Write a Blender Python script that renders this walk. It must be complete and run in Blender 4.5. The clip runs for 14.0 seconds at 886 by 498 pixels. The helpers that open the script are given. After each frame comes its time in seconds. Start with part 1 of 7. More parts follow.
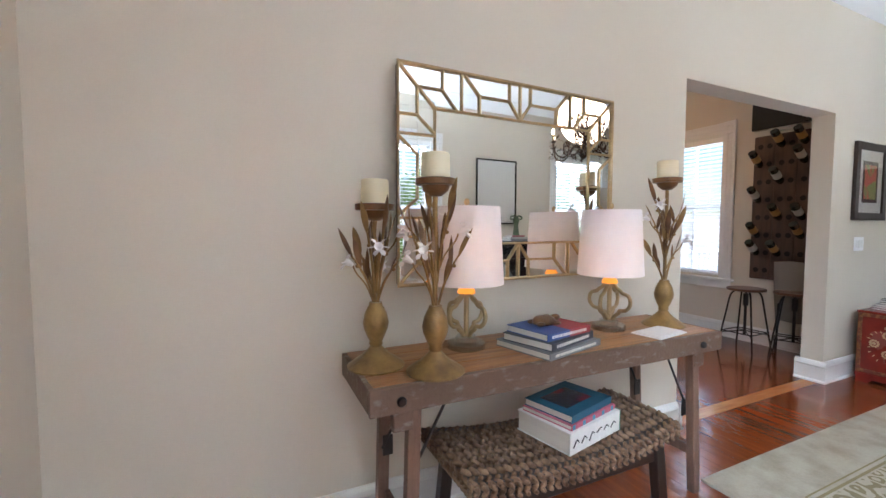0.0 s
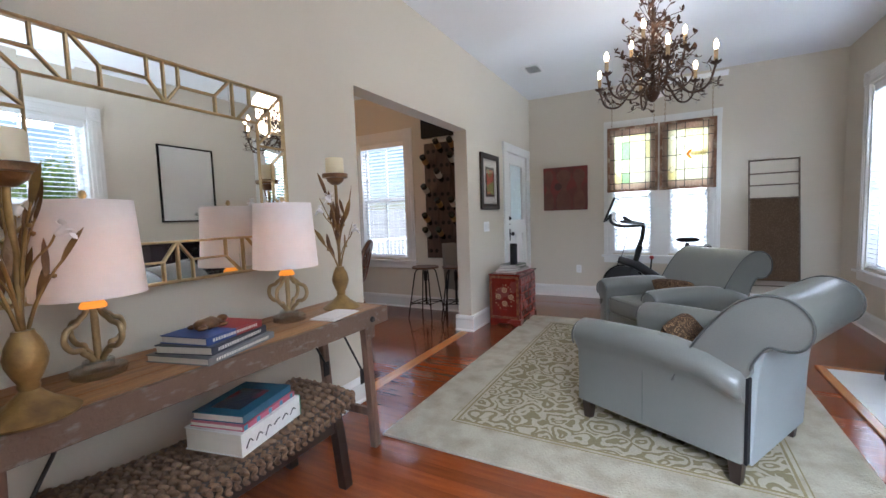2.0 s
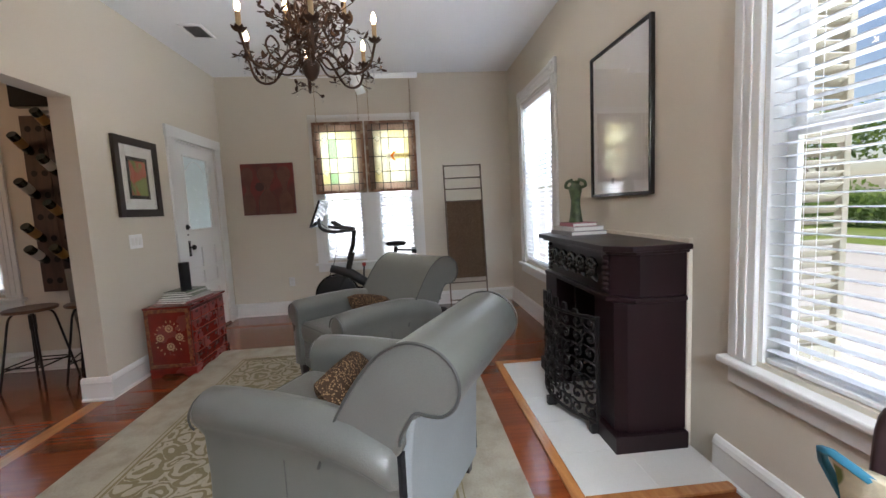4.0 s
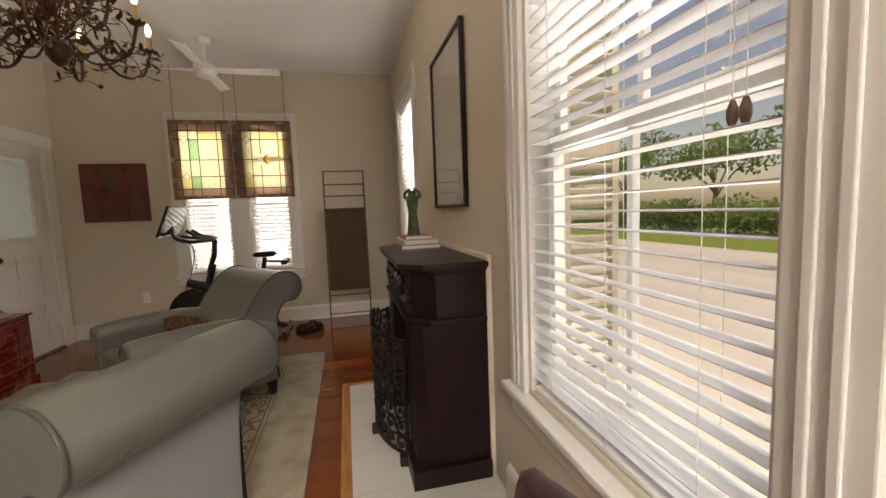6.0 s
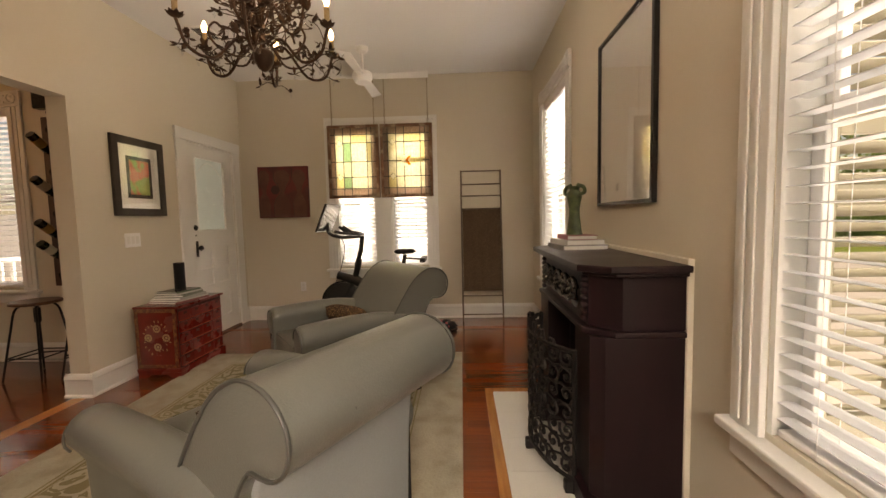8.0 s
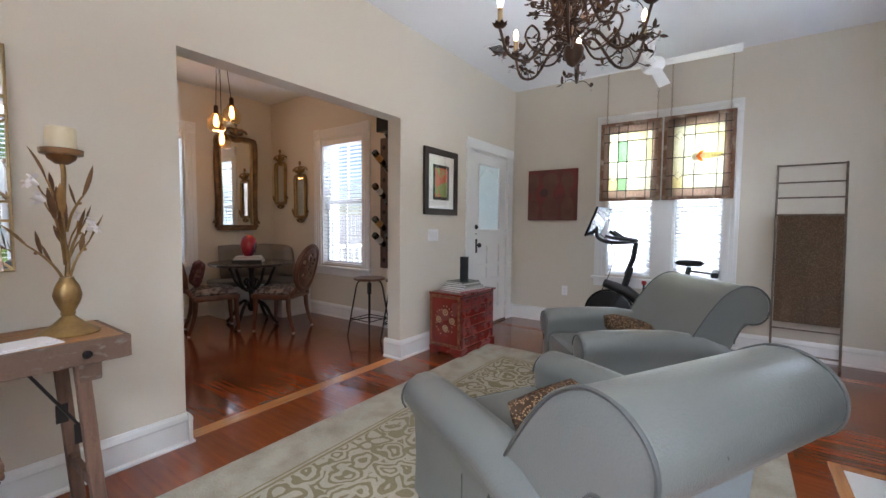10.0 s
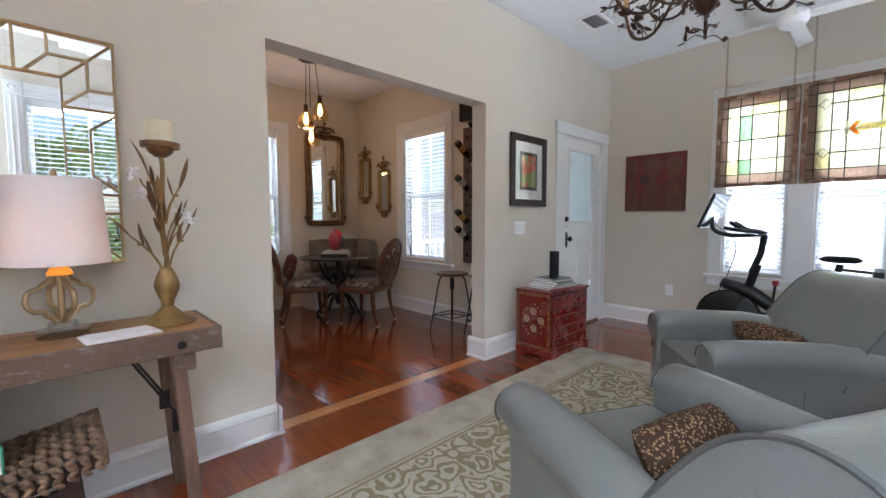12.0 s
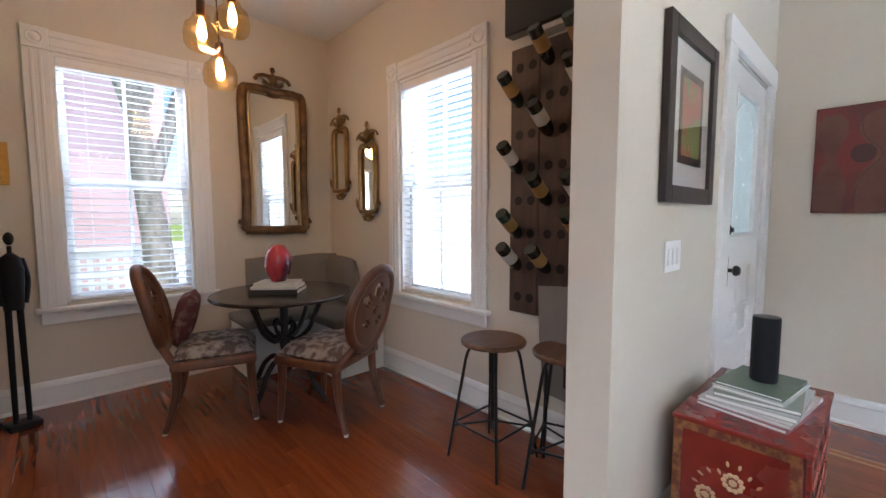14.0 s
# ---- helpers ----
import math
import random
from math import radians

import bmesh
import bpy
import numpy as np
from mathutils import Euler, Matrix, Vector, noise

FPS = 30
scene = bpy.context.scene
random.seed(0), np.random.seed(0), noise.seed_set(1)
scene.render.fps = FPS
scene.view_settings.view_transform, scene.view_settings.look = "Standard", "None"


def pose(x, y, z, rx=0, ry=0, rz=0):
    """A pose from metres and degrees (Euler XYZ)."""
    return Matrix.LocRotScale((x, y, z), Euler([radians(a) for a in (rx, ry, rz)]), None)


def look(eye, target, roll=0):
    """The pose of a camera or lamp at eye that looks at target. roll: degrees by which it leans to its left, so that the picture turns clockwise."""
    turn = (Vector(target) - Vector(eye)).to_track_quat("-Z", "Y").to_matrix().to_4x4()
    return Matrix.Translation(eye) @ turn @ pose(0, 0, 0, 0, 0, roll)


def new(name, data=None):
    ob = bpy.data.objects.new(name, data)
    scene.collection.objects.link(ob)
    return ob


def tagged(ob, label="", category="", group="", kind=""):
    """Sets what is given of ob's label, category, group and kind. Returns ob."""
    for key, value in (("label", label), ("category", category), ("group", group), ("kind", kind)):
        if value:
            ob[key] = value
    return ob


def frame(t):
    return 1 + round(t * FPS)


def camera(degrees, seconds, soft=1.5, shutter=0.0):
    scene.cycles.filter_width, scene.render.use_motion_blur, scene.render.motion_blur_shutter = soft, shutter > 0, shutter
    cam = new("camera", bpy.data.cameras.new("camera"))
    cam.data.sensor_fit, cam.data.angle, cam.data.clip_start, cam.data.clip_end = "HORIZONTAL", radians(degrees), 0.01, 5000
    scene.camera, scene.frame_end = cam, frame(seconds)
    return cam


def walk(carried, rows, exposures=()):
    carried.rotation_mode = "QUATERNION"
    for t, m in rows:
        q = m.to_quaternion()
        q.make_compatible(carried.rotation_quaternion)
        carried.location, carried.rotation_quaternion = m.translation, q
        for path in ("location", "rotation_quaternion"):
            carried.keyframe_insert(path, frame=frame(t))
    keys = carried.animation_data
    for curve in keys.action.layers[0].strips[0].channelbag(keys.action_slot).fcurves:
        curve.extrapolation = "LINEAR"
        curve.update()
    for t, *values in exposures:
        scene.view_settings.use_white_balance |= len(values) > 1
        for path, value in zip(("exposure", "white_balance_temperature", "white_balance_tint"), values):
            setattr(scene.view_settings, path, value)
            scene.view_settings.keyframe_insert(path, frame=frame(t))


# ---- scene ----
cam = camera(94.1, 14.0)
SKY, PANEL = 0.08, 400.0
EXPOSURES = [(0, 1.55, 5900, 11), (1.5, 1.2, 5900, 12), (3.0, 1.15, 5900, 12), (4.2, 0.8, 6900, 15), (6.3, 0.3, 9700, 21), (7.5, 0.35, 10400, 23), (8.5, 0.9, 12500, 21), (9.2, 1.2, 6900, 15), (11.3, 1.2, 5950, 14), (12.5, 1.3, 5950, 13), (14, 1.75, 5900, 12)]
PATH = [
    (0, (0.409, 0.354, 1.264), (1.256, 2.163, 1.153), 0.1),
    (0.5, (0.469, 0.309, 1.274), (1.574, 1.972, 1.15), -0.5),
    (1, (0.51, 0.253, 1.262), (1.881, 1.704, 1.134), -1.1),
    (1.5, (0.532, 0.197, 1.268), (2.122, 1.401, 1.124), -1.5),
    (2, (0.573, 0.167, 1.252), (2.324, 1.119, 1.096), -1.9),
    (2.5, (0.653, 0.15, 1.24), (2.522, 0.842, 1.07), -2.1),
    (3, (0.923, 0.145, 1.202), (2.871, 0.56, 1.018), -2.4),
    (3.5, (1.207, 0.038, 1.226), (3.193, 0.16, 1.031), -2.7),
    (4, (1.474, -0.212, 1.28), (3.457, -0.376, 1.077), -2.8),
    (4.2, (1.523, -0.371, 1.286), (3.497, -0.617, 1.08), -2.7),
    (6.3, (1.591, -0.95, 1.284), (3.53, -1.401, 1.095), -2.2),
    (6.5, (1.606, -0.927, 1.279), (3.551, -1.355, 1.093), -2.2),
    (7, (1.643, -0.857, 1.276), (3.609, -1.181, 1.097), -1.9),
    (7.5, (1.699, -0.776, 1.263), (3.687, -0.928, 1.098), -1.6),
    (8, (1.763, -0.703, 1.248), (3.755, -0.613, 1.096), -1.3),
    (8.5, (1.802, -0.633, 1.236), (3.762, -0.258, 1.097), -0.9),
    (9, (1.807, -0.54, 1.225), (3.69, 0.124, 1.097), -0.5),
    (9.2, (1.807, -0.503, 1.226), (3.645, 0.274, 1.1), -0.3),
    (11.3, (1.824, -0.351, 1.208), (3.197, 1.097, 1.084), 0.3),
    (11.5, (1.834, -0.329, 1.215), (3.203, 1.123, 1.086), 0.0),
    (12, (1.934, -0.247, 1.19), (3.309, 1.2, 1.051), -0.1),
    (12.5, (2.188, 0.132, 1.207), (3.587, 1.553, 1.049), -0.1),
    (13, (2.624, 0.553, 1.221), (4.039, 1.957, 1.064), -0.1),
    (13.5, (3.031, 0.996, 1.259), (4.428, 2.419, 1.1), -0.1),
    (14, (3.369, 1.472, 1.269), (4.728, 2.931, 1.114), -0.1),
]
walk(cam, [(t, look(eye, target, roll)) for t, eye, target, roll in PATH], EXPOSURES)

# world and sun
world = bpy.data.worlds.new("sky")
scene.world = world
world.use_nodes = True
_wn = world.node_tree.nodes
_sky = _wn.new("ShaderNodeTexSky")
_sky.sky_type, _sky.sun_disc = "NISHITA", False
_sky.sun_elevation, _sky.sun_rotation = radians(76), radians(215)
_wn["Background"].inputs["Strength"].default_value = SKY
world.node_tree.links.new(_sky.outputs[0], _wn["Background"].inputs["Color"])
sun = new("sun", bpy.data.lights.new("sun", "SUN"))
sun.data.energy, sun.data.angle, sun.data.color = 3.0, radians(0.6), (1.0, 0.95, 0.86)
_az, _el = radians(215), radians(76)
sun.matrix_world = look((0, 0, 20), (-math.sin(_az) * math.cos(_el), -math.cos(_az) * math.cos(_el), 20 - math.sin(_el)))


def daylight_helper(name, at, target, w, h, watts):
    """Added area lamp that stands in for daylight entering at a window."""
    la = bpy.data.lights.new(name, "AREA")
    la.shape, la.size, la.size_y, la.energy, la.color = "RECTANGLE", w, h, watts, (0.80, 0.90, 1.0)
    ob = new(name, la)
    ob.matrix_world = look(at, target)
    return ob


# added lamps behind the glass: skylight above the line of sight, ground bounce below
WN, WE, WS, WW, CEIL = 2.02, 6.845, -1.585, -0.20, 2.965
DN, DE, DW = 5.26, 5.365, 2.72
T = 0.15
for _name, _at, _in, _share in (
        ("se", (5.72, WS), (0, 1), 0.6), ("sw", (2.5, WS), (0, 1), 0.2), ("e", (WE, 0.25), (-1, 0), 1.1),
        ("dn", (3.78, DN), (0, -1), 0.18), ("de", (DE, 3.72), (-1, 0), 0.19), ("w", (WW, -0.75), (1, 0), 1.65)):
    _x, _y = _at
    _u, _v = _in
    daylight_helper("sky_helper_" + _name, (_x - 0.75 * _u, _y - 0.75 * _v, 2.75), (_x + 0.8 * _u, _y + 0.8 * _v, 1.5), 1.2, 0.8, PANEL * 0.55 * _share)
    daylight_helper("bounce_helper_" + _name, (_x - 1.4 * _u, _y - 1.4 * _v, 0.0), (_x + 1.2 * _u, _y + 1.2 * _v, 2.9), 1.6, 0.7, PANEL * 0.60 * _share)


def bulb_lamp(at, watts, radius=0.03, color=(1.0, 0.62, 0.3)):
    la = bpy.data.lights.new("bulb_light", "POINT")
    la.energy, la.shadow_soft_size, la.color = watts, radius, color
    ob = new("bulb_light", la)
    ob.location = at
    return ob

# ---- materials ----
def material(name, color, rough=0.6, metal=0.0, vary=0.08, scale=6.0, grain=60.0, bump=0.05, stretch=(1, 1, 1), spec=0.5, island=0.0, coat=0.0):
    """Procedural surface: two scales of variation in colour and roughness, and fine relief."""
    m = bpy.data.materials.new(name)
    m.use_nodes = True
    n, l = m.node_tree.nodes, m.node_tree.links
    b = n["Principled BSDF"]
    b.inputs["Metallic"].default_value = metal
    b.inputs["Specular IOR Level"].default_value = spec
    b.inputs["Coat Weight"].default_value = coat
    b.inputs["Coat Roughness"].default_value = 0.12
    tc, mp = n.new("ShaderNodeTexCoord"), n.new("ShaderNodeMapping")
    mp.inputs["Scale"].default_value = stretch
    l.new(tc.outputs["Object"], mp.inputs["Vector"])
    big, fine = n.new("ShaderNodeTexNoise"), n.new("ShaderNodeTexNoise")
    big.inputs["Scale"].default_value, big.inputs["Detail"].default_value = scale, 4
    fine.inputs["Scale"].default_value, fine.inputs["Detail"].default_value = grain, 3
    for t in (big, fine):
        l.new(mp.outputs[0], t.inputs["Vector"])
    ad = n.new("ShaderNodeMath")
    ad.operation = "ADD"
    l.new(big.outputs["Fac"], ad.inputs[0]), l.new(fine.outputs["Fac"], ad.inputs[1])
    mr = n.new("ShaderNodeMapRange")
    mr.inputs["From Min"].default_value, mr.inputs["From Max"].default_value = 0.6, 1.4
    mr.inputs["To Min"].default_value, mr.inputs["To Max"].default_value = 1 - vary, 1 + vary
    l.new(ad.outputs[0], mr.inputs["Value"])
    last = mr.outputs[0]
    if island:
        oi = n.new("ShaderNodeObjectInfo")
        r2 = n.new("ShaderNodeMapRange")
        r2.inputs["To Min"].default_value, r2.inputs["To Max"].default_value = 1 - island, 1 + island
        l.new(oi.outputs["Random"], r2.inputs["Value"])
        mu = n.new("ShaderNodeMath")
        mu.operation = "MULTIPLY"
        l.new(last, mu.inputs[0]), l.new(r2.outputs[0], mu.inputs[1])
        last = mu.outputs[0]
    vm = n.new("ShaderNodeVectorMath")
    vm.operation = "SCALE"
    vm.inputs[0].default_value = color
    l.new(last, vm.inputs["Scale"])
    l.new(vm.outputs[0], b.inputs["Base Color"])
    rr = n.new("ShaderNodeMapRange")
    rr.inputs["To Min"].default_value, rr.inputs["To Max"].default_value = max(rough - 0.06, 0.02), min(rough + 0.06, 1)
    l.new(big.outputs["Fac"], rr.inputs["Value"]), l.new(rr.outputs[0], b.inputs["Roughness"])
    if bump:
        bp = n.new("ShaderNodeBump")
        bp.inputs["Strength"].default_value, bp.inputs["Distance"].default_value = bump, 0.01
        l.new(fine.outputs["Fac"], bp.inputs["Height"]), l.new(bp.outputs[0], b.inputs["Normal"])
    return m


def two_tone(name, c1, c2, rough=0.5, metal=0.0, scale=8.0, edge=(0.45, 0.55), stretch=(1, 1, 1), bump=0.15, kind="noise", detail=5.0, coat=0.0, spec=0.5):
    """Two colours parted by a noise, wave or cell pattern."""
    m = material(name, c1, rough, metal, 0.1, 5, 80, bump, spec=spec, coat=coat)
    n, l = m.node_tree.nodes, m.node_tree.links
    b = n["Principled BSDF"]
    tc, mp = n.new("ShaderNodeTexCoord"), n.new("ShaderNodeMapping")
    mp.inputs["Scale"].default_value = stretch
    l.new(tc.outputs["Object"], mp.inputs["Vector"])
    if kind == "noise":
        t = n.new("ShaderNodeTexNoise")
        t.inputs["Detail"].default_value = detail
        out = t.outputs["Fac"]
    elif kind == "wave":
        t = n.new("ShaderNodeTexWave")
        t.inputs["Distortion"].default_value, t.inputs["Detail"].default_value = detail, 3
        out = t.outputs["Fac"]
    else:
        t = n.new("ShaderNodeTexVoronoi")
        t.feature = "DISTANCE_TO_EDGE" if kind == "edge" else "F1"
        out = t.outputs["Distance"]
    t.inputs["Scale"].default_value = scale
    l.new(mp.outputs[0], t.inputs["Vector"])
    r = n.new("ShaderNodeValToRGB")
    r.color_ramp.elements[0].position, r.color_ramp.elements[1].position = edge
    r.color_ramp.elements[0].color, r.color_ramp.elements[1].color = (*c1, 1), (*c2, 1)
    l.new(out, r.inputs[0])
    old = b.inputs["Base Color"].links[0].from_node
    mx = n.new("ShaderNodeVectorMath")
    mx.operation = "SCALE"
    l.new(r.outputs[0], mx.inputs[0])
    l.new(old.inputs["Scale"].links[0].from_socket, mx.inputs["Scale"])
    l.new(mx.outputs[0], b.inputs["Base Color"])
    return m


def glass(name, tint=(1, 1, 1), rough=0.0, gloss=0.5, low=0.03):
    m = bpy.data.materials.new(name)
    m.use_nodes = True
    n, l = m.node_tree.nodes, m.node_tree.links
    n.remove(n["Principled BSDF"])
    tr, gl, mx, lw, fr = n.new("ShaderNodeBsdfTransparent"), n.new("ShaderNodeBsdfGlossy"), n.new("ShaderNodeMixShader"), n.new("ShaderNodeLayerWeight"), n.new("ShaderNodeMath")
    pw = n.new("ShaderNodeMath")
    pw.operation, fr.operation = "POWER", "MULTIPLY_ADD"
    pw.inputs[1].default_value, fr.inputs[1].default_value, fr.inputs[2].default_value = 4.0, gloss, low
    l.new(lw.outputs["Facing"], pw.inputs[0]), l.new(pw.outputs[0], fr.inputs[0])
    tr.inputs["Color"].default_value = (*tint, 1)
    gl.inputs["Roughness"].default_value = 0.02 + rough
    l.new(fr.outputs[0], mx.inputs[0]), l.new(tr.outputs[0], mx.inputs[1]), l.new(gl.outputs[0], mx.inputs[2])
    l.new(mx.outputs[0], n["Material Output"].inputs["Surface"])
    return m


def stained(name, tint):
    m = bpy.data.materials.new(name)
    m.use_nodes = True
    n, l = m.node_tree.nodes, m.node_tree.links
    b = n["Principled BSDF"]
    b.inputs["Roughness"].default_value = 0.25
    b.inputs["Base Color"].default_value = (*tint, 1)
    tr, tl, mx, mx2 = n.new("ShaderNodeBsdfTransparent"), n.new("ShaderNodeBsdfTranslucent"), n.new("ShaderNodeMixShader"), n.new("ShaderNodeMixShader")
    tr.inputs["Color"].default_value, tl.inputs["Color"].default_value = (*tint, 1), (*tint, 1)
    no = n.new("ShaderNodeTexNoise")
    no.inputs["Scale"].default_value = 9
    rp = n.new("ShaderNodeMapRange")
    rp.inputs["To Min"].default_value, rp.inputs["To Max"].default_value = 0.1, 0.55
    l.new(no.outputs["Fac"], rp.inputs["Value"]), l.new(rp.outputs[0], mx.inputs[0])
    l.new(tr.outputs[0], mx.inputs[1]), l.new(tl.outputs[0], mx.inputs[2])
    mx2.inputs[0].default_value = 0.12
    l.new(mx.outputs[0], mx2.inputs[1]), l.new(b.outputs[0], mx2.inputs[2])
    l.new(mx2.outputs[0], n["Material Output"].inputs["Surface"])
    return m


def glow(name, color, strength):
    m = bpy.data.materials.new(name)
    m.use_nodes = True
    b = m.node_tree.nodes["Principled BSDF"]
    b.inputs["Base Color"].default_value = (*color, 1)
    b.inputs["Emission Color"].default_value, b.inputs["Emission Strength"].default_value = (*color, 1), strength
    return m


def see_through(m, amount, tint=(1, 1, 1)):
    """Lets light soak through a thin cloth or slat."""
    n, l = m.node_tree.nodes, m.node_tree.links
    b, out = n["Principled BSDF"], n["Material Output"]
    tl, mx = n.new("ShaderNodeBsdfTranslucent"), n.new("ShaderNodeMixShader")
    tl.inputs["Color"].default_value = (*tint, 1)
    mx.inputs[0].default_value = amount
    l.new(b.outputs[0], mx.inputs[1]), l.new(tl.outputs[0], mx.inputs[2]), l.new(mx.outputs[0], out.inputs["Surface"])
    return m


WALL = material("wall_paint", (0.61, 0.56, 0.47), 0.75, 0, 0.03, 1.2, 220, 0.03, spec=0.3)
CEILING = material("ceiling_paint", (0.76, 0.77, 0.78), 0.85, 0, 0.03, 1.0, 160, 0.03, spec=0.2)
TRIM = material("trim_paint", (0.72, 0.72, 0.70), 0.38, 0, 0.03, 2.0, 90, 0.03)
WHITE = material("white_paint", (0.80, 0.80, 0.80), 0.4, 0, 0.03, 3, 90, 0.02)
SLAT = see_through(material("blind_slat", (0.72, 0.74, 0.77), 0.4, 0, 0.03, 3, 40, 0.02), 0.15, (0.9, 0.92, 0.95))
GLASS = glass("window_glass")
FLOORWOOD = two_tone("heart_pine", (0.235, 0.055, 0.014), (0.145, 0.030, 0.009), 0.13, 0, 6, (0.3, 0.8), (7, 0.5, 1), 0.03, coat=0.35)
INLAY = two_tone("inlay_oak", (0.45, 0.20, 0.07), (0.34, 0.13, 0.045), 0.2, 0, 7, (0.35, 0.7), (0.5, 6, 1), 0.03, coat=0.3)
for _m in (FLOORWOOD, INLAY):
    _n, _l = _m.node_tree.nodes, _m.node_tree.links
    _b = _n["Principled BSDF"]
    _src = _b.inputs["Base Color"].links[0].from_socket
    _oi, _r, _s = _n.new("ShaderNodeObjectInfo"), _n.new("ShaderNodeMapRange"), _n.new("ShaderNodeVectorMath")
    _s.operation = "SCALE"
    _r.inputs["To Min"].default_value, _r.inputs["To Max"].default_value = 0.82, 1.22
    _l.new(_oi.outputs["Random"], _r.inputs["Value"]), _l.new(_src, _s.inputs[0]), _l.new(_r.outputs[0], _s.inputs["Scale"]), _l.new(_s.outputs[0], _b.inputs["Base Color"])
GAPDARK = material("floor_gap", (0.06, 0.02, 0.009), 0.7)
MIRROR = material("mirror_glass", (0.86, 0.88, 0.87), 0.02, 1.0, 0.0, 3, 50, 0.0)
MIRROR.node_tree.nodes["Principled BSDF"].inputs["Roughness"].default_value = 0.015
for _k in list(MIRROR.node_tree.nodes["Principled BSDF"].inputs["Roughness"].links):
    MIRROR.node_tree.links.remove(_k)
GOLDLEAF = material("gold_leaf", (0.44, 0.32, 0.17), 0.38, 0.75, 0.2, 9, 60, 0.12)
ANTIQUE = two_tone("antique_gold", (0.30, 0.185, 0.062), (0.14, 0.08, 0.035), 0.42, 0.45, 14, (0.4, 0.75), bump=0.2)
BROWNGOLD = two_tone("brown_gilt", (0.20, 0.105, 0.04), (0.07, 0.035, 0.016), 0.35, 0.35, 12, (0.35, 0.7), bump=0.25)
CANDLE = see_through(material("candle_wax", (0.82, 0.75, 0.55), 0.5, 0, 0.04, 8, 40, 0.04), 0.25, (0.9, 0.75, 0.45))
PORCELAIN = material("white_enamel", (0.78, 0.75, 0.74), 0.35, 0, 0.06, 20, 80, 0.05)
SHADE = see_through(material("linen_shade", (0.76, 0.74, 0.75), 0.9, 0, 0.04, 30, 260, 0.08), 0.22, (0.95, 0.84, 0.80))
ACRYLIC = glass("clear_acrylic", (0.88, 0.91, 0.90), 0.0, 0.9, 0.14)
TABLEWOOD = two_tone("rustic_table_wood", (0.37, 0.17, 0.058), (0.18, 0.078, 0.029), 0.45, 0, 5, (0.3, 0.75), (0.7, 7, 7), 0.2)
OLDPAINT = two_tone("weathered_wood", (0.125, 0.076, 0.05), (0.20, 0.17, 0.15), 0.65, 0, 17, (0.56, 0.68), (0.9, 2, 2), 0.4)
LEGWOOD = two_tone("old_leg_wood", (0.20, 0.115, 0.075), (0.10, 0.055, 0.038), 0.6, 0, 8, (0.35, 0.7), (4, 4, 0.6), 0.3)
IRON = material("black_iron", (0.022, 0.020, 0.020), 0.45, 0.6, 0.15, 10, 120, 0.1)
RUSTIRON = two_tone("rusty_bronze", (0.055, 0.030, 0.020), (0.12, 0.06, 0.03), 0.42, 0.7, 16, (0.45, 0.75), bump=0.2)
WICKER = two_tone("seagrass", (0.23, 0.14, 0.08), (0.075, 0.042, 0.025), 0.7, 0, 45, (0.35, 0.7), bump=0.5)
EBONY = material("dark_stained_wood", (0.022, 0.013, 0.010), 0.4, 0, 0.2, 6, 50, 0.06, (1, 1, 0.2))
LEATHER = material("sage_leather", (0.145, 0.149, 0.136), 0.3, 0, 0.07, 4, 170, 0.12)
# the same leather with the light on the outer back put into its colour
LEATHERLIT = material("lit_sage_leather", (0.27, 0.30, 0.305), 0.7, 0, 0.07, 5, 160, 0.1)
PIPING = material("dark_piping", (0.075, 0.08, 0.075), 0.4)
MAHOGANY = two_tone("mahogany", (0.017, 0.006, 0.008), (0.008, 0.003, 0.0045), 0.4, 0, 5, (0.3, 0.75), (1, 1, 0.25), 0.04, coat=0.05, spec=0.28)
TILE = material("white_hearth_tile", (0.64, 0.63, 0.60), 0.3, 0, 0.04, 6, 80, 0.03, island=0.03)
SOOT = material("firebox_soot", (0.012, 0.012, 0.013), 0.85, 0, 0.3, 7, 60, 0.2)
REDLACQ = two_tone("red_lacquer", (0.195, 0.019, 0.013), (0.105, 0.011, 0.008), 0.27, 0, 9, (0.4, 0.75), bump=0.08, coat=0.2)
GILTBAND = two_tone("gilt_band", (0.13, 0.03, 0.016), (0.25, 0.115, 0.04), 0.45, 0.2, 38, (0.46, 0.58), bump=0.1)
PAINTFLOWER = material("cream_flower_paint", (0.44, 0.30, 0.17), 0.5, 0, 0.12, 20, 90, 0.1)
PAPER = material("book_pages", (0.66, 0.62, 0.54), 0.8, 0, 0.06, 4, 150, 0.15, (1, 1, 12))
BLACKMAT = material("black_matte", (0.012, 0.012, 0.014), 0.6, 0, 0.2, 9, 150, 0.06, spec=0.2)
BLACKGLOSS = material("black_gloss", (0.012, 0.012, 0.013), 0.18, 0, 0.1, 8, 100, 0.0)
MATBOARD = material("white_mat", (0.76, 0.75, 0.72), 0.8, 0, 0.02, 5, 200, 0.02)


# ---- mesh tools ----
def part(name, bm, mat, parent=None, label="", smooth=None):
    """Links a bmesh as one mesh object under a thing or a part."""
    me = bpy.data.meshes.new(name)
    bmesh.ops.recalc_face_normals(bm, faces=bm.faces)
    if smooth is not None:
        for f in bm.faces:
            f.smooth = True
        for e in bm.edges:
            if len(e.link_faces) == 2 and e.calc_face_angle(0) > radians(smooth):
                e.smooth = False
    bm.to_mesh(me)
    bm.free()
    me.materials.append(mat)
    ob = new(name, me)
    if parent is not None:
        ob.parent = parent
    if label:
        ob["label"] = label
    return ob


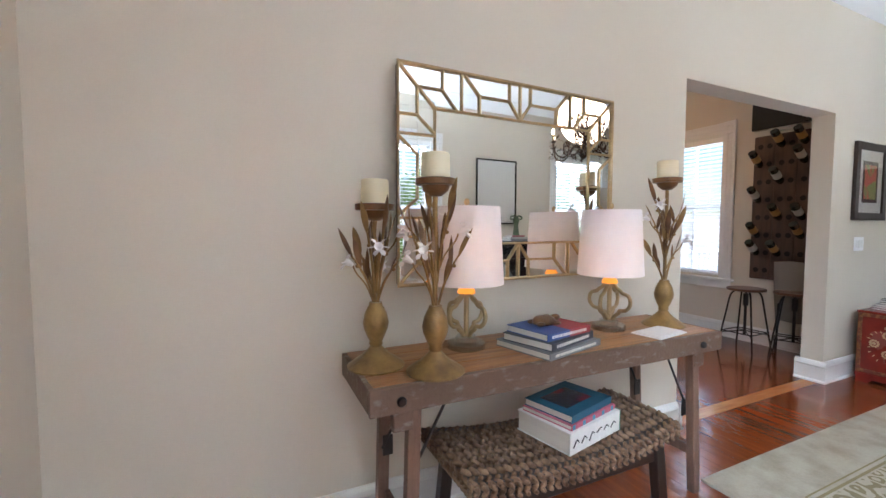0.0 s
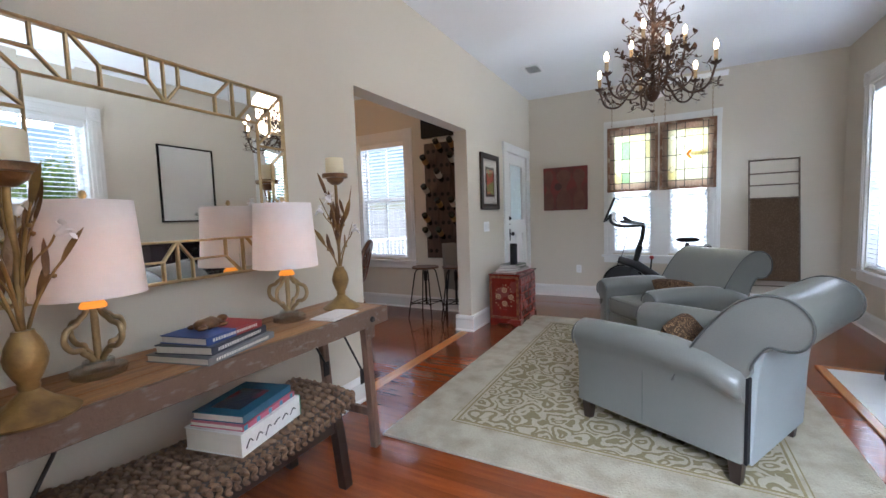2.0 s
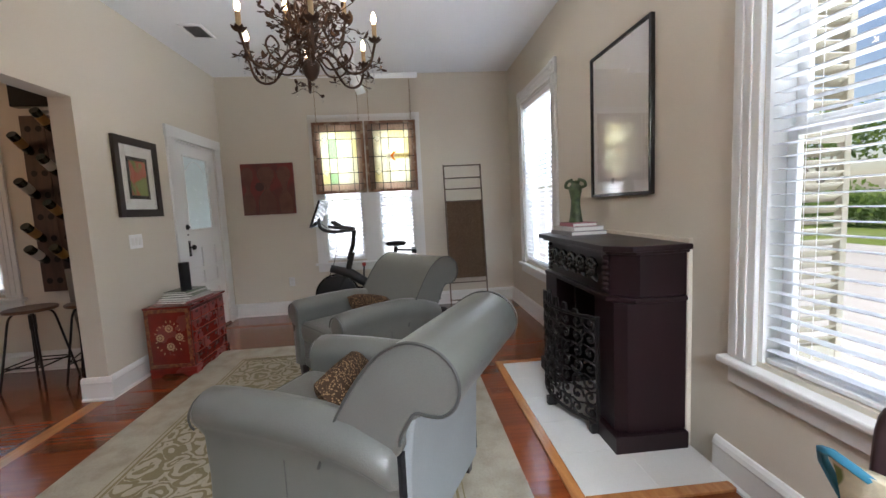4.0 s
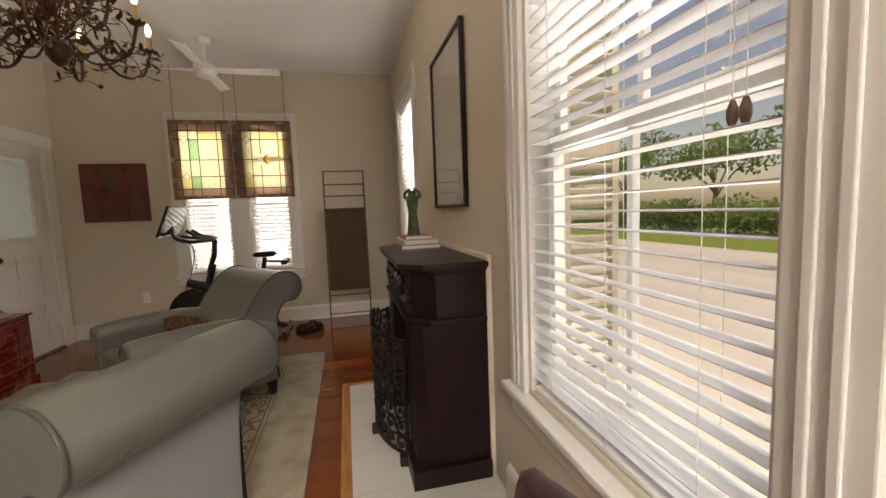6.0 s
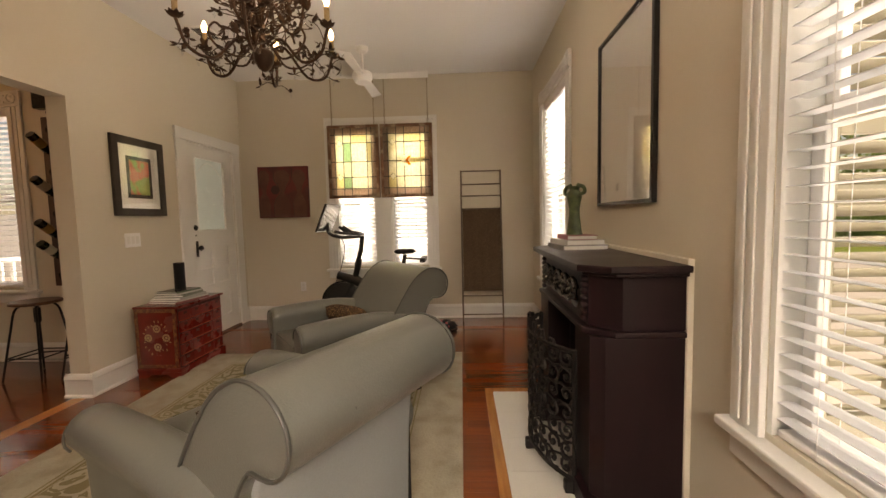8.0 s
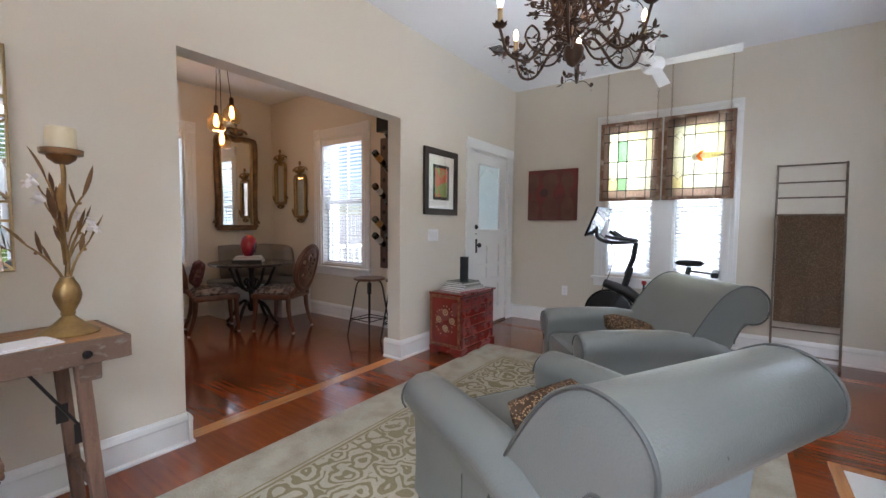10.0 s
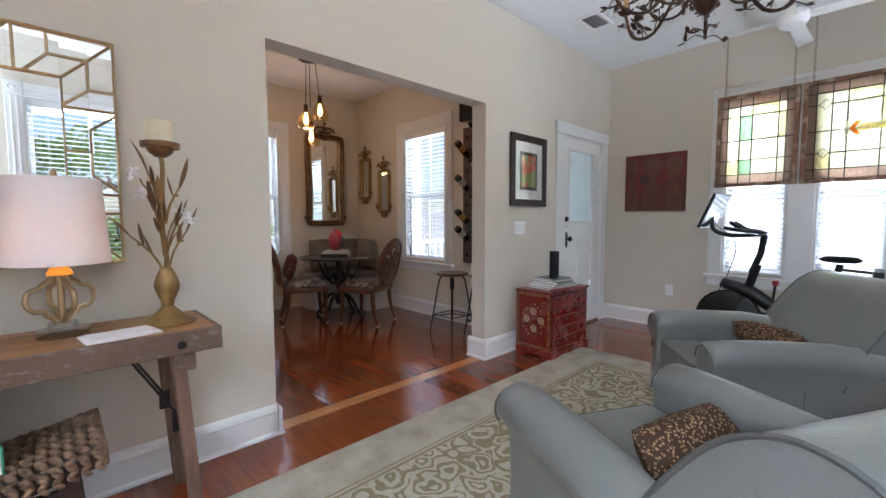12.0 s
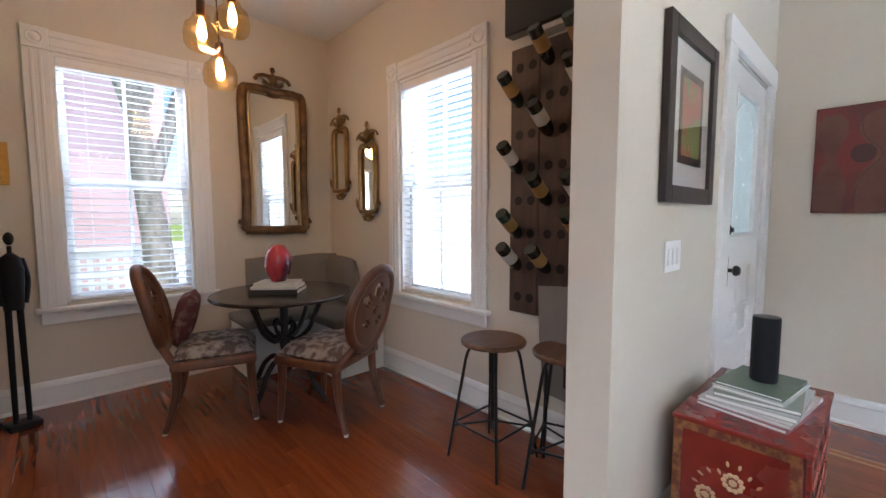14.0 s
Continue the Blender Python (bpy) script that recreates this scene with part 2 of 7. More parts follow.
def thing(name, m, label, category, group="", kind=""):
    ob = new(name)
    ob.matrix_basis = m
    ob.empty_display_size = 0.1
    return tagged(ob, label, category, group, kind)


def box(bm, lo, hi, bev=0.0, seg=2, m=None):
    """A box between two corners, its edges rounded by bev."""
    vs = [bm.verts.new((x, y, z)) for x in (lo[0], hi[0]) for y in (lo[1], hi[1]) for z in (lo[2], hi[2])]
    fs = [bm.faces.new([vs[i] for i in q]) for q in ((0, 1, 3, 2), (4, 6, 7, 5), (0, 4, 5, 1), (2, 3, 7, 6), (0, 2, 6, 4), (1, 5, 7, 3))]
    if bev:
        es = list({e for f in fs for e in f.edges})
        r = bmesh.ops.bevel(bm, geom=es, offset=bev, segments=seg, affect="EDGES", profile=0.5)
        vs = list({v for f in r["faces"] for v in f.verts} | {v for v in vs if v.is_valid})
    if m is not None:
        bmesh.ops.transform(bm, matrix=m, verts=vs)
    return vs


def boxes(*specs, bev=0.0, seg=2):
    bm = bmesh.new()
    for lo, hi in specs:
        box(bm, lo, hi, bev, seg)
    return bm


def lathe(prof, n=24, bm=None, at=(0, 0, 0), m=None):
    """Turns a profile of (radius, height) round z."""
    bm = bm or bmesh.new()
    rings, made = [], []
    for r, z in prof:
        if r < 1e-5:
            ring = [bm.verts.new((at[0], at[1], at[2] + z))]
        else:
            ring = [bm.verts.new((at[0] + r * math.cos(2 * math.pi * i / n), at[1] + r * math.sin(2 * math.pi * i / n), at[2] + z)) for i in range(n)]
        rings.append(ring)
        made += ring
    for a, b in zip(rings, rings[1:]):
        for i in range(n):
            q = [a[i % len(a)], a[(i + 1) % len(a)], b[(i + 1) % len(b)], b[i % len(b)]]
            q = list(dict.fromkeys(q))
            if len(q) > 2:
                bm.faces.new(q)
    for ring, flip in ((rings[0], 1), (rings[-1], 0)):
        if len(ring) > 2:
            bm.faces.new(ring[::-1] if flip else ring)
    if m is not None:
        bmesh.ops.transform(bm, matrix=m, verts=made)
    return bm


def smooth_path(pts, k=4):
    """Catmull-Rom through the points."""
    p = [Vector(q) for q in pts]
    p = [p[0] * 2 - p[1]] + p + [p[-1] * 2 - p[-2]]
    out = []
    for i in range(1, len(p) - 2):
        for s in range(k):
            t = s / k
            out.append(0.5 * ((2 * p[i]) + (p[i + 1] - p[i - 1]) * t + (2 * p[i - 1] - 5 * p[i] + 4 * p[i + 1] - p[i + 2]) * t * t + (3 * p[i] - p[i - 1] - 3 * p[i + 1] + p[i + 2]) * t ** 3))
    out.append(p[-2])
    return out


def tube(pts, radius, bm=None, n=8, closed=False):
    """A round bar along points; radius is a number or one for each point."""
    bm = bm or bmesh.new()
    pts = [Vector(p) for p in pts]
    rad = radius if isinstance(radius, (list, tuple)) else [radius] * len(pts)
    rings, up = [], None
    for i, p in enumerate(pts):
        a = pts[(i - 1) % len(pts)] if closed or i else p
        b = pts[(i + 1) % len(pts)] if closed or i < len(pts) - 1 else p
        d = (b - a).normalized()
        if up is None:
            up = d.orthogonal().normalized()
        up = (up - d * up.dot(d))
        up = up.normalized() if up.length > 1e-6 else d.orthogonal().normalized()
        s = d.cross(up)
        rings.append([bm.verts.new(p + rad[i] * (math.cos(2 * math.pi * j / n) * up + math.sin(2 * math.pi * j / n) * s)) for j in range(n)])
    pairs = list(zip(rings, rings[1:])) + ([(rings[-1], rings[0])] if closed else [])
    for a, b in pairs:
        for j in range(n):
            bm.faces.new((a[j], a[(j + 1) % n], b[(j + 1) % n], b[j]))
    if not closed:
        bm.faces.new(rings[0][::-1])
        bm.faces.new(rings[-1])
    return bm


def extrude_profile(prof, a, b, axis="x", bm=None, bev=0.0, seg=2):
    """A closed profile drawn out along an axis from a to b. Profile pairs are the two other axes in order."""
    bm = bm or bmesh.new()
    put = {"x": lambda p, t: (t, p[0], p[1]), "y": lambda p, t: (p[0], t, p[1]), "z": lambda p, t: (p[0], p[1], t)}[axis]
    va, vb = [bm.verts.new(put(p, a)) for p in prof], [bm.verts.new(put(p, b)) for p in prof]
    n = len(prof)
    caps = [bm.faces.new(va[::-1]), bm.faces.new(vb)]
    for i in range(n):
        bm.faces.new((va[i], va[(i + 1) % n], vb[(i + 1) % n], vb[i]))
    if bev:
        es = list({e for f in caps for e in f.edges})
        bmesh.ops.bevel(bm, geom=es, offset=bev, segments=seg, affect="EDGES", profile=0.5)
    return bm


def cushion(w, d, h, puff=0.5, n=10, bm=None, m=None):
    """A soft pad, w by d by h, fuller in the middle."""
    bm = bm or bmesh.new()
    made, grid = [], {}
    for side in (1, -1):
        for i in range(n + 1):
            for j in range(n + 1):
                u, v = 2 * i / n - 1, 2 * j / n - 1
                rim = i in (0, n) or j in (0, n)
                if side == -1 and rim:
                    continue
                bulge = (max(0, (1 - u ** 4) * (1 - v ** 4))) ** puff
                pin = 1 - 0.05 * (abs(u * v))
                vt = bm.verts.new((u * w / 2 * pin, v * d / 2 * pin, side * h / 2 * bulge))
                grid[side, i, j] = vt
                if rim:
                    grid[-1, i, j] = vt
                made.append(vt)
    for side in (1, -1):
        for i in range(n):
            for j in range(n):
                q = [grid[side, i, j], grid[side, i + 1, j], grid[side, i + 1, j + 1], grid[side, i, j + 1]]
                bm.faces.new(q if side == 1 else q[::-1])
    if m is not None:
        bmesh.ops.transform(bm, matrix=m, verts=made)
    return bm


def leaf(bm, base, way, length, width, curl=0.25, n=5):
    """A thin pointed blade with a keel."""
    base, way = Vector(base), Vector(way).normalized()
    side = way.cross(Vector((0.13, 0.21, 1))).normalized()
    nor = side.cross(way).normalized()
    rows = []
    for i in range(n + 1):
        t = i / n
        w = width * math.sin(math.pi * min(0.04 + 0.96 * t, 1)) ** 0.8
        c = base + way * length * t + nor * curl * length * t * t
        rows.append([bm.verts.new(c - side * w / 2), bm.verts.new(c - nor * w * 0.18), bm.verts.new(c + side * w / 2), bm.verts.new(c + nor * w * 0.05)])
    for a, b in zip(rows, rows[1:]):
        for j in range(4):
            bm.faces.new((a[j], a[(j + 1) % 4], b[(j + 1) % 4], b[j]))


def cells_wall(name, u0, u1, v0, v1, holes, put):
    """A wall with openings cut through: cells between all the edges, left out where a hole is."""
    us = sorted({u0, u1, *[h[0] for h in holes], *[h[1] for h in holes]})
    bm = bmesh.new()
    for a, b in zip(us, us[1:]):
        mid = (a + b) / 2
        cuts = sorted((h[2], h[3]) for h in holes if h[0] < mid < h[1])
        z = v0
        for c, d in cuts + [(v1, v1)]:
            if c > z + 1e-6:
                lo, hi = put(a, z), put(b, c)
                box(bm, [min(p) for p in zip(lo[0], hi[0])], [max(p) for p in zip(lo[1], hi[1])])
            z = max(z, d)
    bmesh.ops.remove_doubles(bm, verts=bm.verts, dist=1e-5)
    ob = part(name, bm, WALL)
    return tagged(ob, "warm off-white painted plaster wall", "wall", kind="structure")


def wall_along_x(name, x0, x1, y0, y1, holes=(), z0=0.0, z1=CEIL):
    return cells_wall(name, x0, x1, z0, z1, holes, lambda u, v: ((u, y0, v), (u, y1, v)))


def wall_along_y(name, y0, y1, x0, x1, holes=(), z0=0.0, z1=CEIL):
    return cells_wall(name, y0, y1, z0, z1, holes, lambda u, v: ((x0, u, v), (x1, u, v)))


# ---- the shell of the place ----
OPX0, OPX1, OPZ = 2.80, 4.577, 2.15
HOLE_E = [(-0.31, 0.145, 0.66, 2.36), (0.335, 0.83, 0.66, 2.36)]
HOLE_SE, HOLE_SW = (5.24, 6.20, 0.60, 2.40), (2.05, 2.97, 0.60, 2.40)
HOLE_DN, HOLE_DE = (3.385, 4.17, 0.69, 2.35), (3.325, 4.11, 0.69, 2.32)
wall_along_x("wall_north", WW - T, WE + T, WN, WN + T, [(OPX0, OPX1, -1, OPZ), (5.80, 6.63, -1, 2.07)])
wall_along_x("wall_south", WW - T, WE + T, WS - T, WS, [HOLE_SE, HOLE_SW, (3.66, 4.18, -1, 0.72)])
wall_along_y("wall_east", WS, WN, WE, WE + T, HOLE_E)
# unseen west opening, added only to let more light into the room
HOLE_W_ADDED = (-1.25, -0.30, 0.60, 2.40)
wall_along_y("wall_west", WS, WN, WW - T, WW, [HOLE_W_ADDED])
wall_along_x("wall_dining_north", DW - 1.9, DE + T, DN, DN + T, [HOLE_DN])
wall_along_y("wall_dining_east", WN + T, DN, DE, DE + T, [HOLE_DE])
wall_along_y("wall_dining_west", WN + T, DN, DW - 0.12, DW, [(4.25, 5.16, -1, 2.12)])
wall_along_y("wall_hall_west", WN + T, DN, DW - 1.9, DW - 1.8)

bm = boxes(((WW - T, WS - T, CEIL), (WE + T, WN + T, CEIL + 0.15)))
tagged(part("ceiling", bm, CEILING), "flat white painted ceiling", "ceiling", kind="structure")
bm = boxes(((DW - 1.9, WN + T, CEIL), (DE + T, DN + T, CEIL + 0.15)))
tagged(part("ceiling_dining", bm, CEILING), "flat white painted ceiling", "ceiling", kind="structure")
floor = tagged(part("floor", boxes(((WW - T, WS - T, -0.14), (WE + T, WN + T, -0.012)), ((DW - 1.9, WN + T, -0.14), (DE + T, DN + T, -0.012))), GAPDARK), "glossy red-brown heart pine plank floor", "floor", kind="structure")


def skirting(name, path_a, path_b, inward):
    """Tall moulded baseboard between two points, standing out to the inward side."""
    a, b = Vector(path_a), Vector(path_b)
    d = (b - a).normalized()
    prof = [(0, 0), (0.032, 0), (0.032, 0.012), (0.02, 0.022), (0.02, 0.125), (0.024, 0.135), (0.018, 0.155), (0.008, 0.17), (0, 0.172)]
    nrm = Vector(inward)
    bm = bmesh.new()
    ra, rb = ([bm.verts.new((*(p.xy + nrm.xy * o), z)) for o, z in prof] for p in (a.to_3d(), b.to_3d()))
    for i in range(len(prof)):
        j = (i + 1) % len(prof)
        bm.faces.new((ra[i], ra[j], rb[j], rb[i]))
    bm.faces.new(ra[::-1]), bm.faces.new(rb)
    return tagged(part(name, bm, TRIM), "tall white painted moulded baseboard", "baseboard", kind="structure")


for k, (a, b, i) in enumerate([
    ((WW, WN), (OPX0 + 0.0, WN), (0, -1)), ((OPX1, WN), (5.65, WN), (0, -1)), ((6.77, WN), (WE, WN), (0, -1)),
    ((WE, WN), (WE, WS), (-1, 0)), ((WE, WS), (4.62, WS), (0, 1)), ((3.18, WS), (WW, WS), (0, 1)), ((WW, WS), (WW, WN), (1, 0)),
    ((OPX1, WN - 0.032), (OPX1, WN + T + 0.032), (-1, 0)), ((OPX0, WN - 0.032), (OPX0, WN + T + 0.032), (1, 0)),
    ((OPX1, WN + T), (DE, WN + T), (0, 1)), ((DW, WN + T), (OPX0, WN + T), (0, 1)),
    ((DE, WN + T), (DE, DN), (-1, 0)), ((DE, DN), (DW, DN), (0, -1)), ((DW, WN + T), (DW, 4.14), (1, 0))]):
    skirting("baseboard", (*a, 0), (*b, 0), i)


def window(name, m, spans, z0, z1, cas=0.115, mid=1.52, label="white double-hung sash window with flat casing", cols=2):
    """Casing, sill, apron, sashes and panes; local x along the wall, y into the room. spans: the openings."""
    w = thing(name, m, label, "window", kind="structure")
    x0, x1 = spans[0][0], spans[-1][1]
    part("casing_side", boxes(((x0 - cas, 0, z0 - 0.02), (x0, 0.022, z1)), bev=0.004), TRIM, w)
    part("casing_side", boxes(((x1, 0, z0 - 0.02), (x1 + cas, 0.022, z1)), bev=0.004), TRIM, w)
    part("head_casing", boxes(((x0 + 0.001, 0, z1 + 0.001), (x1 - 0.001, 0.022, z1 + cas)), bev=0.004), TRIM, w)
    for s in (0.028, cas - 0.046):
        part("bead", boxes(((x0 + 0.004, 0.022, z1 + s), (x1 - 0.004, 0.03, z1 + s + 0.018)), bev=0.003), TRIM, w)
    for s in (x0 - cas / 2, x1 + cas / 2):
        block = part("corner_block", boxes(((s - cas / 2 - 0.003, 0, z1 + 0.001), (s + cas / 2 - 0.001, 0.03, z1 + cas + 0.006)), bev=0.004), TRIM, w)
        part("rosette", lathe([(0.045, 0), (0.046, 0.006), (0.038, 0.009), (0.032, 0.003), (0.022, 0.003), (0.014, 0.009), (0, 0.011)], 20, m=pose(s, 0.03, z1 + cas / 2 + 0.003, -90)), TRIM, block, smooth=40)
    for s in (x0 - cas * 0.5, x1 + cas * 0.5):
        part("bead", boxes(((s - 0.03, 0.022, z0), (s - 0.012, 0.03, z1 - 0.01)), ((s + 0.012, 0.022, z0), (s + 0.03, 0.03, z1 - 0.01)), bev=0.003), TRIM, w)
    part("window_sill", boxes(((x0 - cas - 0.03, -0.03, z0 - 0.052), (x1 + cas + 0.03, 0.055, z0 - 0.021)), bev=0.008), TRIM, w)
    part("apron", boxes(((x0 - cas, 0, z0 - 0.135), (x1 + cas, 0.02, z0 - 0.053)), bev=0.005), TRIM, w)
    for a, b in zip(spans, spans[1:]):
        part("mullion", boxes(((a[1], 0, z0 - 0.02), (b[0], 0.024, z1)), bev=0.004), TRIM, w)
    for a, b in spans:
        part("window_frame", boxes(((a, -0.145, z0 - 0.02), (a + 0.02, -0.002, z1)), ((b - 0.02, -0.145, z0 - 0.02), (b, -0.002, z1)), ((a + 0.02, -0.145, z1 - 0.02), (b - 0.02, -0.002, z1)), ((a + 0.02, -0.145, z0 - 0.02), (b - 0.02, -0.032, z0))), TRIM, w)
        for lo, hi, y in ((z0 + 0.001, mid, -0.105), (mid - 0.02, z1 - 0.021, -0.135)):
            sx0, sx1, r = a + 0.021, b - 0.021, 0.042
            s = part("sash", boxes(((sx0, y, lo), (sx0 + r, y + 0.028, hi)), ((sx1 - r, y, lo), (sx1, y + 0.028, hi)), ((sx0 + r, y, lo), (sx1 - r, y + 0.028, lo + r)), ((sx0 + r, y, hi - r), (sx1 - r, y + 0.028, hi)), bev=0.004), WHITE, w)
            n = cols
            for k in range(n):
                p0, p1 = sx0 + r + (sx1 - sx0 - 2 * r) * k / n, sx0 + r + (sx1 - sx0 - 2 * r) * (k + 1) / n
                pane = part("pane", boxes(((p0 + 0.002, y + 0.011, lo + r), (p1 - 0.002, y + 0.015, hi - r))), GLASS, s)
                pane.visible_shadow = False
                if k:
                    part("muntin", boxes(((p0 - 0.011, y + 0.003, lo + r), (p0 + 0.011, y + 0.027, hi - r)), bev=0.003), WHITE, s)
    return w


def blind(m, x0, x1, z0, z1, tilt=8, label="white two-inch slatted blind lowered with open slats", cord=True, knob=0.0, valance=0.06):
    """Slatted blind: headrail, slats of their own, bottom rail, ladder cords and pull cords."""
    t = thing("window_blind", m, label, "blind")
    part("headrail", boxes(((x0, -0.062, z1 - valance), (x1, -0.006, z1 - 0.002)), bev=0.004), WHITE, t)
    part("bottom_rail", boxes(((x0 + 0.004, -0.058, z0 + 0.004), (x1 - 0.004, -0.01, z0 + 0.024)), bev=0.005), WHITE, t)
    n = max(2, round((z1 - valance - z0 - 0.03) / 0.047))
    a = radians(tilt)
    prof = []
    for q in (-0.5, 0.0, 0.5):
        prof.append((0.05 * q * math.cos(a), 0.05 * q * math.sin(a) + 0.003 * (1 - 4 * q * q)))
    bm = bmesh.new()
    up = [[bm.verts.new((x, y, z + 0.0012)) for x in (x0 + 0.004, x1 - 0.004)] for y, z in prof]
    dn = [[bm.verts.new((x, y, z - 0.0012)) for x in (x0 + 0.004, x1 - 0.004)] for y, z in prof]
    loop = up + dn[::-1]
    for i in range(6):
        j = (i + 1) % 6
        bm.faces.new((loop[i][0], loop[i][1], loop[j][1], loop[j][0]))
    bm.faces.new([v[0] for v in loop][::-1]), bm.faces.new([v[1] for v in loop])
    step = (z1 - valance - z0 - 0.03) / n
    first = part("slat", bm, SLAT, t)
    first.location = (0, -0.034, z0 + 0.03 + step * 0.5)
    for k in range(1, n):
        o = first.copy()
        scene.collection.objects.link(o)
        o.location = (0, -0.034, z0 + 0.03 + step * (k + 0.5))
    for s in ((x0 + 0.12, x1 - 0.12) if x1 - x0 < 0.7 else (x0 + 0.14, (x0 + x1) / 2, x1 - 0.14)):
        bm = tube([(s, -0.061, z0 + 0.01), (s, -0.061, z1 - 0.05)], 0.0012, n=4)
        tube([(s, -0.007, z0 + 0.01), (s, -0.007, z1 - 0.05)], 0.0012, bm, 4)
        part("ladder_cord", bm, WHITE, t)
    if knob:
        for k in (0, 1):
            xx = x0 + 0.055 + 0.024 * k
            part("pull_cord", tube([(xx, -0.002, z1 - 0.08), (xx, -0.002, knob)], 0.0012, n=4), WHITE, t)
            part("tassel", lathe([(0, 0), (0.004, -0.002), (0.0085, -0.016), (0.0095, -0.03), (0.006, -0.043), (0, -0.045)], 12, at=(xx, -0.002, knob)), OLDPAINT, t, "dark wooden cord tassel", 40)
    return t


def m_south():
    return pose(0, WS, 0)


def m_east(x):
    return pose(x, 0, 0, 0, 0, 90)


def m_north(y):
    return pose(0, y, 0, 0, 0, 180)


window("window_1", m_east(WE), [HOLE_E[0][:2], HOLE_E[1][:2]], 0.66, 2.36, cols=1, cas=0.12)
window("window_2", m_south(), [HOLE_SE[:2]], 0.60, 2.40, cas=0.13)
window("window_3", m_south(), [HOLE_SW[:2]], 0.60, 2.40, cas=0.13)
window("window_4", m_north(DN), [(-HOLE_DN[1], -HOLE_DN[0])], 0.69, 2.35, cas=0.13)
window("window_5", m_east(DE), [HOLE_DE[:2]], 0.69, 2.32, cas=0.13)
# invented window for the added west opening, a light source out of view
window("added_window_w", pose(WW, 0, 0, 0, 0, -90), [(-HOLE_W_ADDED[1], -HOLE_W_ADDED[0])], 0.60, 2.40, cas=0.13)
for h in HOLE_E:
    blind(m_east(WE), h[0] + 0.024, h[1] - 0.024, 0.66, 2.33, 20)
blind(m_south(), HOLE_SE[0] + 0.024, HOLE_SE[1] - 0.024, 0.60, 2.38, 14)
blind(m_south(), HOLE_SW[0] + 0.024, HOLE_SW[1] - 0.024, 0.60, 2.38, 2, knob=1.45)
blind(m_north(DN), -HOLE_DN[1] + 0.024, -HOLE_DN[0] - 0.024, 0.69, 2.33, -6)
blind(m_east(DE), HOLE_DE[0] + 0.024, HOLE_DE[1] - 0.024, 0.69, 2.30, 12)

# front door in the north wall
door = thing("door_1", pose(0, WN, 0, 0, 0, 180), "white painted panelled front door with frosted glass light", "door", kind="structure")
DX0, DX1 = -6.62, -5.81
bm = bmesh.new()
for lo, hi in (((-6.77, 0, 0), (-6.632, 0.022, 2.07)), ((-5.798, 0, 0), (-5.65, 0.022, 2.07)), ((-6.78, 0, 2.071), (-5.64, 0.026, 2.185))):
    box(bm, lo, hi, 0.004)
part("door_casing", bm, TRIM, door)
part("door_frame", boxes(((-6.631, -0.148, 0), (-6.621, -0.002, 2.07)), ((-5.809, -0.148, 0), (-5.799, -0.002, 2.07)), ((-6.621, -0.148, 2.056), (-5.809, -0.002, 2.07))), TRIM, door)
gx0, gx1, gz0, gz1 = -6.47, -5.94, 1.16, 1.94
slab = part("door_leaf", boxes(((DX0, -0.05, 0.008), (gx0, -0.008, 2.053)), ((gx1, -0.05, 0.008), (DX1, -0.008, 2.053)), ((gx0, -0.05, gz1), (gx1, -0.008, 2.053)), ((gx0, -0.05, 0.98), (gx1, -0.008, gz0)),
    ((gx0, -0.05, 0.008), (gx1, -0.008, 0.2)), ((gx0, -0.05, 0.5), (gx1, -0.008, 0.58)), ((-6.245, -0.05, 0.58), (-6.165, -0.008, 0.98)), ((gx0, -0.05, 0.72), (-6.245, -0.008, 0.76)), ((-6.165, -0.05, 0.72), (gx1, -0.008, 0.76))), TRIM, door)
part("door_panel", boxes(((gx0, -0.04, 0.2), (gx1, -0.022, 0.5)), bev=0.003), TRIM, slab)
for a, b in ((gx0, -6.245), (-6.165, gx1)):
    for c, d in ((0.58, 0.72), (0.76, 0.98)):
        part("door_panel", boxes(((a, -0.04, c), (b, -0.022, d)), bev=0.003), TRIM, slab)
FROST = see_through(material("frosted_glass", (0.62, 0.68, 0.68), 0.25, 0, 0.06, 14, 70, 0.25), 0.25, (0.85, 0.93, 0.93))
part("door_glass", boxes(((gx0 + 0.012, -0.036, gz0 + 0.012), (gx1 - 0.012, -0.026, gz1 - 0.012))), FROST, slab, "etched frosted glass pane")
bm = bmesh.new()
for lo, hi in (((gx0, -0.045, gz0), (gx0 + 0.016, -0.002, gz1)), ((gx1 - 0.016, -0.045, gz0), (gx1, -0.002, gz1)), ((gx0 + 0.016, -0.045, gz0), (gx1 - 0.016, -0.002, gz0 + 0.016)), ((gx0 + 0.016, -0.045, gz1 - 0.016), (gx1 - 0.016, -0.002, gz1))):
    box(bm, lo, hi, 0.004)
part("glazing_bead", bm, TRIM, slab)
arch = [(gx0 + 0.06 + 0.41 * k / 12, gz1 - 0.17 + 0.12 * math.sin(math.pi * k / 12)) for k in range(13)]
part("etched_arch", tube([(x, -0.024, z) for x, z in arch], 0.004, n=5), TRIM, slab)
knob = lathe([(0, 0.062), (0.018, 0.06), (0.028, 0.046), (0.026, 0.034), (0.011, 0.026), (0.01, 0.004), (0.014, 0.0)], 16, m=pose(-5.905, -0.008, 0.99, -90))
box(knob, (-5.925, -0.008, 0.90), (-5.885, -0.004, 1.06), 0.001)
part("door_knob", knob, IRON, door, "black iron knob on a long plate", 40)
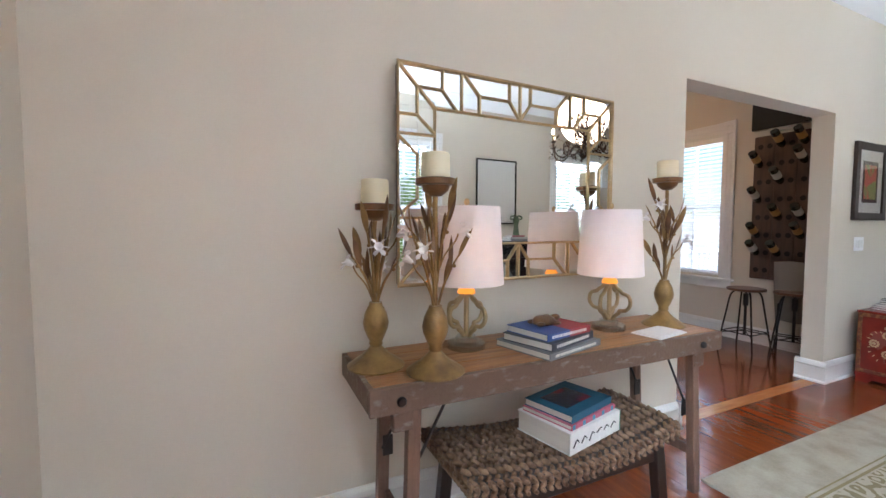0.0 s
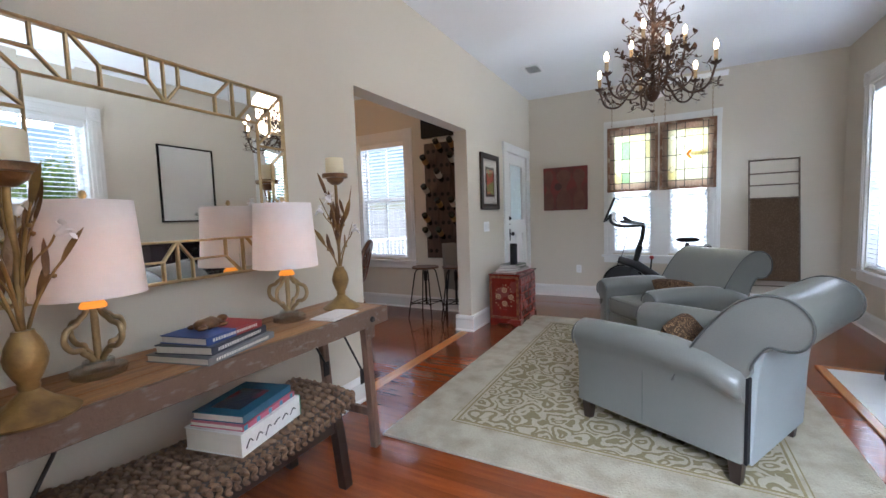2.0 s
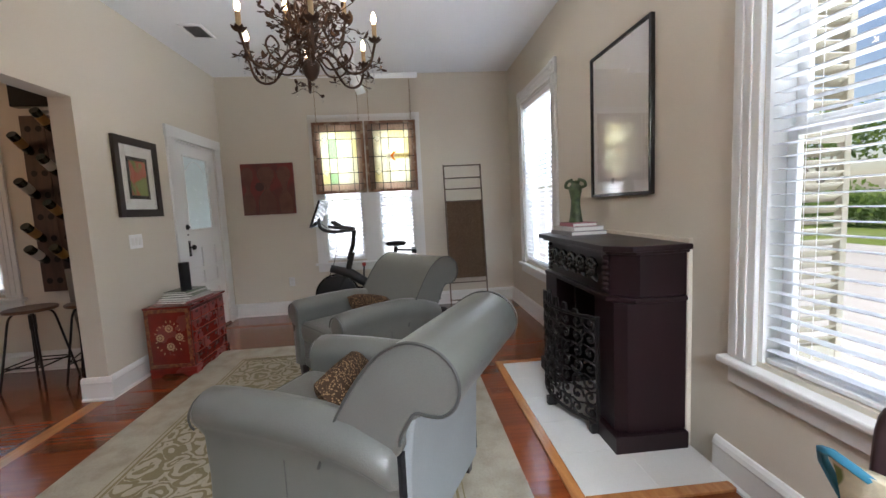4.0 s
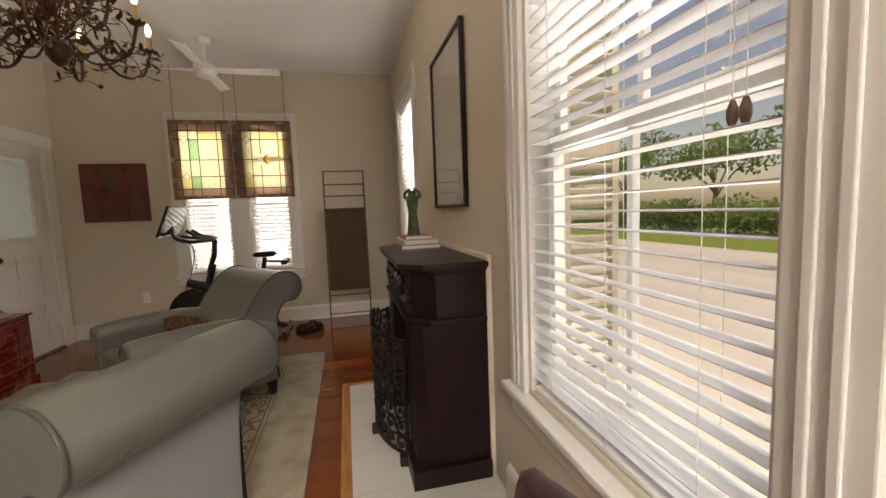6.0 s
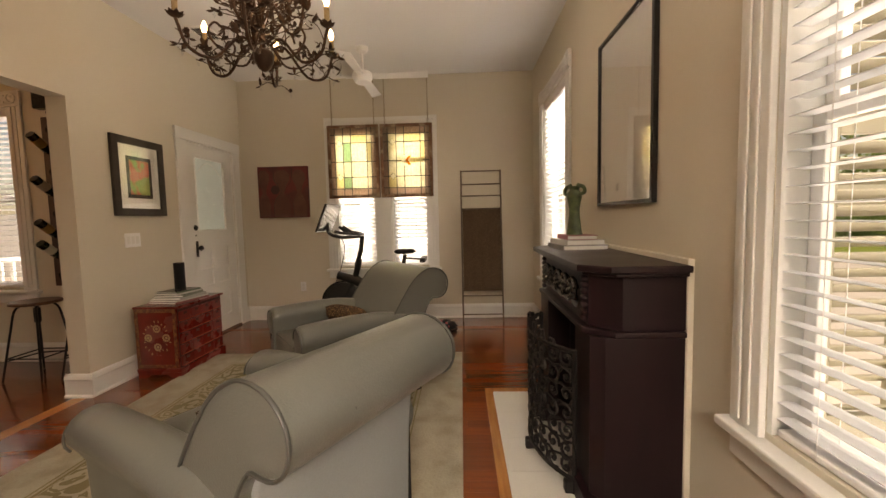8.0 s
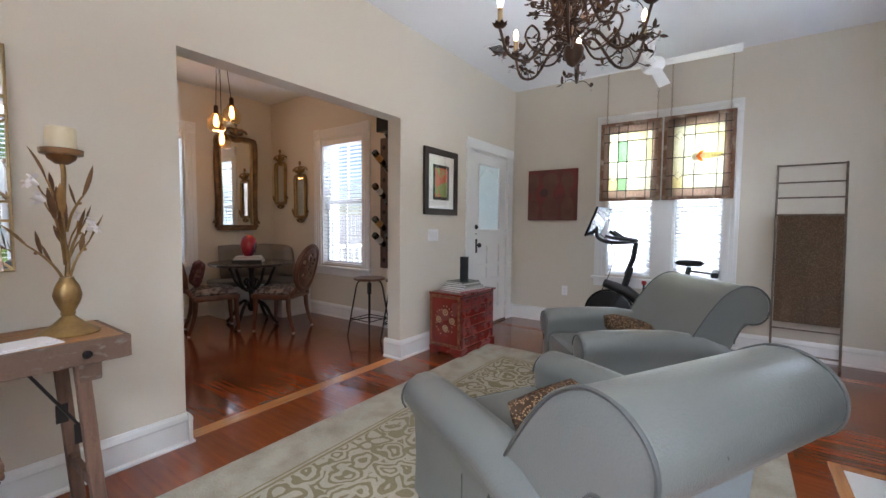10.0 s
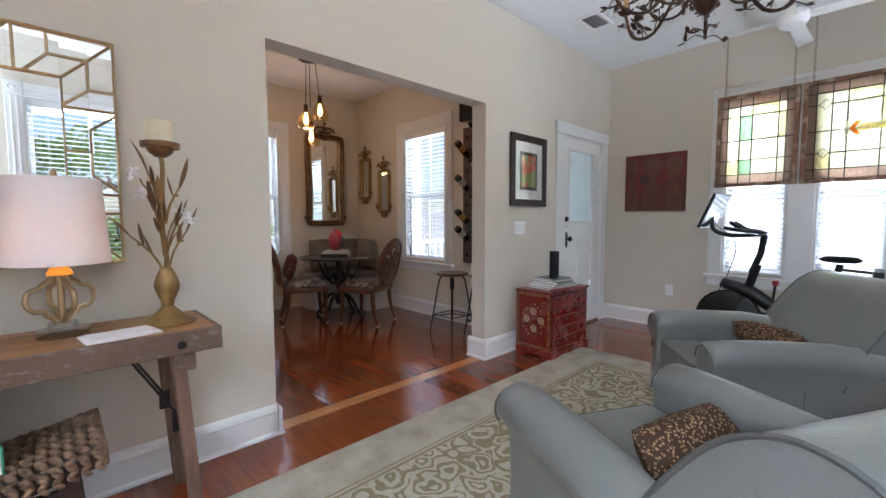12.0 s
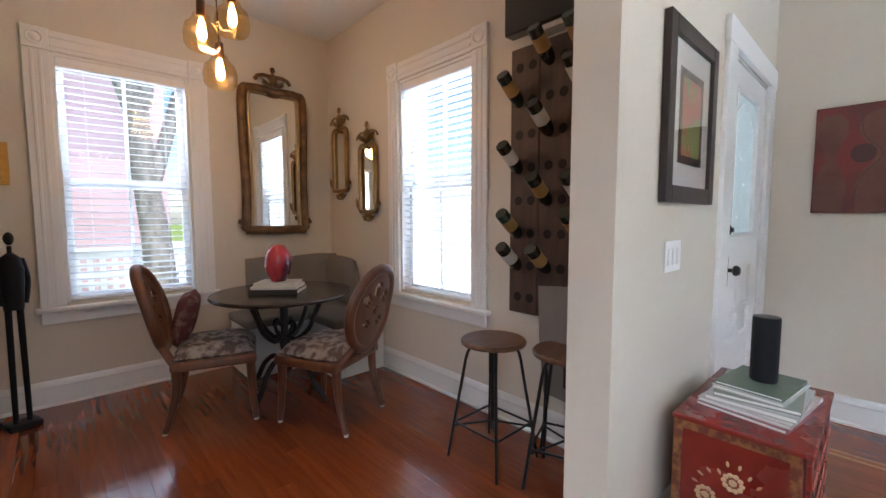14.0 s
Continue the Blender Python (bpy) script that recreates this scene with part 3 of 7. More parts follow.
bm = lathe([(0.028, 0), (0.028, 0.008), (0.022, 0.014), (0.012, 0.016), (0.012, 0.026), (0, 0.027)], 16, m=pose(-5.895, -0.008, 1.20, -90))
part("deadbolt", bm, IRON, door, "round black deadbolt", 40)
part("keyhole", boxes(((-5.905, -0.008, 1.115), (-5.885, -0.003, 1.128)), bev=0.001), IRON, door)
part("threshold", boxes(((-6.632, -0.15, 0.0), (-5.798, 0.02, 0.02)), bev=0.006), OLDPAINT, door)
for z in (0.25, 1.05, 1.85):
    part("hinge", tube([(-6.622, 0.002, z), (-6.622, 0.002, z + 0.09)], 0.006, n=8), TRIM, door)


# ---- living room: floor covering and seats ----
RUGEDGE = two_tone("rug_cream", (0.40, 0.36, 0.285), (0.31, 0.27, 0.205), 0.95, 0, 7, (0.42, 0.68), bump=0.6, spec=0.1)


def rug_field():
    m = two_tone("rug_floral", (0.215, 0.18, 0.105), (0.39, 0.345, 0.265), 0.95, 0, 8.2, (0.40, 0.52), bump=0.6, kind="f1", spec=0.1)
    n, l = m.node_tree.nodes, m.node_tree.links
    vor = [x for x in n if x.type == "TEX_VORONOI"][0]
    ramp = [x for x in n if x.type == "VALTORGB"][0]
    src = vor.inputs["Vector"].links[0].from_socket
    no, mx = n.new("ShaderNodeTexNoise"), n.new("ShaderNodeVectorMath")
    no.inputs["Scale"].default_value, no.inputs["Detail"].default_value = 7, 2
    mx.operation = "MULTIPLY_ADD"
    mx.inputs[1].default_value = (0.16, 0.16, 0.0)
    l.new(src, no.inputs["Vector"]), l.new(no.outputs["Color"], mx.inputs[0]), l.new(src, mx.inputs[2]), l.new(mx.outputs[0], vor.inputs["Vector"])
    mu, si, ad = n.new("ShaderNodeMath"), n.new("ShaderNodeMath"), n.new("ShaderNodeMath")
    mu.operation, si.operation, ad.operation = "MULTIPLY", "SINE", "MULTIPLY_ADD"
    mu.inputs[1].default_value = 21.0
    ad.inputs[1].default_value, ad.inputs[2].default_value = 0.42, 0.5
    l.new(vor.outputs["Distance"], mu.inputs[0]), l.new(mu.outputs[0], si.inputs[0]), l.new(si.outputs[0], ad.inputs[0]), l.new(ad.outputs[0], ramp.inputs[0])
    return m


RUGFIELD = rug_field()
rug = thing("area_rug", pose(0, 0, 0), "cream wool area rug with olive floral field", "rug")
RX0, RX1, RY0, RY1, RB = 2.41, 5.47, -0.69, 1.605, 0.34
bm = boxes(((RX0, RY0, 0.0), (RX1, RY0 + RB, 0.016)), ((RX0, RY1 - RB, 0.0), (RX1, RY1, 0.016)), ((RX0, RY0 + RB, 0.0), (RX0 + RB, RY1 - RB, 0.016)), ((RX1 - RB, RY0 + RB, 0.0), (RX1, RY1 - RB, 0.016)), bev=0.004)
part("rug_border", bm, RUGEDGE, rug)
part("rug_field", boxes(((RX0 + RB, RY0 + RB, 0.0), (RX1 - RB, RY1 - RB, 0.0165))), RUGFIELD, rug, "olive field with cream floral scrolls")
RUGLINE = material("rug_line_wool", (0.24, 0.20, 0.11), 0.95, spec=0.1)
for o, w in ((RB - 0.02, 0.012), (RB - 0.045, 0.006)):
    for lo, hi in (((RX0 + o, RY0 + o), (RX1 - o, RY0 + o + w)), ((RX0 + o, RY1 - o - w), (RX1 - o, RY1 - o)), ((RX0 + o, RY0 + o + w), (RX0 + o + w, RY1 - o - w)), ((RX1 - o - w, RY0 + o + w), (RX1 - o, RY1 - o - w))):
        part("rug_line", boxes(((*lo, 0.012), (*hi, 0.0185))), RUGLINE, rug)

LEOPARD = two_tone("leopard_plush", (0.30, 0.19, 0.105), (0.055, 0.032, 0.02), 0.95, 0, 105, (0.30, 0.42), bump=0.6, kind="f1", spec=0.1)


def armchair(m, label):
    c = thing("armchair", m, label, "armchair", "pair of leather armchairs")
    prof = [(-0.13, 0.40), (-0.20, 0.56), (-0.285, 0.695), (-0.365, 0.795), (-0.43, 0.845), (-0.50, 0.872), (-0.58, 0.862), (-0.64, 0.815), (-0.66, 0.755), (-0.645, 0.695), (-0.605, 0.66), (-0.555, 0.655), (-0.515, 0.655), (-0.48, 0.61), (-0.455, 0.56), (-0.44, 0.50), (-0.30, 0.40)]
    sm = [(p.x, p.y) for p in smooth_path([(*p, 0) for p in prof], 3)]
    back = part("backrest", extrude_profile(sm, -0.37, 0.35, "x", bev=0.012, seg=3), LEATHER, c, smooth=50)
    for s in (-0.373, 0.353):
        part("piping", tube([(s, y, z) for y, z in sm[:44]], 0.006, n=6), PIPING, back, smooth=60)
    rear = [(-0.455, 0.10), (-0.38, 0.10), (-0.40, 0.5), (-0.45, 0.63), (-0.505, 0.648), (-0.48, 0.56), (-0.468, 0.45)]
    part("back_panel", extrude_profile(rear, -0.33, 0.33, "x", bev=0.008), LEATHERLIT, c, "leather outer back, coloured paler as lit", 50)
    # arms: upright side with a rolled top, drawn along the depth
    for s in (-1, 1):
        rings = []
        bm = bmesh.new()
        for k, (y, h) in enumerate(((0.435, -0.03), (0.43, -0.012), (0.41, 0.0), (0.30, 0.008), (0.1, 0.012), (-0.1, 0.008), (-0.28, -0.02), (-0.42, -0.07), (-0.435, -0.075))):
            inset = (0.022, 0.006, 0, 0, 0, 0, 0, 0.002, 0.014)[k]
            pr = [(0.255 + inset, 0.11), (0.255 + inset, 0.50 + h)]
            cx, cz, r = 0.335, 0.525 + h, 0.088 - inset
            for q in range(9):
                a = math.pi - math.pi * 1.25 * q / 8
                pr.append((cx + r * math.cos(a), cz + r * math.sin(a) * 0.9))
            pr += [(0.372 - inset, 0.42 + h * 0.5), (0.365 - inset, 0.25), (0.37 - inset, 0.11)]
            rings.append([bm.verts.new((s * x, y, z)) for x, z in pr])
        n = len(rings[0])
        for a, b in zip(rings, rings[1:]):
            for i in range(n):
                bm.faces.new((a[i], a[(i + 1) % n], b[(i + 1) % n], b[i]))
        bm.faces.new(rings[0]), bm.faces.new(rings[-1][::-1])
        arm = part("armrest", bm, LEATHER, c, smooth=50)
        part("piping", tube([(s * (0.335 + 0.086 * math.cos(math.pi - math.pi * 1.2 * q / 12)), 0.432, 0.505 + 0.078 * math.sin(math.pi - math.pi * 1.2 * q / 12)) for q in range(13)], 0.005, n=6), PIPING, arm, smooth=60)
        part("side_seam", boxes(((s * 0.372 - 0.002, 0.02, 0.13), (s * 0.372 + 0.0008, 0.0225, 0.40))), PIPING, arm)
    # solid black strips stand in for the shade inside the recliner gaps
    for s in (-1, 1):
        part("gap_shade_strip", boxes(((s * 0.345 - 0.016, -0.448, 0.11), (s * 0.345 + 0.016, -0.434, 0.50)), bev=0.003), BLACKMAT, c, "black strip for the shade in the recliner gap beside the outer back")
    part("seat_base", boxes(((-0.256, -0.40, 0.10), (0.256, 0.405, 0.31)), bev=0.015, seg=3), LEATHER, c, smooth=50)
    bm = bmesh.new()
    box(bm, (-0.25, -0.16, 0.30), (0.25, 0.43, 0.455), 0.045, 4)
    cus = part("seat_cushion", bm, LEATHER, c, smooth=60)
    part("piping", tube([(x, y, 0.44) for x, y in ((-0.24, -0.1), (-0.24, 0.405), (-0.215, 0.424), (0.215, 0.424), (0.24, 0.405), (0.24, -0.1))], 0.004, n=6), PIPING, cus)
    for x, y in ((-0.33, 0.38), (0.33, 0.38), (-0.33, -0.40), (0.33, -0.40)):
        bm = bmesh.new()
        vs = box(bm, (x - 0.028, y - 0.028, 0.0), (x + 0.028, y + 0.028, 0.105))
        for v in vs:
            if v.co.z < 0.05:
                v.co.x, v.co.y = x + (v.co.x - x) * 0.7, y + (v.co.y - y) * 0.7
        part("leg", bm, EBONY, c, "tapered black wooden leg")
    return c


MC1, MC2 = pose(3.22, 0.08, 0.016, 0, 0, -27.7), pose(4.67, 0.155, 0.016, 0, 0, 38)
armchair(MC1, "sage grey-green leather roll-back armchair with dark piping")
armchair(MC2, "sage grey-green leather roll-back armchair beside the exercise bike")
for mc, off in ((MC1, pose(-0.02, -0.02, 0.535, 50, 0, 12)), (MC2, pose(-0.10, 0.0, 0.54, 48, 0, 20))):
    p = tagged(part("throw_pillow", cushion(0.38, 0.21, 0.13, 0.45), LEOPARD, smooth=60), "small brown leopard-print lumbar pillow on an armchair", "pillow", "lumbar pillows")
    p.matrix_basis = mc @ off

# ---- console table against the north wall ----
TX0, TX1, TY0, TY1, TZ = 0.72, 2.41, 1.53, 1.94, 0.775
tab = thing("console_table", pose(0, 0, 0), "long rustic wooden folding console table with worn paint", "table")
_n = 4
for k in range(_n):
    y0 = TY0 + 0.022 + (TY1 - TY0 - 0.024) * k / _n
    part("board", boxes(((TX0 + 0.018, y0 + 0.0012, TZ - 0.028), (TX1 - 0.018, y0 + (TY1 - TY0 - 0.024) / _n - 0.0012, TZ)), bev=0.003), TABLEWOOD, tab)
for y in (TY0, TY1 - 0.022):
    bm = bmesh.new()
    vs = box(bm, (TX0, y, TZ - 0.088), (TX1, y + 0.022, TZ - 0.001), 0.004)
    part("apron", bm, OLDPAINT, tab, "chipped weathered edge board")
for x in (TX0, TX1 - 0.018):
    part("end_rail", boxes(((x, TY0 + 0.0225, TZ - 0.085), (x + 0.018, TY1 - 0.0225, TZ - 0.001)), bev=0.004), OLDPAINT, tab)
for x0, dx in ((TX0 + 0.135, -0.0), (TX1 - 0.175, 0.0)):
    for y in (TY0 + 0.026, TY1 - 0.066):
        bm = bmesh.new()
        vs = box(bm, (x0, y, 0.0), (x0 + 0.045, y + 0.038, TZ - 0.03), 0.004)
        for v in vs:
            if v.co.z < 0.3:
                v.co.x += 0.05 if x0 > 1.5 else -0.02
        leg = part("leg", bm, LEGWOOD, tab)
    s = 1 if x0 > 1.5 else -1
    part("stretcher", boxes(((x0 + 0.012 + 0.03 * (s > 0), TY0 + 0.066, 0.18), (x0 + 0.034 + 0.03 * (s > 0), TY1 - 0.068, 0.225)), bev=0.003), LEGWOOD, tab)
    for y in (TY0 + 0.07, TY1 - 0.075):
        part("iron_brace", tube([(x0 + 0.022 + 0.02 * s, y, 0.40), (x0 - 0.16 * s + 0.02, y, TZ - 0.05)], 0.0055, n=6), IRON, tab, "thin black iron folding brace")
        part("bracket", boxes(((x0 + 0.004, y - 0.004, 0.37), (x0 + 0.045, y + 0.004, 0.45)), bev=0.002), IRON, tab)
for x in (TX0 + 0.1, TX1 - 0.14):
    part("bolt", lathe([(0.016, 0), (0.016, 0.006), (0.011, 0.012), (0, 0.013)], 12, m=pose(x, TY0, TZ - 0.05, 90)), IRON, tab)
    part("corner_block", boxes(((x - 0.02, TY0 + 0.023, TZ - 0.16), (x + 0.05, TY0 + 0.06, TZ - 0.09)), bev=0.006), OLDPAINT, tab)


def candlestick(m, h, seed, candle=True):
    rg = random.Random(seed)
    t = thing("candlestick", m, "antique gold floral candlestick with white enamel blossoms", "candlestick", "floral candlesticks")
    base = [(0, 0), (0.098, 0), (0.1, 0.006), (0.092, 0.012), (0.075, 0.024), (0.05, 0.04), (0.03, 0.06), (0.02, 0.072), (0.024, 0.08), (0.022, 0.09), (0.03, 0.105), (0.042, 0.135), (0.045, 0.155), (0.039, 0.185), (0.03, 0.205), (0.024, 0.215), (0.022, 0.225), (0, 0.226)]
    part("base", lathe(base, 28), ANTIQUE, t, smooth=50)
    stem = smooth_path([(0, 0, 0.21), (0.006, 0.004, 0.30), (-0.006, -0.003, 0.40), (0.004, 0.002, h - 0.10), (0, 0, h - 0.04)], 4)
    part("stem", tube(stem, 0.0085, n=8), ANTIQUE, t, smooth=60)
    cup = [(0, h - 0.05), (0.02, h - 0.048), (0.042, h - 0.03), (0.048, h - 0.014), (0.066, h - 0.012), (0.068, h + 0.008), (0.063, h + 0.01), (0.06, h - 0.002), (0, h - 0.002)]
    part("cup", lathe(cup, 24), BROWNGOLD, t, smooth=50)
    # stems that spread from the urn, each with a long blade at its end and one or two lower down
    for k in range(8):
        a = k * 0.785 + rg.uniform(-0.25, 0.25)
        c, q = math.cos(a), math.sin(a) * 0.75
        out = rg.uniform(0.05, 0.115)
        low = 0.21 + (k % 4) * (h - 0.50) * 0.3
        top = min(low + rg.uniform(0.14, 0.26), h - 0.08)
        pts = smooth_path([(0.006 * c, 0.006 * q, low), (0.35 * out * c, 0.35 * out * q, low + (top - low) * 0.45), (0.7 * out * c, 0.7 * out * q, low + (top - low) * 0.78), (out * c, out * q, top)], 4)
        twig = part("twig", tube(pts, [0.0055 - 0.0002 * n_ for n_ in range(len(pts))], n=6), ANTIQUE, t, smooth=60)
        d = (pts[-1] - pts[-3]).normalized() + Vector((0, 0, 0.5))
        bm = bmesh.new()
        leaf(bm, pts[-1] - d.normalized() * 0.012, d, rg.uniform(0.09, 0.14), rg.uniform(0.020, 0.030), rg.uniform(-0.2, 0.15), 6)
        part("leaf", bm, BROWNGOLD if k % 2 else ANTIQUE, twig, smooth=60)
        for m_ in (4, 7):
            if rg.random() < 0.75:
                bm = bmesh.new()
                leaf(bm, pts[m_], (c * rg.uniform(-0.3, 0.5), q * rg.uniform(-0.3, 0.5), 1), rg.uniform(0.08, 0.13), rg.uniform(0.016, 0.024), rg.uniform(-0.15, 0.15), 6)
                part("leaf", bm, BROWNGOLD, twig, smooth=60)
        bm = bmesh.new()
        bmesh.ops.create_icosphere(bm, subdivisions=1, radius=0.0075, matrix=Matrix.Translation(pts[8] + Vector((c, q, 0)) * 0.007))
        part("bud", bm, ANTIQUE, twig, smooth=60)
    for k in range(4):
        a = 0.6 + k * 1.6 + rg.uniform(-0.3, 0.3)
        z = (0.36, 0.42, 0.47, 0.33)[k] * h / 0.6
        c, q = math.cos(a), math.sin(a) * 0.8
        tip = Vector((c * 0.085, q * 0.085, z + 0.02))
        part("flower_stem", tube(smooth_path([(0, 0, z - 0.13), (c * 0.035, q * 0.035, z - 0.05), (c * 0.07, q * 0.07, z - 0.01), tip], 3), 0.003, n=5), ANTIQUE, t, smooth=60)
        m_ = Matrix.Translation(tip) @ Vector((c, q, 0.55)).to_track_quat("Z", "Y").to_matrix().to_4x4()
        bm = lathe([(0.004, -0.002), (0.008, 0.004), (0.013, 0.022), (0.016, 0.03), (0.012, 0.028), (0.004, 0.01)], 10, m=m_)
        for n_ in range(6):
            b = n_ * math.pi / 3
            leaf(bm, m_ @ Vector((0.013 * math.cos(b), 0.013 * math.sin(b), 0.026)), m_.to_3x3() @ Vector((math.cos(b), math.sin(b), 0.35)), 0.024, 0.021, -0.35, 3)
        part("blossom", bm, PORCELAIN, t, "white enamel blossom", 60)
    return t


for x, y, h, sd in ((0.80, 1.74, 0.555, 3), (0.965, 1.60, 0.635, 5), (2.265, 1.73, 0.715, 9)):
    candlestick(pose(x, y, TZ, 0, 0, sd * 40), h, sd)
    bm = lathe([(0, 0), (0.046, 0), (0.048, 0.004), (0.047, 0.088), (0.044, 0.093), (0.034, 0.09), (0.01, 0.084), (0, 0.084)], 24)
    tube([(0, 0, 0.082), (0.002, 0, 0.096)], 0.0014, bm, 5)
    c = tagged(part("pillar_candle", bm, CANDLE, smooth=40), "cream wax pillar candle on a gilt candlestick", "candle", "pillar candles")
    c.location = (x, y, TZ + h - 0.001)


# the cap is no lamp: its emission imitates bulb light falling on it
CAPGLOW = glow("cap_bulb_glow", (0.80, 0.26, 0.03), 0.5)


def table_lamp(x, y, rz, watts):
    t = thing("table_lamp", pose(x, y, TZ, 0, 0, rz), "gilt quatrefoil table lamp with a white drum shade", "lamp", "pair of table lamps")
    part("foot", lathe([(0, 0), (0.074, 0), (0.076, 0.004), (0.076, 0.022), (0.072, 0.026), (0.042, 0.027), (0.042, 0.046), (0.038, 0.05), (0, 0.05)], 28), ACRYLIC, t, "clear acrylic round foot", 40)
    part("post", tube([(0, 0, 0.05), (0, 0, 0.245)], 0.011, n=10), GOLDLEAF, t, smooth=50)
    half = [(0.016, 0.052), (0.03, 0.07), (0.045, 0.082), (0.05, 0.095), (0.075, 0.098), (0.094, 0.118), (0.098, 0.142), (0.088, 0.168), (0.062, 0.178), (0.05, 0.19), (0.03, 0.205), (0.02, 0.235)]
    for k in range(4):
        a = k * math.pi / 2
        part("scroll_loop", tube(smooth_path([(r * math.cos(a), r * math.sin(a), z) for r, z in half], 3), 0.009, n=8), GOLDLEAF, t, smooth=60)
    part("cap", lathe([(0.036, 0.222), (0.036, 0.23), (0.026, 0.246), (0.018, 0.25), (0.018, 0.262), (0, 0.262)], 20), CAPGLOW, t, "amber cap with the bulb's light put in as its own glow", 40)
    part("shade", lathe([(0.146, 0.262), (0.149, 0.262), (0.131, 0.565), (0.128, 0.565), (0.146, 0.262)], 40), SHADE, t, "white linen drum shade", 40)
    part("bulb", lathe([(0, 0.38), (0.014, 0.39), (0.018, 0.405), (0.03, 0.44), (0.026, 0.47), (0, 0.485)], 14), glow("lamp_bulb", (1.0, 0.62, 0.32), 2.0), t, smooth=60)
    part("harp", tube(smooth_path([(0, 0, 0.262), (0.05, 0, 0.30), (0.06, 0, 0.42), (0.03, 0, 0.54), (0, 0, 0.556)], 3), 0.0025, n=6), GOLDLEAF, t)
    part("spider", tube([(-0.128, 0, 0.552), (0, 0, 0.56), (0.128, 0, 0.552)], 0.002, n=5), GOLDLEAF, t)
    bulb_lamp((x, y, TZ + 0.34), watts, 0.02)
    part("finial", lathe([(0.003, 0.555), (0.004, 0.57), (0.012, 0.58), (0.009, 0.595), (0, 0.6)], 10), GOLDLEAF, t, smooth=50)
    return t


table_lamp(1.19, 1.80, 20, 1.3)
table_lamp(1.95, 1.78, 20, 0.9)


def book(x, y, z, w, d, h, rz, color, label, pages=True, page_mat=None, rough=0.45):
    """A closed book: two boards, a spine and a block of pages."""
    b = thing("book", pose(x, y, z, 0, 0, rz), label, "book")
    mat = material("book_cover", color, rough, 0, 0.1, 6, 60, 0.05)
    t = 0.003
    bm = boxes(((-w / 2, -d / 2, 0), (w / 2, d / 2, t)), ((-w / 2, -d / 2, h - t), (w / 2, d / 2, h)), ((-w / 2, -d / 2, t), (w / 2, -d / 2 + t, h - t)))
    part("cover", bm, mat, b)
    part("page_block", boxes(((-w / 2 + 0.004, -d / 2 + t, t), (w / 2 - 0.004, d / 2 - 0.004, h - t))), page_mat or PAPER, b)
    return b


def bars(parent, x0, x1, y, z0, z1, mat, n):
    """Unreadable lettering as plain bars on a spine."""
    rg = random.Random(int(x0 * 1000) + n)
    bm, x = bmesh.new(), x0
    while x < x1 - 0.006:
        w = rg.uniform(0.004, 0.012)
        box(bm, (x, y - 0.0006, z0), (min(x + w, x1), y, z1))
        x += w + 0.004
    return part("lettering", bm, mat, parent)


INKWHITE, INKBLACK = material("pale_ink", (0.7, 0.68, 0.62), 0.6), material("black_ink", (0.02, 0.02, 0.025), 0.6)
z = TZ
for w, d, h, rz, col, lab in ((0.34, 0.27, 0.026, 14, (0.16, 0.17, 0.18), "large grey hardback book lying on the console"), (0.30, 0.235, 0.030, 17, (0.035, 0.04, 0.055), "dark navy hardback book with pale spine lettering"), (0.27, 0.21, 0.028, 12, (0.035, 0.07, 0.22), "blue and red hardback book at the stack's top")):
    b = book(1.515, 1.69, z, w, d, h, rz, col, lab)
    bars(b, -w * 0.4, w * 0.4, -d / 2, h * 0.3, h * 0.7, INKWHITE, int(w * 100))
    z += h + 0.0005
part("red_band", boxes(((0.0, -0.1055, 0.0), (0.1355, -0.104, 0.028)), ((0.0, -0.104, 0.0281), (0.1355, 0.104, 0.0288))), material("red_cloth", (0.27, 0.03, 0.03), 0.5), b)
bm = bmesh.new()
bmesh.ops.create_icosphere(bm, subdivisions=3, radius=0.045, matrix=Matrix.Diagonal((1.15, 0.85, 0.62, 1)))
for v in bm.verts:
    v.co += v.normal * 0.006 * noise.noise(v.co * 60)
    v.co.z = max(v.co.z, -0.012)
for s, q in ((1, 1), (1, -1), (-1, 1), (-1, -1)):
    bmesh.ops.create_icosphere(bm, subdivisions=2, radius=0.016, matrix=Matrix.Translation((s * 0.04, q * 0.03, -0.004)) @ Matrix.Diagonal((1.3, 0.8, 0.6, 1)))
bmesh.ops.create_icosphere(bm, subdivisions=2, radius=0.018, matrix=Matrix.Translation((0.058, 0, 0.012)) @ Matrix.Diagonal((1.2, 0.9, 0.8, 1)))
frog = tagged(part("animal_figurine", bm, BROWNGOLD, smooth=60), "small brown bronze turtle-like figurine on stacked books", "figurine")
frog.location = (1.50, 1.70, z + 0.013)
bm = bmesh.new()
box(bm, (-0.11, -0.07, 0), (0.11, 0.07, 0.006), 0.002)
box(bm, (-0.095, -0.058, 0.0062), (0.10, 0.06, 0.011), 0.002)
tray = tagged(part("ceramic_tray", bm, PORCELAIN), "flat white rectangular ceramic tray on the console", "tray")
tray.matrix_basis = pose(2.10, 1.625, TZ, 0, 0, 8)

# woven bench under the table
bench = thing("woven_bench", pose(0, 0, 0), "low bench with braided seagrass seat and dark legs", "bench")
BX0, BX1, BY0, BY1 = 1.03, 2.03, 1.46, 1.88


def dip(x):
    u = (x - (BX0 + BX1) / 2) / ((BX1 - BX0) / 2)
    return 0.395 + 0.055 * u * u


_ico = bmesh.new()
bmesh.ops.create_icosphere(_ico, subdivisions=2, radius=1)
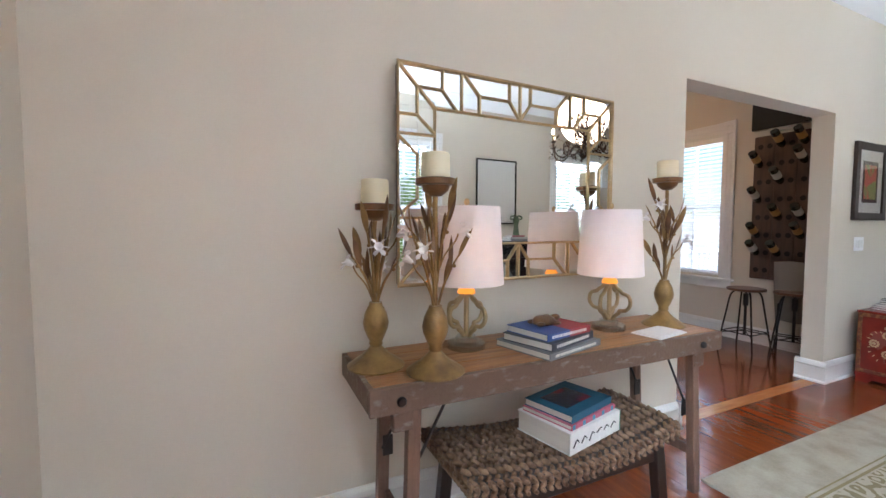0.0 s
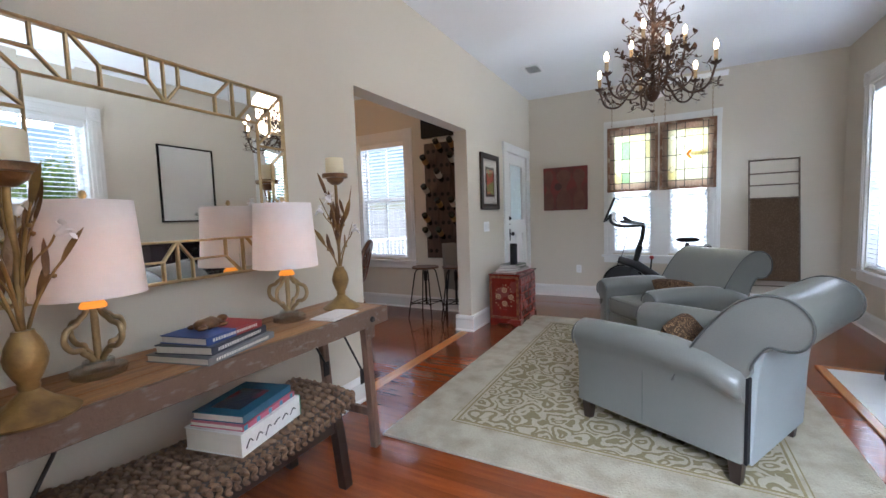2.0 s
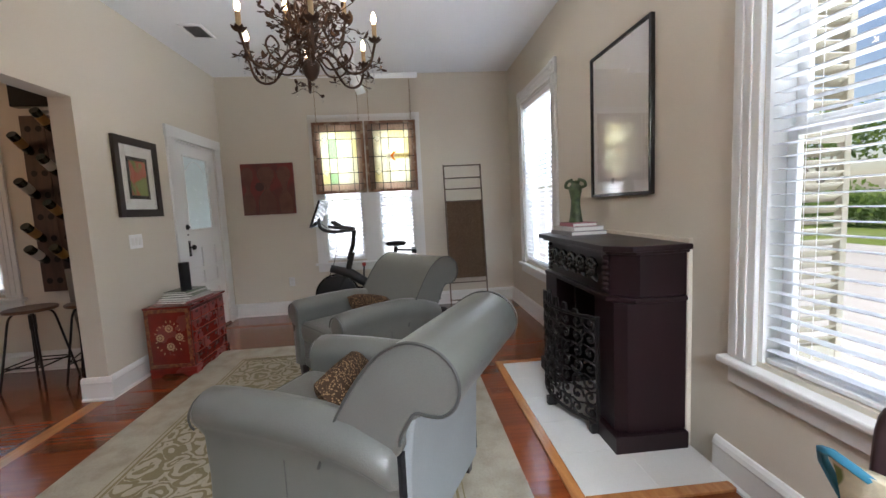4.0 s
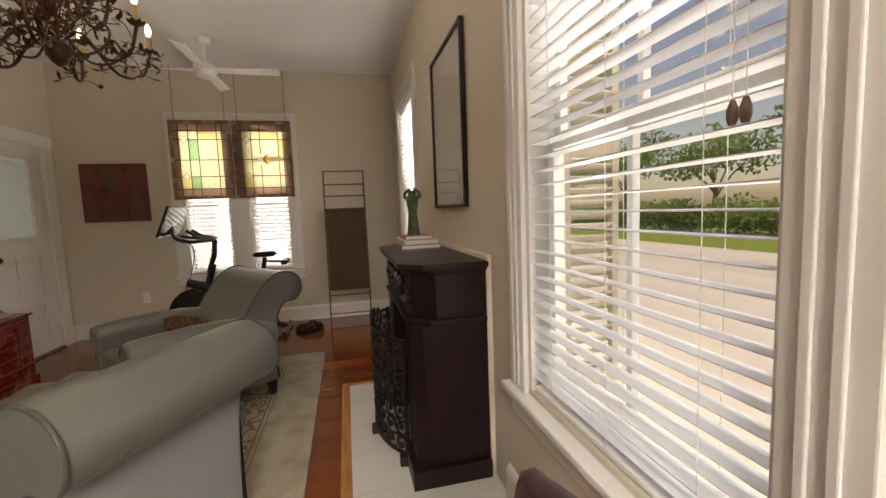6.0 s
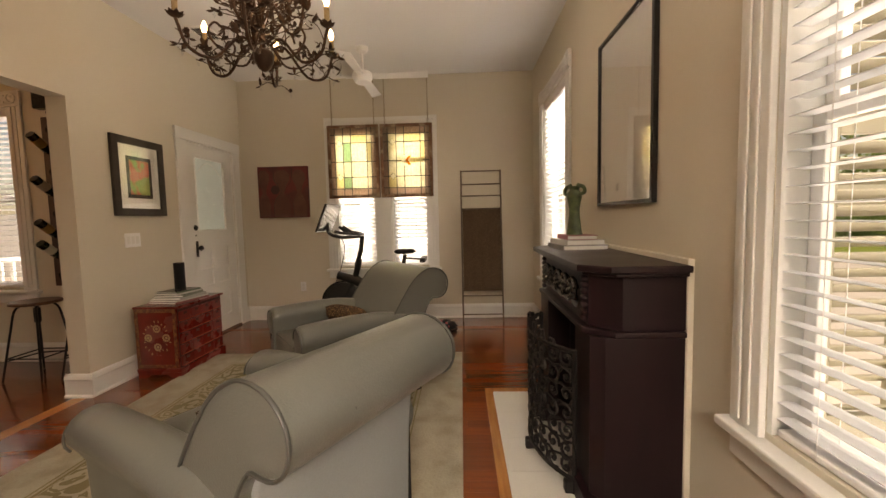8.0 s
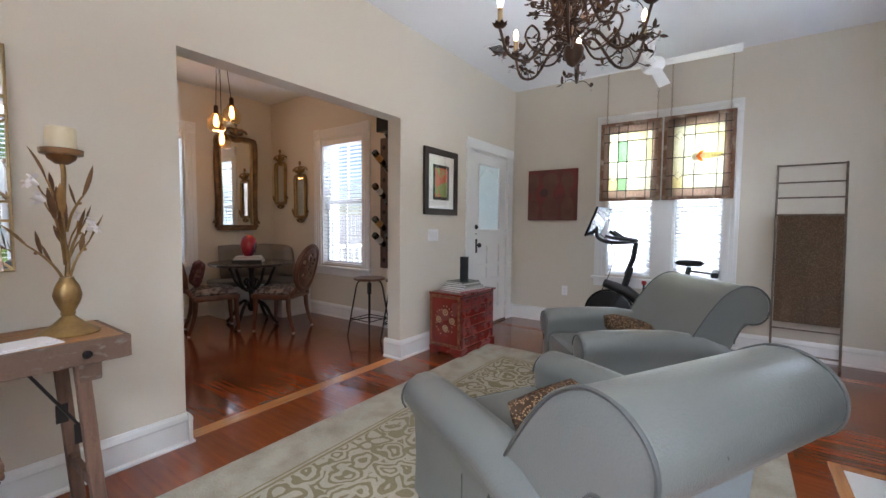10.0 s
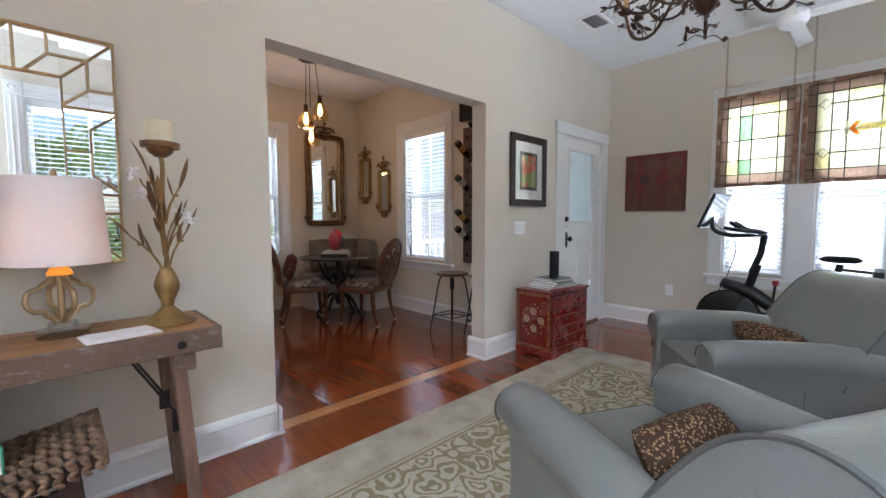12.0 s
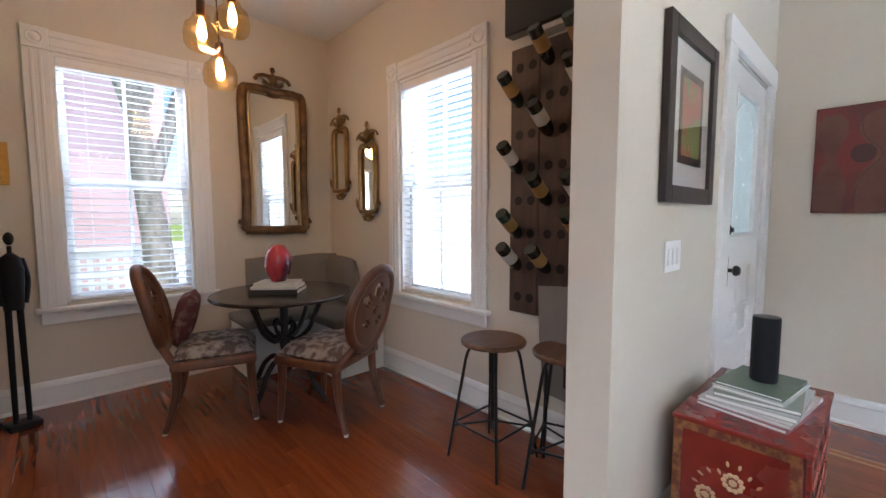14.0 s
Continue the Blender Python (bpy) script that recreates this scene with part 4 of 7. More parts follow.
ICO_V, ICO_F = [v.co.copy() for v in _ico.verts], [[v.index for v in f.verts] for f in _ico.faces]
_ico.free()


def strand(bm, m):
    """One plump loop of seagrass."""
    vs = [bm.verts.new(m @ v) for v in ICO_V]
    for f in ICO_F:
        bm.faces.new([vs[k] for k in f])


rows_y, n_x = 8, 30
bm = bmesh.new()
_wv = random.Random(6)
for r in range(rows_y):
    yc = BY0 + (BY1 - BY0) * (r + 0.5) / rows_y
    side = abs(r - (rows_y - 1) / 2) / ((rows_y - 1) / 2)
    for k in range(n_x):
        xc = BX0 + (BX1 - BX0) * (k + 0.5) / n_x
        for s in (-1, 1):
            mt = Matrix.Translation((xc + 0.005 * s, yc + s * 0.013, dip(xc) - 0.016 * side ** 6 + _wv.uniform(-0.002, 0.002))) @ pose(0, 0, 0, 0, 22, s * 40 + _wv.uniform(-6, 6)) @ Matrix.Diagonal((0.023, 0.0095, 0.0145, 1))
            strand(bm, mt)
for y in (BY0, BY1):
    for k in range(n_x):
        xc = BX0 + (BX1 - BX0) * (k + 0.5) / n_x
        for q in range(3):
            strand(bm, Matrix.Translation((xc, y, dip(xc) - 0.022 - 0.017 * q)) @ pose(0, 0, 0, 0, (38, -38, 38)[q], 0) @ Matrix.Diagonal((0.017, 0.009, 0.009, 1)))
for x, sx in ((BX0, -1), (BX1, 1)):
    for k in range(16):
        for q in range(3):
            strand(bm, Matrix.Translation((x, BY0 + (BY1 - BY0) * (k + 0.5) / 16, dip(x) - 0.018 - 0.017 * q)) @ pose(0, 0, 0, (38, -38, 38)[q], 0, 0) @ Matrix.Diagonal((0.009, 0.016, 0.009, 1)))
tagged(part("braid", bm, WICKER, bench, smooth=70), "braided brown seagrass strands", kind="stuff")
bm = bmesh.new()
prof = [(BX0 + (BX1 - BX0) * k / 12, 0) for k in range(13)]
rings = [[bm.verts.new((x, y, dip(x) + dz)) for y, dz in ((BY0 + 0.012, -0.01), (BY1 - 0.012, -0.01), (BY1 - 0.012, -0.06), (BY0 + 0.012, -0.06))] for x, _ in prof]
for a, b in zip(rings, rings[1:]):
    for i in range(4):
        bm.faces.new((a[i], a[(i + 1) % 4], b[(i + 1) % 4], b[i]))
bm.faces.new(rings[0]), bm.faces.new(rings[-1])
# core coloured dark to paint the shade in the gaps between strands
part("weave_shade_core", bm, EBONY, bench, smooth=40)
for y in (BY0 + 0.03, BY1 - 0.06):
    part("rail", boxes(((BX0 + 0.06, y, 0.285), (BX1 - 0.06, y + 0.028, 0.335)), bev=0.004), EBONY, bench)
for x, sx in ((BX0 + 0.07, -0.03), (BX1 - 0.12, 0.03)):
    for y, sy in ((BY0 + 0.02, -0.015), (BY1 - 0.07, 0.015)):
        bm = bmesh.new()
        for v in box(bm, (x, y, 0), (x + 0.05, y + 0.045, 0.37), 0.004):
            if v.co.z < 0.1:
                v.co.x, v.co.y = v.co.x + sx, v.co.y + sy
        part("leg", bm, EBONY, bench)
z = 0.415
bk = book(1.60, 1.655, z, 0.34, 0.26, 0.085, 12, (0.72, 0.72, 0.70), "thick white boxed book with black brush strokes")
rg = random.Random(4)
for k in range(6):
    x = -0.15 + 0.05 * k
    part("brush_stroke", tube(smooth_path([(x, -0.1302, 0.02 + 0.02 * rg.random()), (x + 0.02, -0.1302, 0.05), (x + 0.035, -0.1302, 0.035 + 0.02 * rg.random())], 4), 0.003, n=4), INKBLACK, bk)
part("green_end", boxes(((0.166, -0.1305, 0.0), (0.1712, 0.1305, 0.086))), material("green_card", (0.02, 0.20, 0.12), 0.5), bk)
z += 0.0865
bk = book(1.60, 1.655, z, 0.31, 0.235, 0.02, 14, (0.45, 0.10, 0.16), "pink and blue patterned book in a stack")
rg = random.Random(8)
for k in range(9):
    part("spine_patch", boxes(((-0.15 + 0.034 * k, -0.1184, 0.001), (-0.132 + 0.034 * k, -0.1172, 0.019))), material("patch", (0.05, 0.3, 0.42), 0.5), bk) if k % 2 == 0 else None
z += 0.0205
bk = book(1.60, 1.66, z, 0.29, 0.225, 0.03, 15, (0.03, 0.12, 0.19), "teal glossy hardback book on the bench stack", rough=0.2)
part("cover_picture", boxes(((-0.10, -0.06, 0.03), (0.08, 0.07, 0.0306))), two_tone("cover_art", (0.02, 0.04, 0.07), (0.20, 0.03, 0.03), 0.25, 0, 12, (0.5, 0.7)), bk)

# ---- wall mirror of mirrored tiles in gold ribs ----
MX0, MX1, MZ0, MZ1 = 0.95, 2.155, 1.02, 1.915
mir = thing("wall_mirror", pose(1.5525, WN - 0.023, 0, 0, 0, 2.0) @ Matrix.Translation((-1.5525, 0, 0)), "large rectangular mirror with gold geometric mirrored-tile frame", "mirror")
part("backing", boxes(((MX0 + 0.004, -0.03, MZ0 + 0.004), (MX1 - 0.004, -0.002, MZ1 - 0.004))), BROWNGOLD, mir)
bx = 0.165
part("mirror_glass", boxes(((MX0 + bx, -0.036, MZ0 + bx), (MX1 - bx, -0.0301, MZ1 - bx))), MIRROR, mir)


def rib(pts, r=0.0055, closed=False):
    part("rib", tube([(x, -0.04, z) for x, z in pts], r, n=6, closed=closed), GOLDLEAF, mir)


rib([(MX0, MZ0), (MX1, MZ0), (MX1, MZ1), (MX0, MZ1)], 0.009, True)
rib([(MX0 + bx, MZ0 + bx), (MX1 - bx, MZ0 + bx), (MX1 - bx, MZ1 - bx), (MX0 + bx, MZ1 - bx)], 0.0065, True)
for sx, x0 in ((1, MX0), (-1, MX1)):
    for sz, z0 in ((1, MZ0), (-1, MZ1)):
        rib([(x0, z0), (x0 + sx * bx, z0 + sz * bx)])
        rib([(x0 + sx * 0.085, z0 + sz * 0.085), (x0 + sx * 0.20, z0 + sz * 0.085), (x0 + sx * 0.27, z0 + sz * bx)])
        rib([(x0 + sx * 0.085, z0 + sz * 0.085), (x0 + sx * 0.085, z0 + sz * 0.20), (x0 + sx * bx, z0 + sz * 0.27)])
        rib([(x0 + sx * 0.20, z0), (x0 + sx * 0.20, z0 + sz * 0.085)])
        rib([(x0, z0 + sz * 0.20), (x0 + sx * 0.085, z0 + sz * 0.20)])
for z0, sz in ((MZ0, 1), (MZ1, -1)):
    mid = (MX0 + MX1) / 2
    for s in (-1, 1):
        rib([(mid + s * 0.31, z0), (mid + s * 0.31, z0 + sz * bx)])
        rib([(mid + s * 0.30, z0), (mid + s * 0.22, z0 + sz * 0.085), (mid + s * 0.06, z0 + sz * 0.085), (mid, z0 + sz * bx)])
        rib([(mid + s * 0.06, z0), (mid + s * 0.06, z0 + sz * 0.085)])
        rib([(mid + s * 0.22, z0 + sz * 0.085), (mid + s * 0.22, z0 + sz * bx)])
    rib([(mid, z0), (mid, z0 + sz * bx)])
for x0, sx in ((MX0, 1), (MX1, -1)):
    mid = (MZ0 + MZ1) / 2
    for s in (-1, 1):
        rib([(x0, mid + s * 0.17), (x0 + sx * bx, mid + s * 0.17)])
        rib([(x0, mid + s * 0.16), (x0 + sx * 0.085, mid + s * 0.09), (x0 + sx * 0.085, mid), (x0 + sx * bx, mid)])
rg = random.Random(2)
def tile(x0, x1, z0, z1):
    part("mirror_tile", boxes(((x0 + 0.0002, -0.0005, z0 + 0.0002), (x1 - 0.0002, 0.0035, z1 - 0.0002))), MIRROR, mir).matrix_basis = pose(0, -0.0335, 0) @ Matrix.Translation(((x0 + x1) / 2, 0, (z0 + z1) / 2)) @ pose(0, 0, 0, rg.uniform(-0.5, 0.5), 0, rg.uniform(-0.5, 0.5)) @ Matrix.Translation((-(x0 + x1) / 2, 0, -(z0 + z1) / 2))
xs = [MX0, MX0 + 0.085, MX0 + bx, MX0 + 0.31, (MX0 + MX1) / 2, MX1 - 0.31, MX1 - bx, MX1 - 0.085, MX1]
for a, b in zip(xs, xs[1:]):
    for z0, z1 in ((MZ0, MZ0 + 0.085), (MZ0 + 0.085, MZ0 + bx), (MZ1 - bx, MZ1 - 0.085), (MZ1 - 0.085, MZ1)):
        tile(a, b, z0, z1)
zs = [MZ0 + bx, MZ0 + 0.28, (MZ0 + MZ1) / 2, MZ1 - 0.28, MZ1 - bx]
for a, b in zip(zs, zs[1:]):
    for x0, x1 in ((MX0, MX0 + 0.085), (MX0 + 0.085, MX0 + bx), (MX1 - bx, MX1 - 0.085), (MX1 - 0.085, MX1)):
        tile(x0, x1, a, b)


# ---- fireplace on the south wall ----
fp = thing("fireplace_mantel", pose(0, WS, 0), "dark mahogany mantelpiece with carved frieze and black firebox", "fireplace")
FX0, FX1, FD = 3.36, 4.46, 0.375
CUT = 0.10


def canted(x0, x1, front, z0, z1, bev=0.005):
    """A slab against the wall whose two front corners are cut off."""
    return extrude_profile([(x0, 0.027), (x1, 0.027), (x1, front - CUT), (x1 - CUT, front), (x0 + CUT, front), (x0, front - CUT)], z0, z1, "z", bev=bev)


for side, x0, x1 in ((1, FX0, FX0 + 0.26), (-1, FX1, FX1 - 0.26)):
    part("pilaster", extrude_profile([(x0, 0.027), (x1, 0.027), (x1, FD), (x0 + side * 0.045, FD), (x0, FD - 0.045)], 0.10, 0.765, "z", bev=0.005), MAHOGANY, fp)
    a, b = x0 - side * 0.028, x1 + side * 0.012
    part("plinth", extrude_profile([(a, 0.027), (b, 0.027), (b, FD + 0.03), (a, FD + 0.03)], 0.0, 0.10, "z", bev=0.006), MAHOGANY, fp)
part("frieze", canted(FX0, FX1, FD - 0.01, 0.79, 1.005), MAHOGANY, fp)
part("frieze_ledge", canted(FX0 - 0.012, FX1 + 0.012, FD + 0.02, 0.765, 0.79), MAHOGANY, fp)
part("mantel_shelf", canted(FX0 - 0.045, FX1 + 0.05, FD + 0.05, 1.022, 1.05), MAHOGANY, fp)
part("shelf_moulding", canted(FX0 - 0.022, FX1 + 0.03, FD + 0.022, 1.005, 1.022, 0.004), MAHOGANY, fp)
for lo, hi in (((FX0 - 0.008, 0.001, 0.0), (FX0 + 0.25, 0.0265, 1.07)), ((FX1 - 0.25, 0.001, 0.0), (FX1 + 0.008, 0.0265, 1.07)), ((FX0 + 0.2501, 0.001, 0.766), (FX1 - 0.2501, 0.0265, 1.07))):
    part("backing_board", boxes((lo, hi), bev=0.004), WALL, fp, "wall-coloured board behind the mantel")
for x in (FX0 + 0.10, FX1 - 0.18):
    for k in range(7):
        bm = bmesh.new()
        bmesh.ops.create_icosphere(bm, subdivisions=2, radius=0.021, matrix=Matrix.Translation((x + 0.04, FD - 0.004, 0.815 + 0.028 * k)) @ Matrix.Diagonal((1.5 - 0.08 * abs(k - 3), 0.8, 0.75, 1)))
        part("carved_bead", bm, MAHOGANY, fp, smooth=60)
bm = bmesh.new()
rg = random.Random(12)
for c in range(5):
    cx, cz = (FX0 + FX1) / 2 - 0.27 + 0.135 * c, 0.90
    for s in (-1, 1):
        pts = [(cx + s * (0.012 + 0.052 * (1 - q / 12)) * math.cos(q * 0.62 + 0.4), FD + 0.008, cz + (0.014 + 0.055 * (1 - q / 12)) * math.sin(q * 0.62 + 0.4)) for q in range(12)]
        tube(pts, [0.013 - 0.0006 * q for q in range(12)], bm, 7)
    for q in range(5):
        a = q * 2 * math.pi / 5 + c
        bmesh.ops.create_icosphere(bm, subdivisions=2, radius=0.019, matrix=Matrix.Translation((cx + 0.026 * math.cos(a), FD + 0.012, cz + 0.026 * math.sin(a))))
    leaf(bm, (cx, FD + 0.006, cz), (1, 0.1, 0.6), 0.09, 0.035, -0.2)
    leaf(bm, (cx, FD + 0.006, cz), (-1, 0.1, -0.6), 0.09, 0.035, -0.2)
part("carving", bm, BLACKGLOSS, fp, "glossy dark carved scrollwork", 60)
bm = boxes(((FX0 + 0.26, -0.145, 0.0), (FX1 - 0.26, -0.13, 0.764)), ((FX0 + 0.262, -0.13, 0.0), (FX0 + 0.28, 0.25, 0.764)), ((FX1 - 0.28, -0.13, 0.0), (FX1 - 0.262, 0.25, 0.764)), ((FX0 + 0.28, -0.13, 0.74), (FX1 - 0.28, 0.25, 0.764)), ((FX0 + 0.28, -0.13, 0.0), (FX1 - 0.28, 0.25, 0.008)))
part("firebox", bm, SOOT, fp, "black sooty firebox")
hearth = thing("hearth", pose(0, WS, 0), "white tiled hearth with a golden wood border", "hearth")
HX0, HX1, HD = 3.02, 4.665, 0.735
for a, b, c, d in ((HX0, HX1, HD - 0.055, HD), (HX0, HX0 + 0.055, 0.002, HD - 0.055), (HX1 - 0.055, HX1, 0.002, HD - 0.055)):
    part("border", boxes(((a, c, 0.0), (b, d, 0.016)), bev=0.004), INLAY, hearth, "golden oak border strip")
part("hearth_bed", boxes(((HX0 + 0.055, 0.002, 0.0), (HX1 - 0.055, HD - 0.055, 0.008))), MATBOARD, hearth)
nx, ny = 5, 2
for i in range(nx):
    for j in range(ny):
        x0, x1 = HX0 + 0.057 + (HX1 - HX0 - 0.114) * i / nx, HX0 + 0.057 + (HX1 - HX0 - 0.114) * (i + 1) / nx
        y0, y1 = 0.003 + (HD - 0.06) * j / ny, 0.003 + (HD - 0.06) * (j + 1) / ny
        part("tile", boxes(((x0 + 0.0008, y0 + 0.0008, 0.008), (x1 - 0.0008, y1 - 0.0008, 0.0125))), TILE, hearth)

# cast iron fire screen, a pierced panel bowed towards the room
screen = thing("fire_screen", pose(3.90, WS + 0.44, 0.0125), "black cast iron fire screen of pierced scrollwork", "fire screen")


def bow(u, v):
    """Place on the screen: u from -1 to 1 across, v height."""
    a = u * 0.9
    return Vector((0.47 * math.sin(a), -0.25 + 0.34 * math.cos(a), v))


bm = bmesh.new()
for uu in (-1, 1):
    tube([bow(uu, 0.0 + 0.05 * k) for k in range(14)], 0.012, bm, 6)
for vv in (0.06, 0.64):
    tube([bow(-1 + k / 8, vv) for k in range(17)], 0.011, bm, 6)
part("screen_frame", bm, IRON, screen)
for r in range(7):
    bm = bmesh.new()
    for c in range(9):
        u0, v0 = -0.88 + 0.22 * c, 0.105 + 0.083 * r
        ph = rg.random() * 6
        s = 1 if (r + c) % 2 else -1
        pts = [bow(u0 + 0.115 * (1 - q / 11) * math.cos(s * q * 0.75 + ph), v0 + 0.046 * (1 - q / 11) * math.sin(s * q * 0.75 + ph)) for q in range(10)]
        tube(pts, 0.0075, bm, 5)
        bmesh.ops.create_icosphere(bm, subdivisions=1, radius=0.011, matrix=Matrix.Translation(bow(u0, v0)))
        tube([bow(u0 - 0.1, v0 + 0.04), bow(u0, v0 + 0.03), bow(u0 + 0.1, v0 + 0.045)], 0.006, bm, 5)
    part("pierced_band", bm, IRON, screen, smooth=60)
bm = bmesh.new()
for k in range(9):
    u = -0.85 + 0.2125 * k
    h = 0.66 + 0.05 * math.cos(u * 2.2)
    tube([bow(u - 0.06, 0.64), bow(u - 0.03, h), bow(u + 0.03, h), bow(u + 0.06, 0.64)], 0.008, bm, 5)
part("crest", bm, IRON, screen, smooth=60)
for u in (-0.95, 0.0, 0.95):
    p = bow(u, 0)
    part("foot", boxes(((p.x - 0.02, p.y - 0.03, 0), (p.x + 0.02, p.y + 0.03, 0.055)), bev=0.006), IRON, screen)

# books and the green figure on the mantel
z = 1.05
for w, d, h, rz, col in ((0.33, 0.25, 0.026, 3, (0.20, 0.19, 0.20)), (0.29, 0.22, 0.028, 6, (0.42, 0.40, 0.37)), (0.23, 0.17, 0.024, 1, (0.30, 0.08, 0.10))):
    book(4.24, WS + 0.20, z, w, d, h, 180 + rz, col, "hardback book in a mantel stack", page_mat=MATBOARD)
    z += h + 0.0005
GREENSTONE = two_tone("green_soapstone", (0.04, 0.065, 0.03), (0.085, 0.125, 0.055), 0.45, 0, 25, (0.4, 0.65), bump=0.2)
bm = lathe([(0, 0), (0.052, 0), (0.054, 0.006), (0.05, 0.012), (0.044, 0.05), (0.036, 0.11), (0.034, 0.15), (0.042, 0.19), (0.05, 0.22), (0.048, 0.245), (0.03, 0.262), (0.036, 0.275), (0.04, 0.285), (0, 0.286)], 18, m=Matrix.Diagonal((1, 0.75, 1, 1)))
for s in (-1, 1):
    tube(smooth_path([(s * 0.042, 0, 0.235), (s * 0.085, 0, 0.245), (s * 0.078, 0, 0.275), (s * 0.03, 0, 0.292)], 4), 0.011, bm, 7)
fig = tagged(part("statuette", bm, GREENSTONE, smooth=60), "green stone statuette of a standing shape on books", "statuette")
fig.matrix_basis = pose(4.25, WS + 0.21, z, 0, 0, 25)


def framed(name, m, w, h, fw, fd, frame_mat, label, category="picture", face=MATBOARD, front=None):
    """A framed picture, centred, hung on a wall; local y out of the wall."""
    t = thing(name, m, label, category)
    for lo, hi in (((-w / 2, 0.002, -h / 2), (-w / 2 + fw, fd, h / 2)), ((w / 2 - fw, 0.002, -h / 2), (w / 2, fd, h / 2)), ((-w / 2 + fw, 0.002, -h / 2), (w / 2 - fw, fd, -h / 2 + fw)), ((-w / 2 + fw, 0.002, h / 2 - fw), (w / 2 - fw, fd, h / 2))):
        part("frame_side", boxes((lo, hi), bev=0.003), frame_mat, t)
    part("mat_board", boxes(((-w / 2 + fw, 0.003, -h / 2 + fw), (w / 2 - fw, fd * 0.45, h / 2 - fw))), face, t)
    if front:
        part("glazing", boxes(((-w / 2 + fw, fd * 0.62, -h / 2 + fw), (w / 2 - fw, fd * 0.62 + 0.002, h / 2 - fw))), front, t).visible_shadow = False
    return t


PICGLASS = glass("picture_glass", rough=-0.018, gloss=0.9, low=0.09)
art = framed("framed_print", pose(4.03, WS, 1.775), 0.735, 0.96, 0.02, 0.03, BLACKGLOSS, "tall pale print in a thin black frame", front=PICGLASS)
part("small_mark", boxes(((0.06, 0.0136, -0.40), (0.10, 0.0142, -0.36))), material("grey_ink", (0.35, 0.35, 0.34), 0.7), art)
pic = framed("framed_abstract", pose(5.175, WN, 1.642, 0, 0, 180), 0.56, 0.645, 0.062, 0.028, EBONY, "abstract red and green picture in a wide black frame", front=PICGLASS)
part("art_ground", boxes(((-0.135, 0.0127, -0.175), (0.135, 0.0142, 0.17))), BLACKMAT, pic)
ORANGE = two_tone("orange_green_paint", (0.55, 0.10, 0.04), (0.22, 0.28, 0.06), 0.6, 0, 9, (0.48, 0.56), bump=0.1, detail=1)
part("art_patch", boxes(((-0.105, 0.0143, -0.145), (0.105, 0.0148, 0.14))), ORANGE, pic, "orange, red and green brushed field")
CANVASRED = two_tone("dark_red_canvas", (0.16, 0.022, 0.017), (0.10, 0.022, 0.016), 0.6, 0, 3.5, (0.46, 0.56), bump=0.25, detail=1.5)
red = thing("canvas_painting", m_east(WE) @ Matrix.Translation((1.485, 0, 1.605)), "unframed square dark red abstract canvas painting", "painting")
part("canvas", boxes(((-0.315, 0.002, -0.315), (0.315, 0.034, 0.315)), bev=0.003), CANVASRED, red)
BROWNPAINT = two_tone("brown_red_paint", (0.13, 0.05, 0.032), (0.10, 0.032, 0.022), 0.6, 0, 8, (0.4, 0.65))
for cx, wd in ((0.02, 0.11), (-0.2, 0.085), (0.24, 0.075)):
    half = [(0.9, -0.31), (1.0, -0.16), (0.75, -0.08), (0.28, -0.01), (0.5, 0.07), (0.95, 0.15), (0.9, 0.22), (0.45, 0.27)]
    part("painted_shape", extrude_profile([(cx + wd * a, b) for a, b in half] + [(cx - wd * a, b) for a, b in half[::-1]], 0.034, 0.0345, "y"), BROWNPAINT, red, "brown-red painted goblet form")
part("painted_ring", lathe([(0.055, 0), (0.055, 0.0006), (0, 0.0008)], 24, m=pose(0.10, 0.0341, 0.03, -90)), material("maroon_paint", (0.055, 0.018, 0.014), 0.6), red)
for s in (-1, 1):
    part("painted_line", tube(smooth_path([(s * 0.13, 0.0342, -0.30), (s * 0.11, 0.0342, -0.12), (s * 0.02, 0.0342, 0.02), (s * 0.10, 0.0342, 0.13), (s * 0.12, 0.0342, 0.29)], 4), 0.0028, n=4), material("maroon_line", (0.05, 0.02, 0.015), 0.6), red)
sw = thing("light_switch", pose(5.06, WN, 1.12, 0, 0, 180), "white triple rocker light switch plate", "switch")
part("plate", boxes(((-0.082, 0.001, -0.058), (0.082, 0.007, 0.058)), bev=0.003), WHITE, sw)
for k in (-1, 0, 1):
    part("rocker", boxes(((k * 0.046 - 0.016, 0.007, -0.032), (k * 0.046 + 0.016, 0.011, 0.032)), bev=0.002), TRIM, sw)
out = thing("wall_outlet", m_east(WE) @ Matrix.Translation((1.30, 0, 0.42)), "white wall outlet plate above the baseboard", "outlet")
part("plate", boxes(((-0.036, 0.001, -0.058), (0.036, 0.006, 0.058)), bev=0.003), WHITE, out)
for s in (-0.02, 0.02):
    part("socket", lathe([(0.015, 0), (0.015, 0.002), (0, 0.002)], 14, m=pose(0, 0.006, s, -90)), TRIM, out)

# red apothecary chest
CX0, CX1, CY0, CY1, CH = 4.925, 5.54, 1.585, 1.945, 0.585
chest = thing("apothecary_chest", pose(0, 0, 0), "red lacquered many-drawer chest with painted flowers", "chest")
part("carcass", boxes(((CX0, CY0 + 0.012, 0.075), (CX1, CY1, CH - 0.018)), bev=0.003), REDLACQ, chest)
part("top", boxes(((CX0 - 0.012, CY0 - 0.012, CH - 0.018), (CX1 + 0.012, CY1 + 0.005, CH)), bev=0.005), REDLACQ, chest)
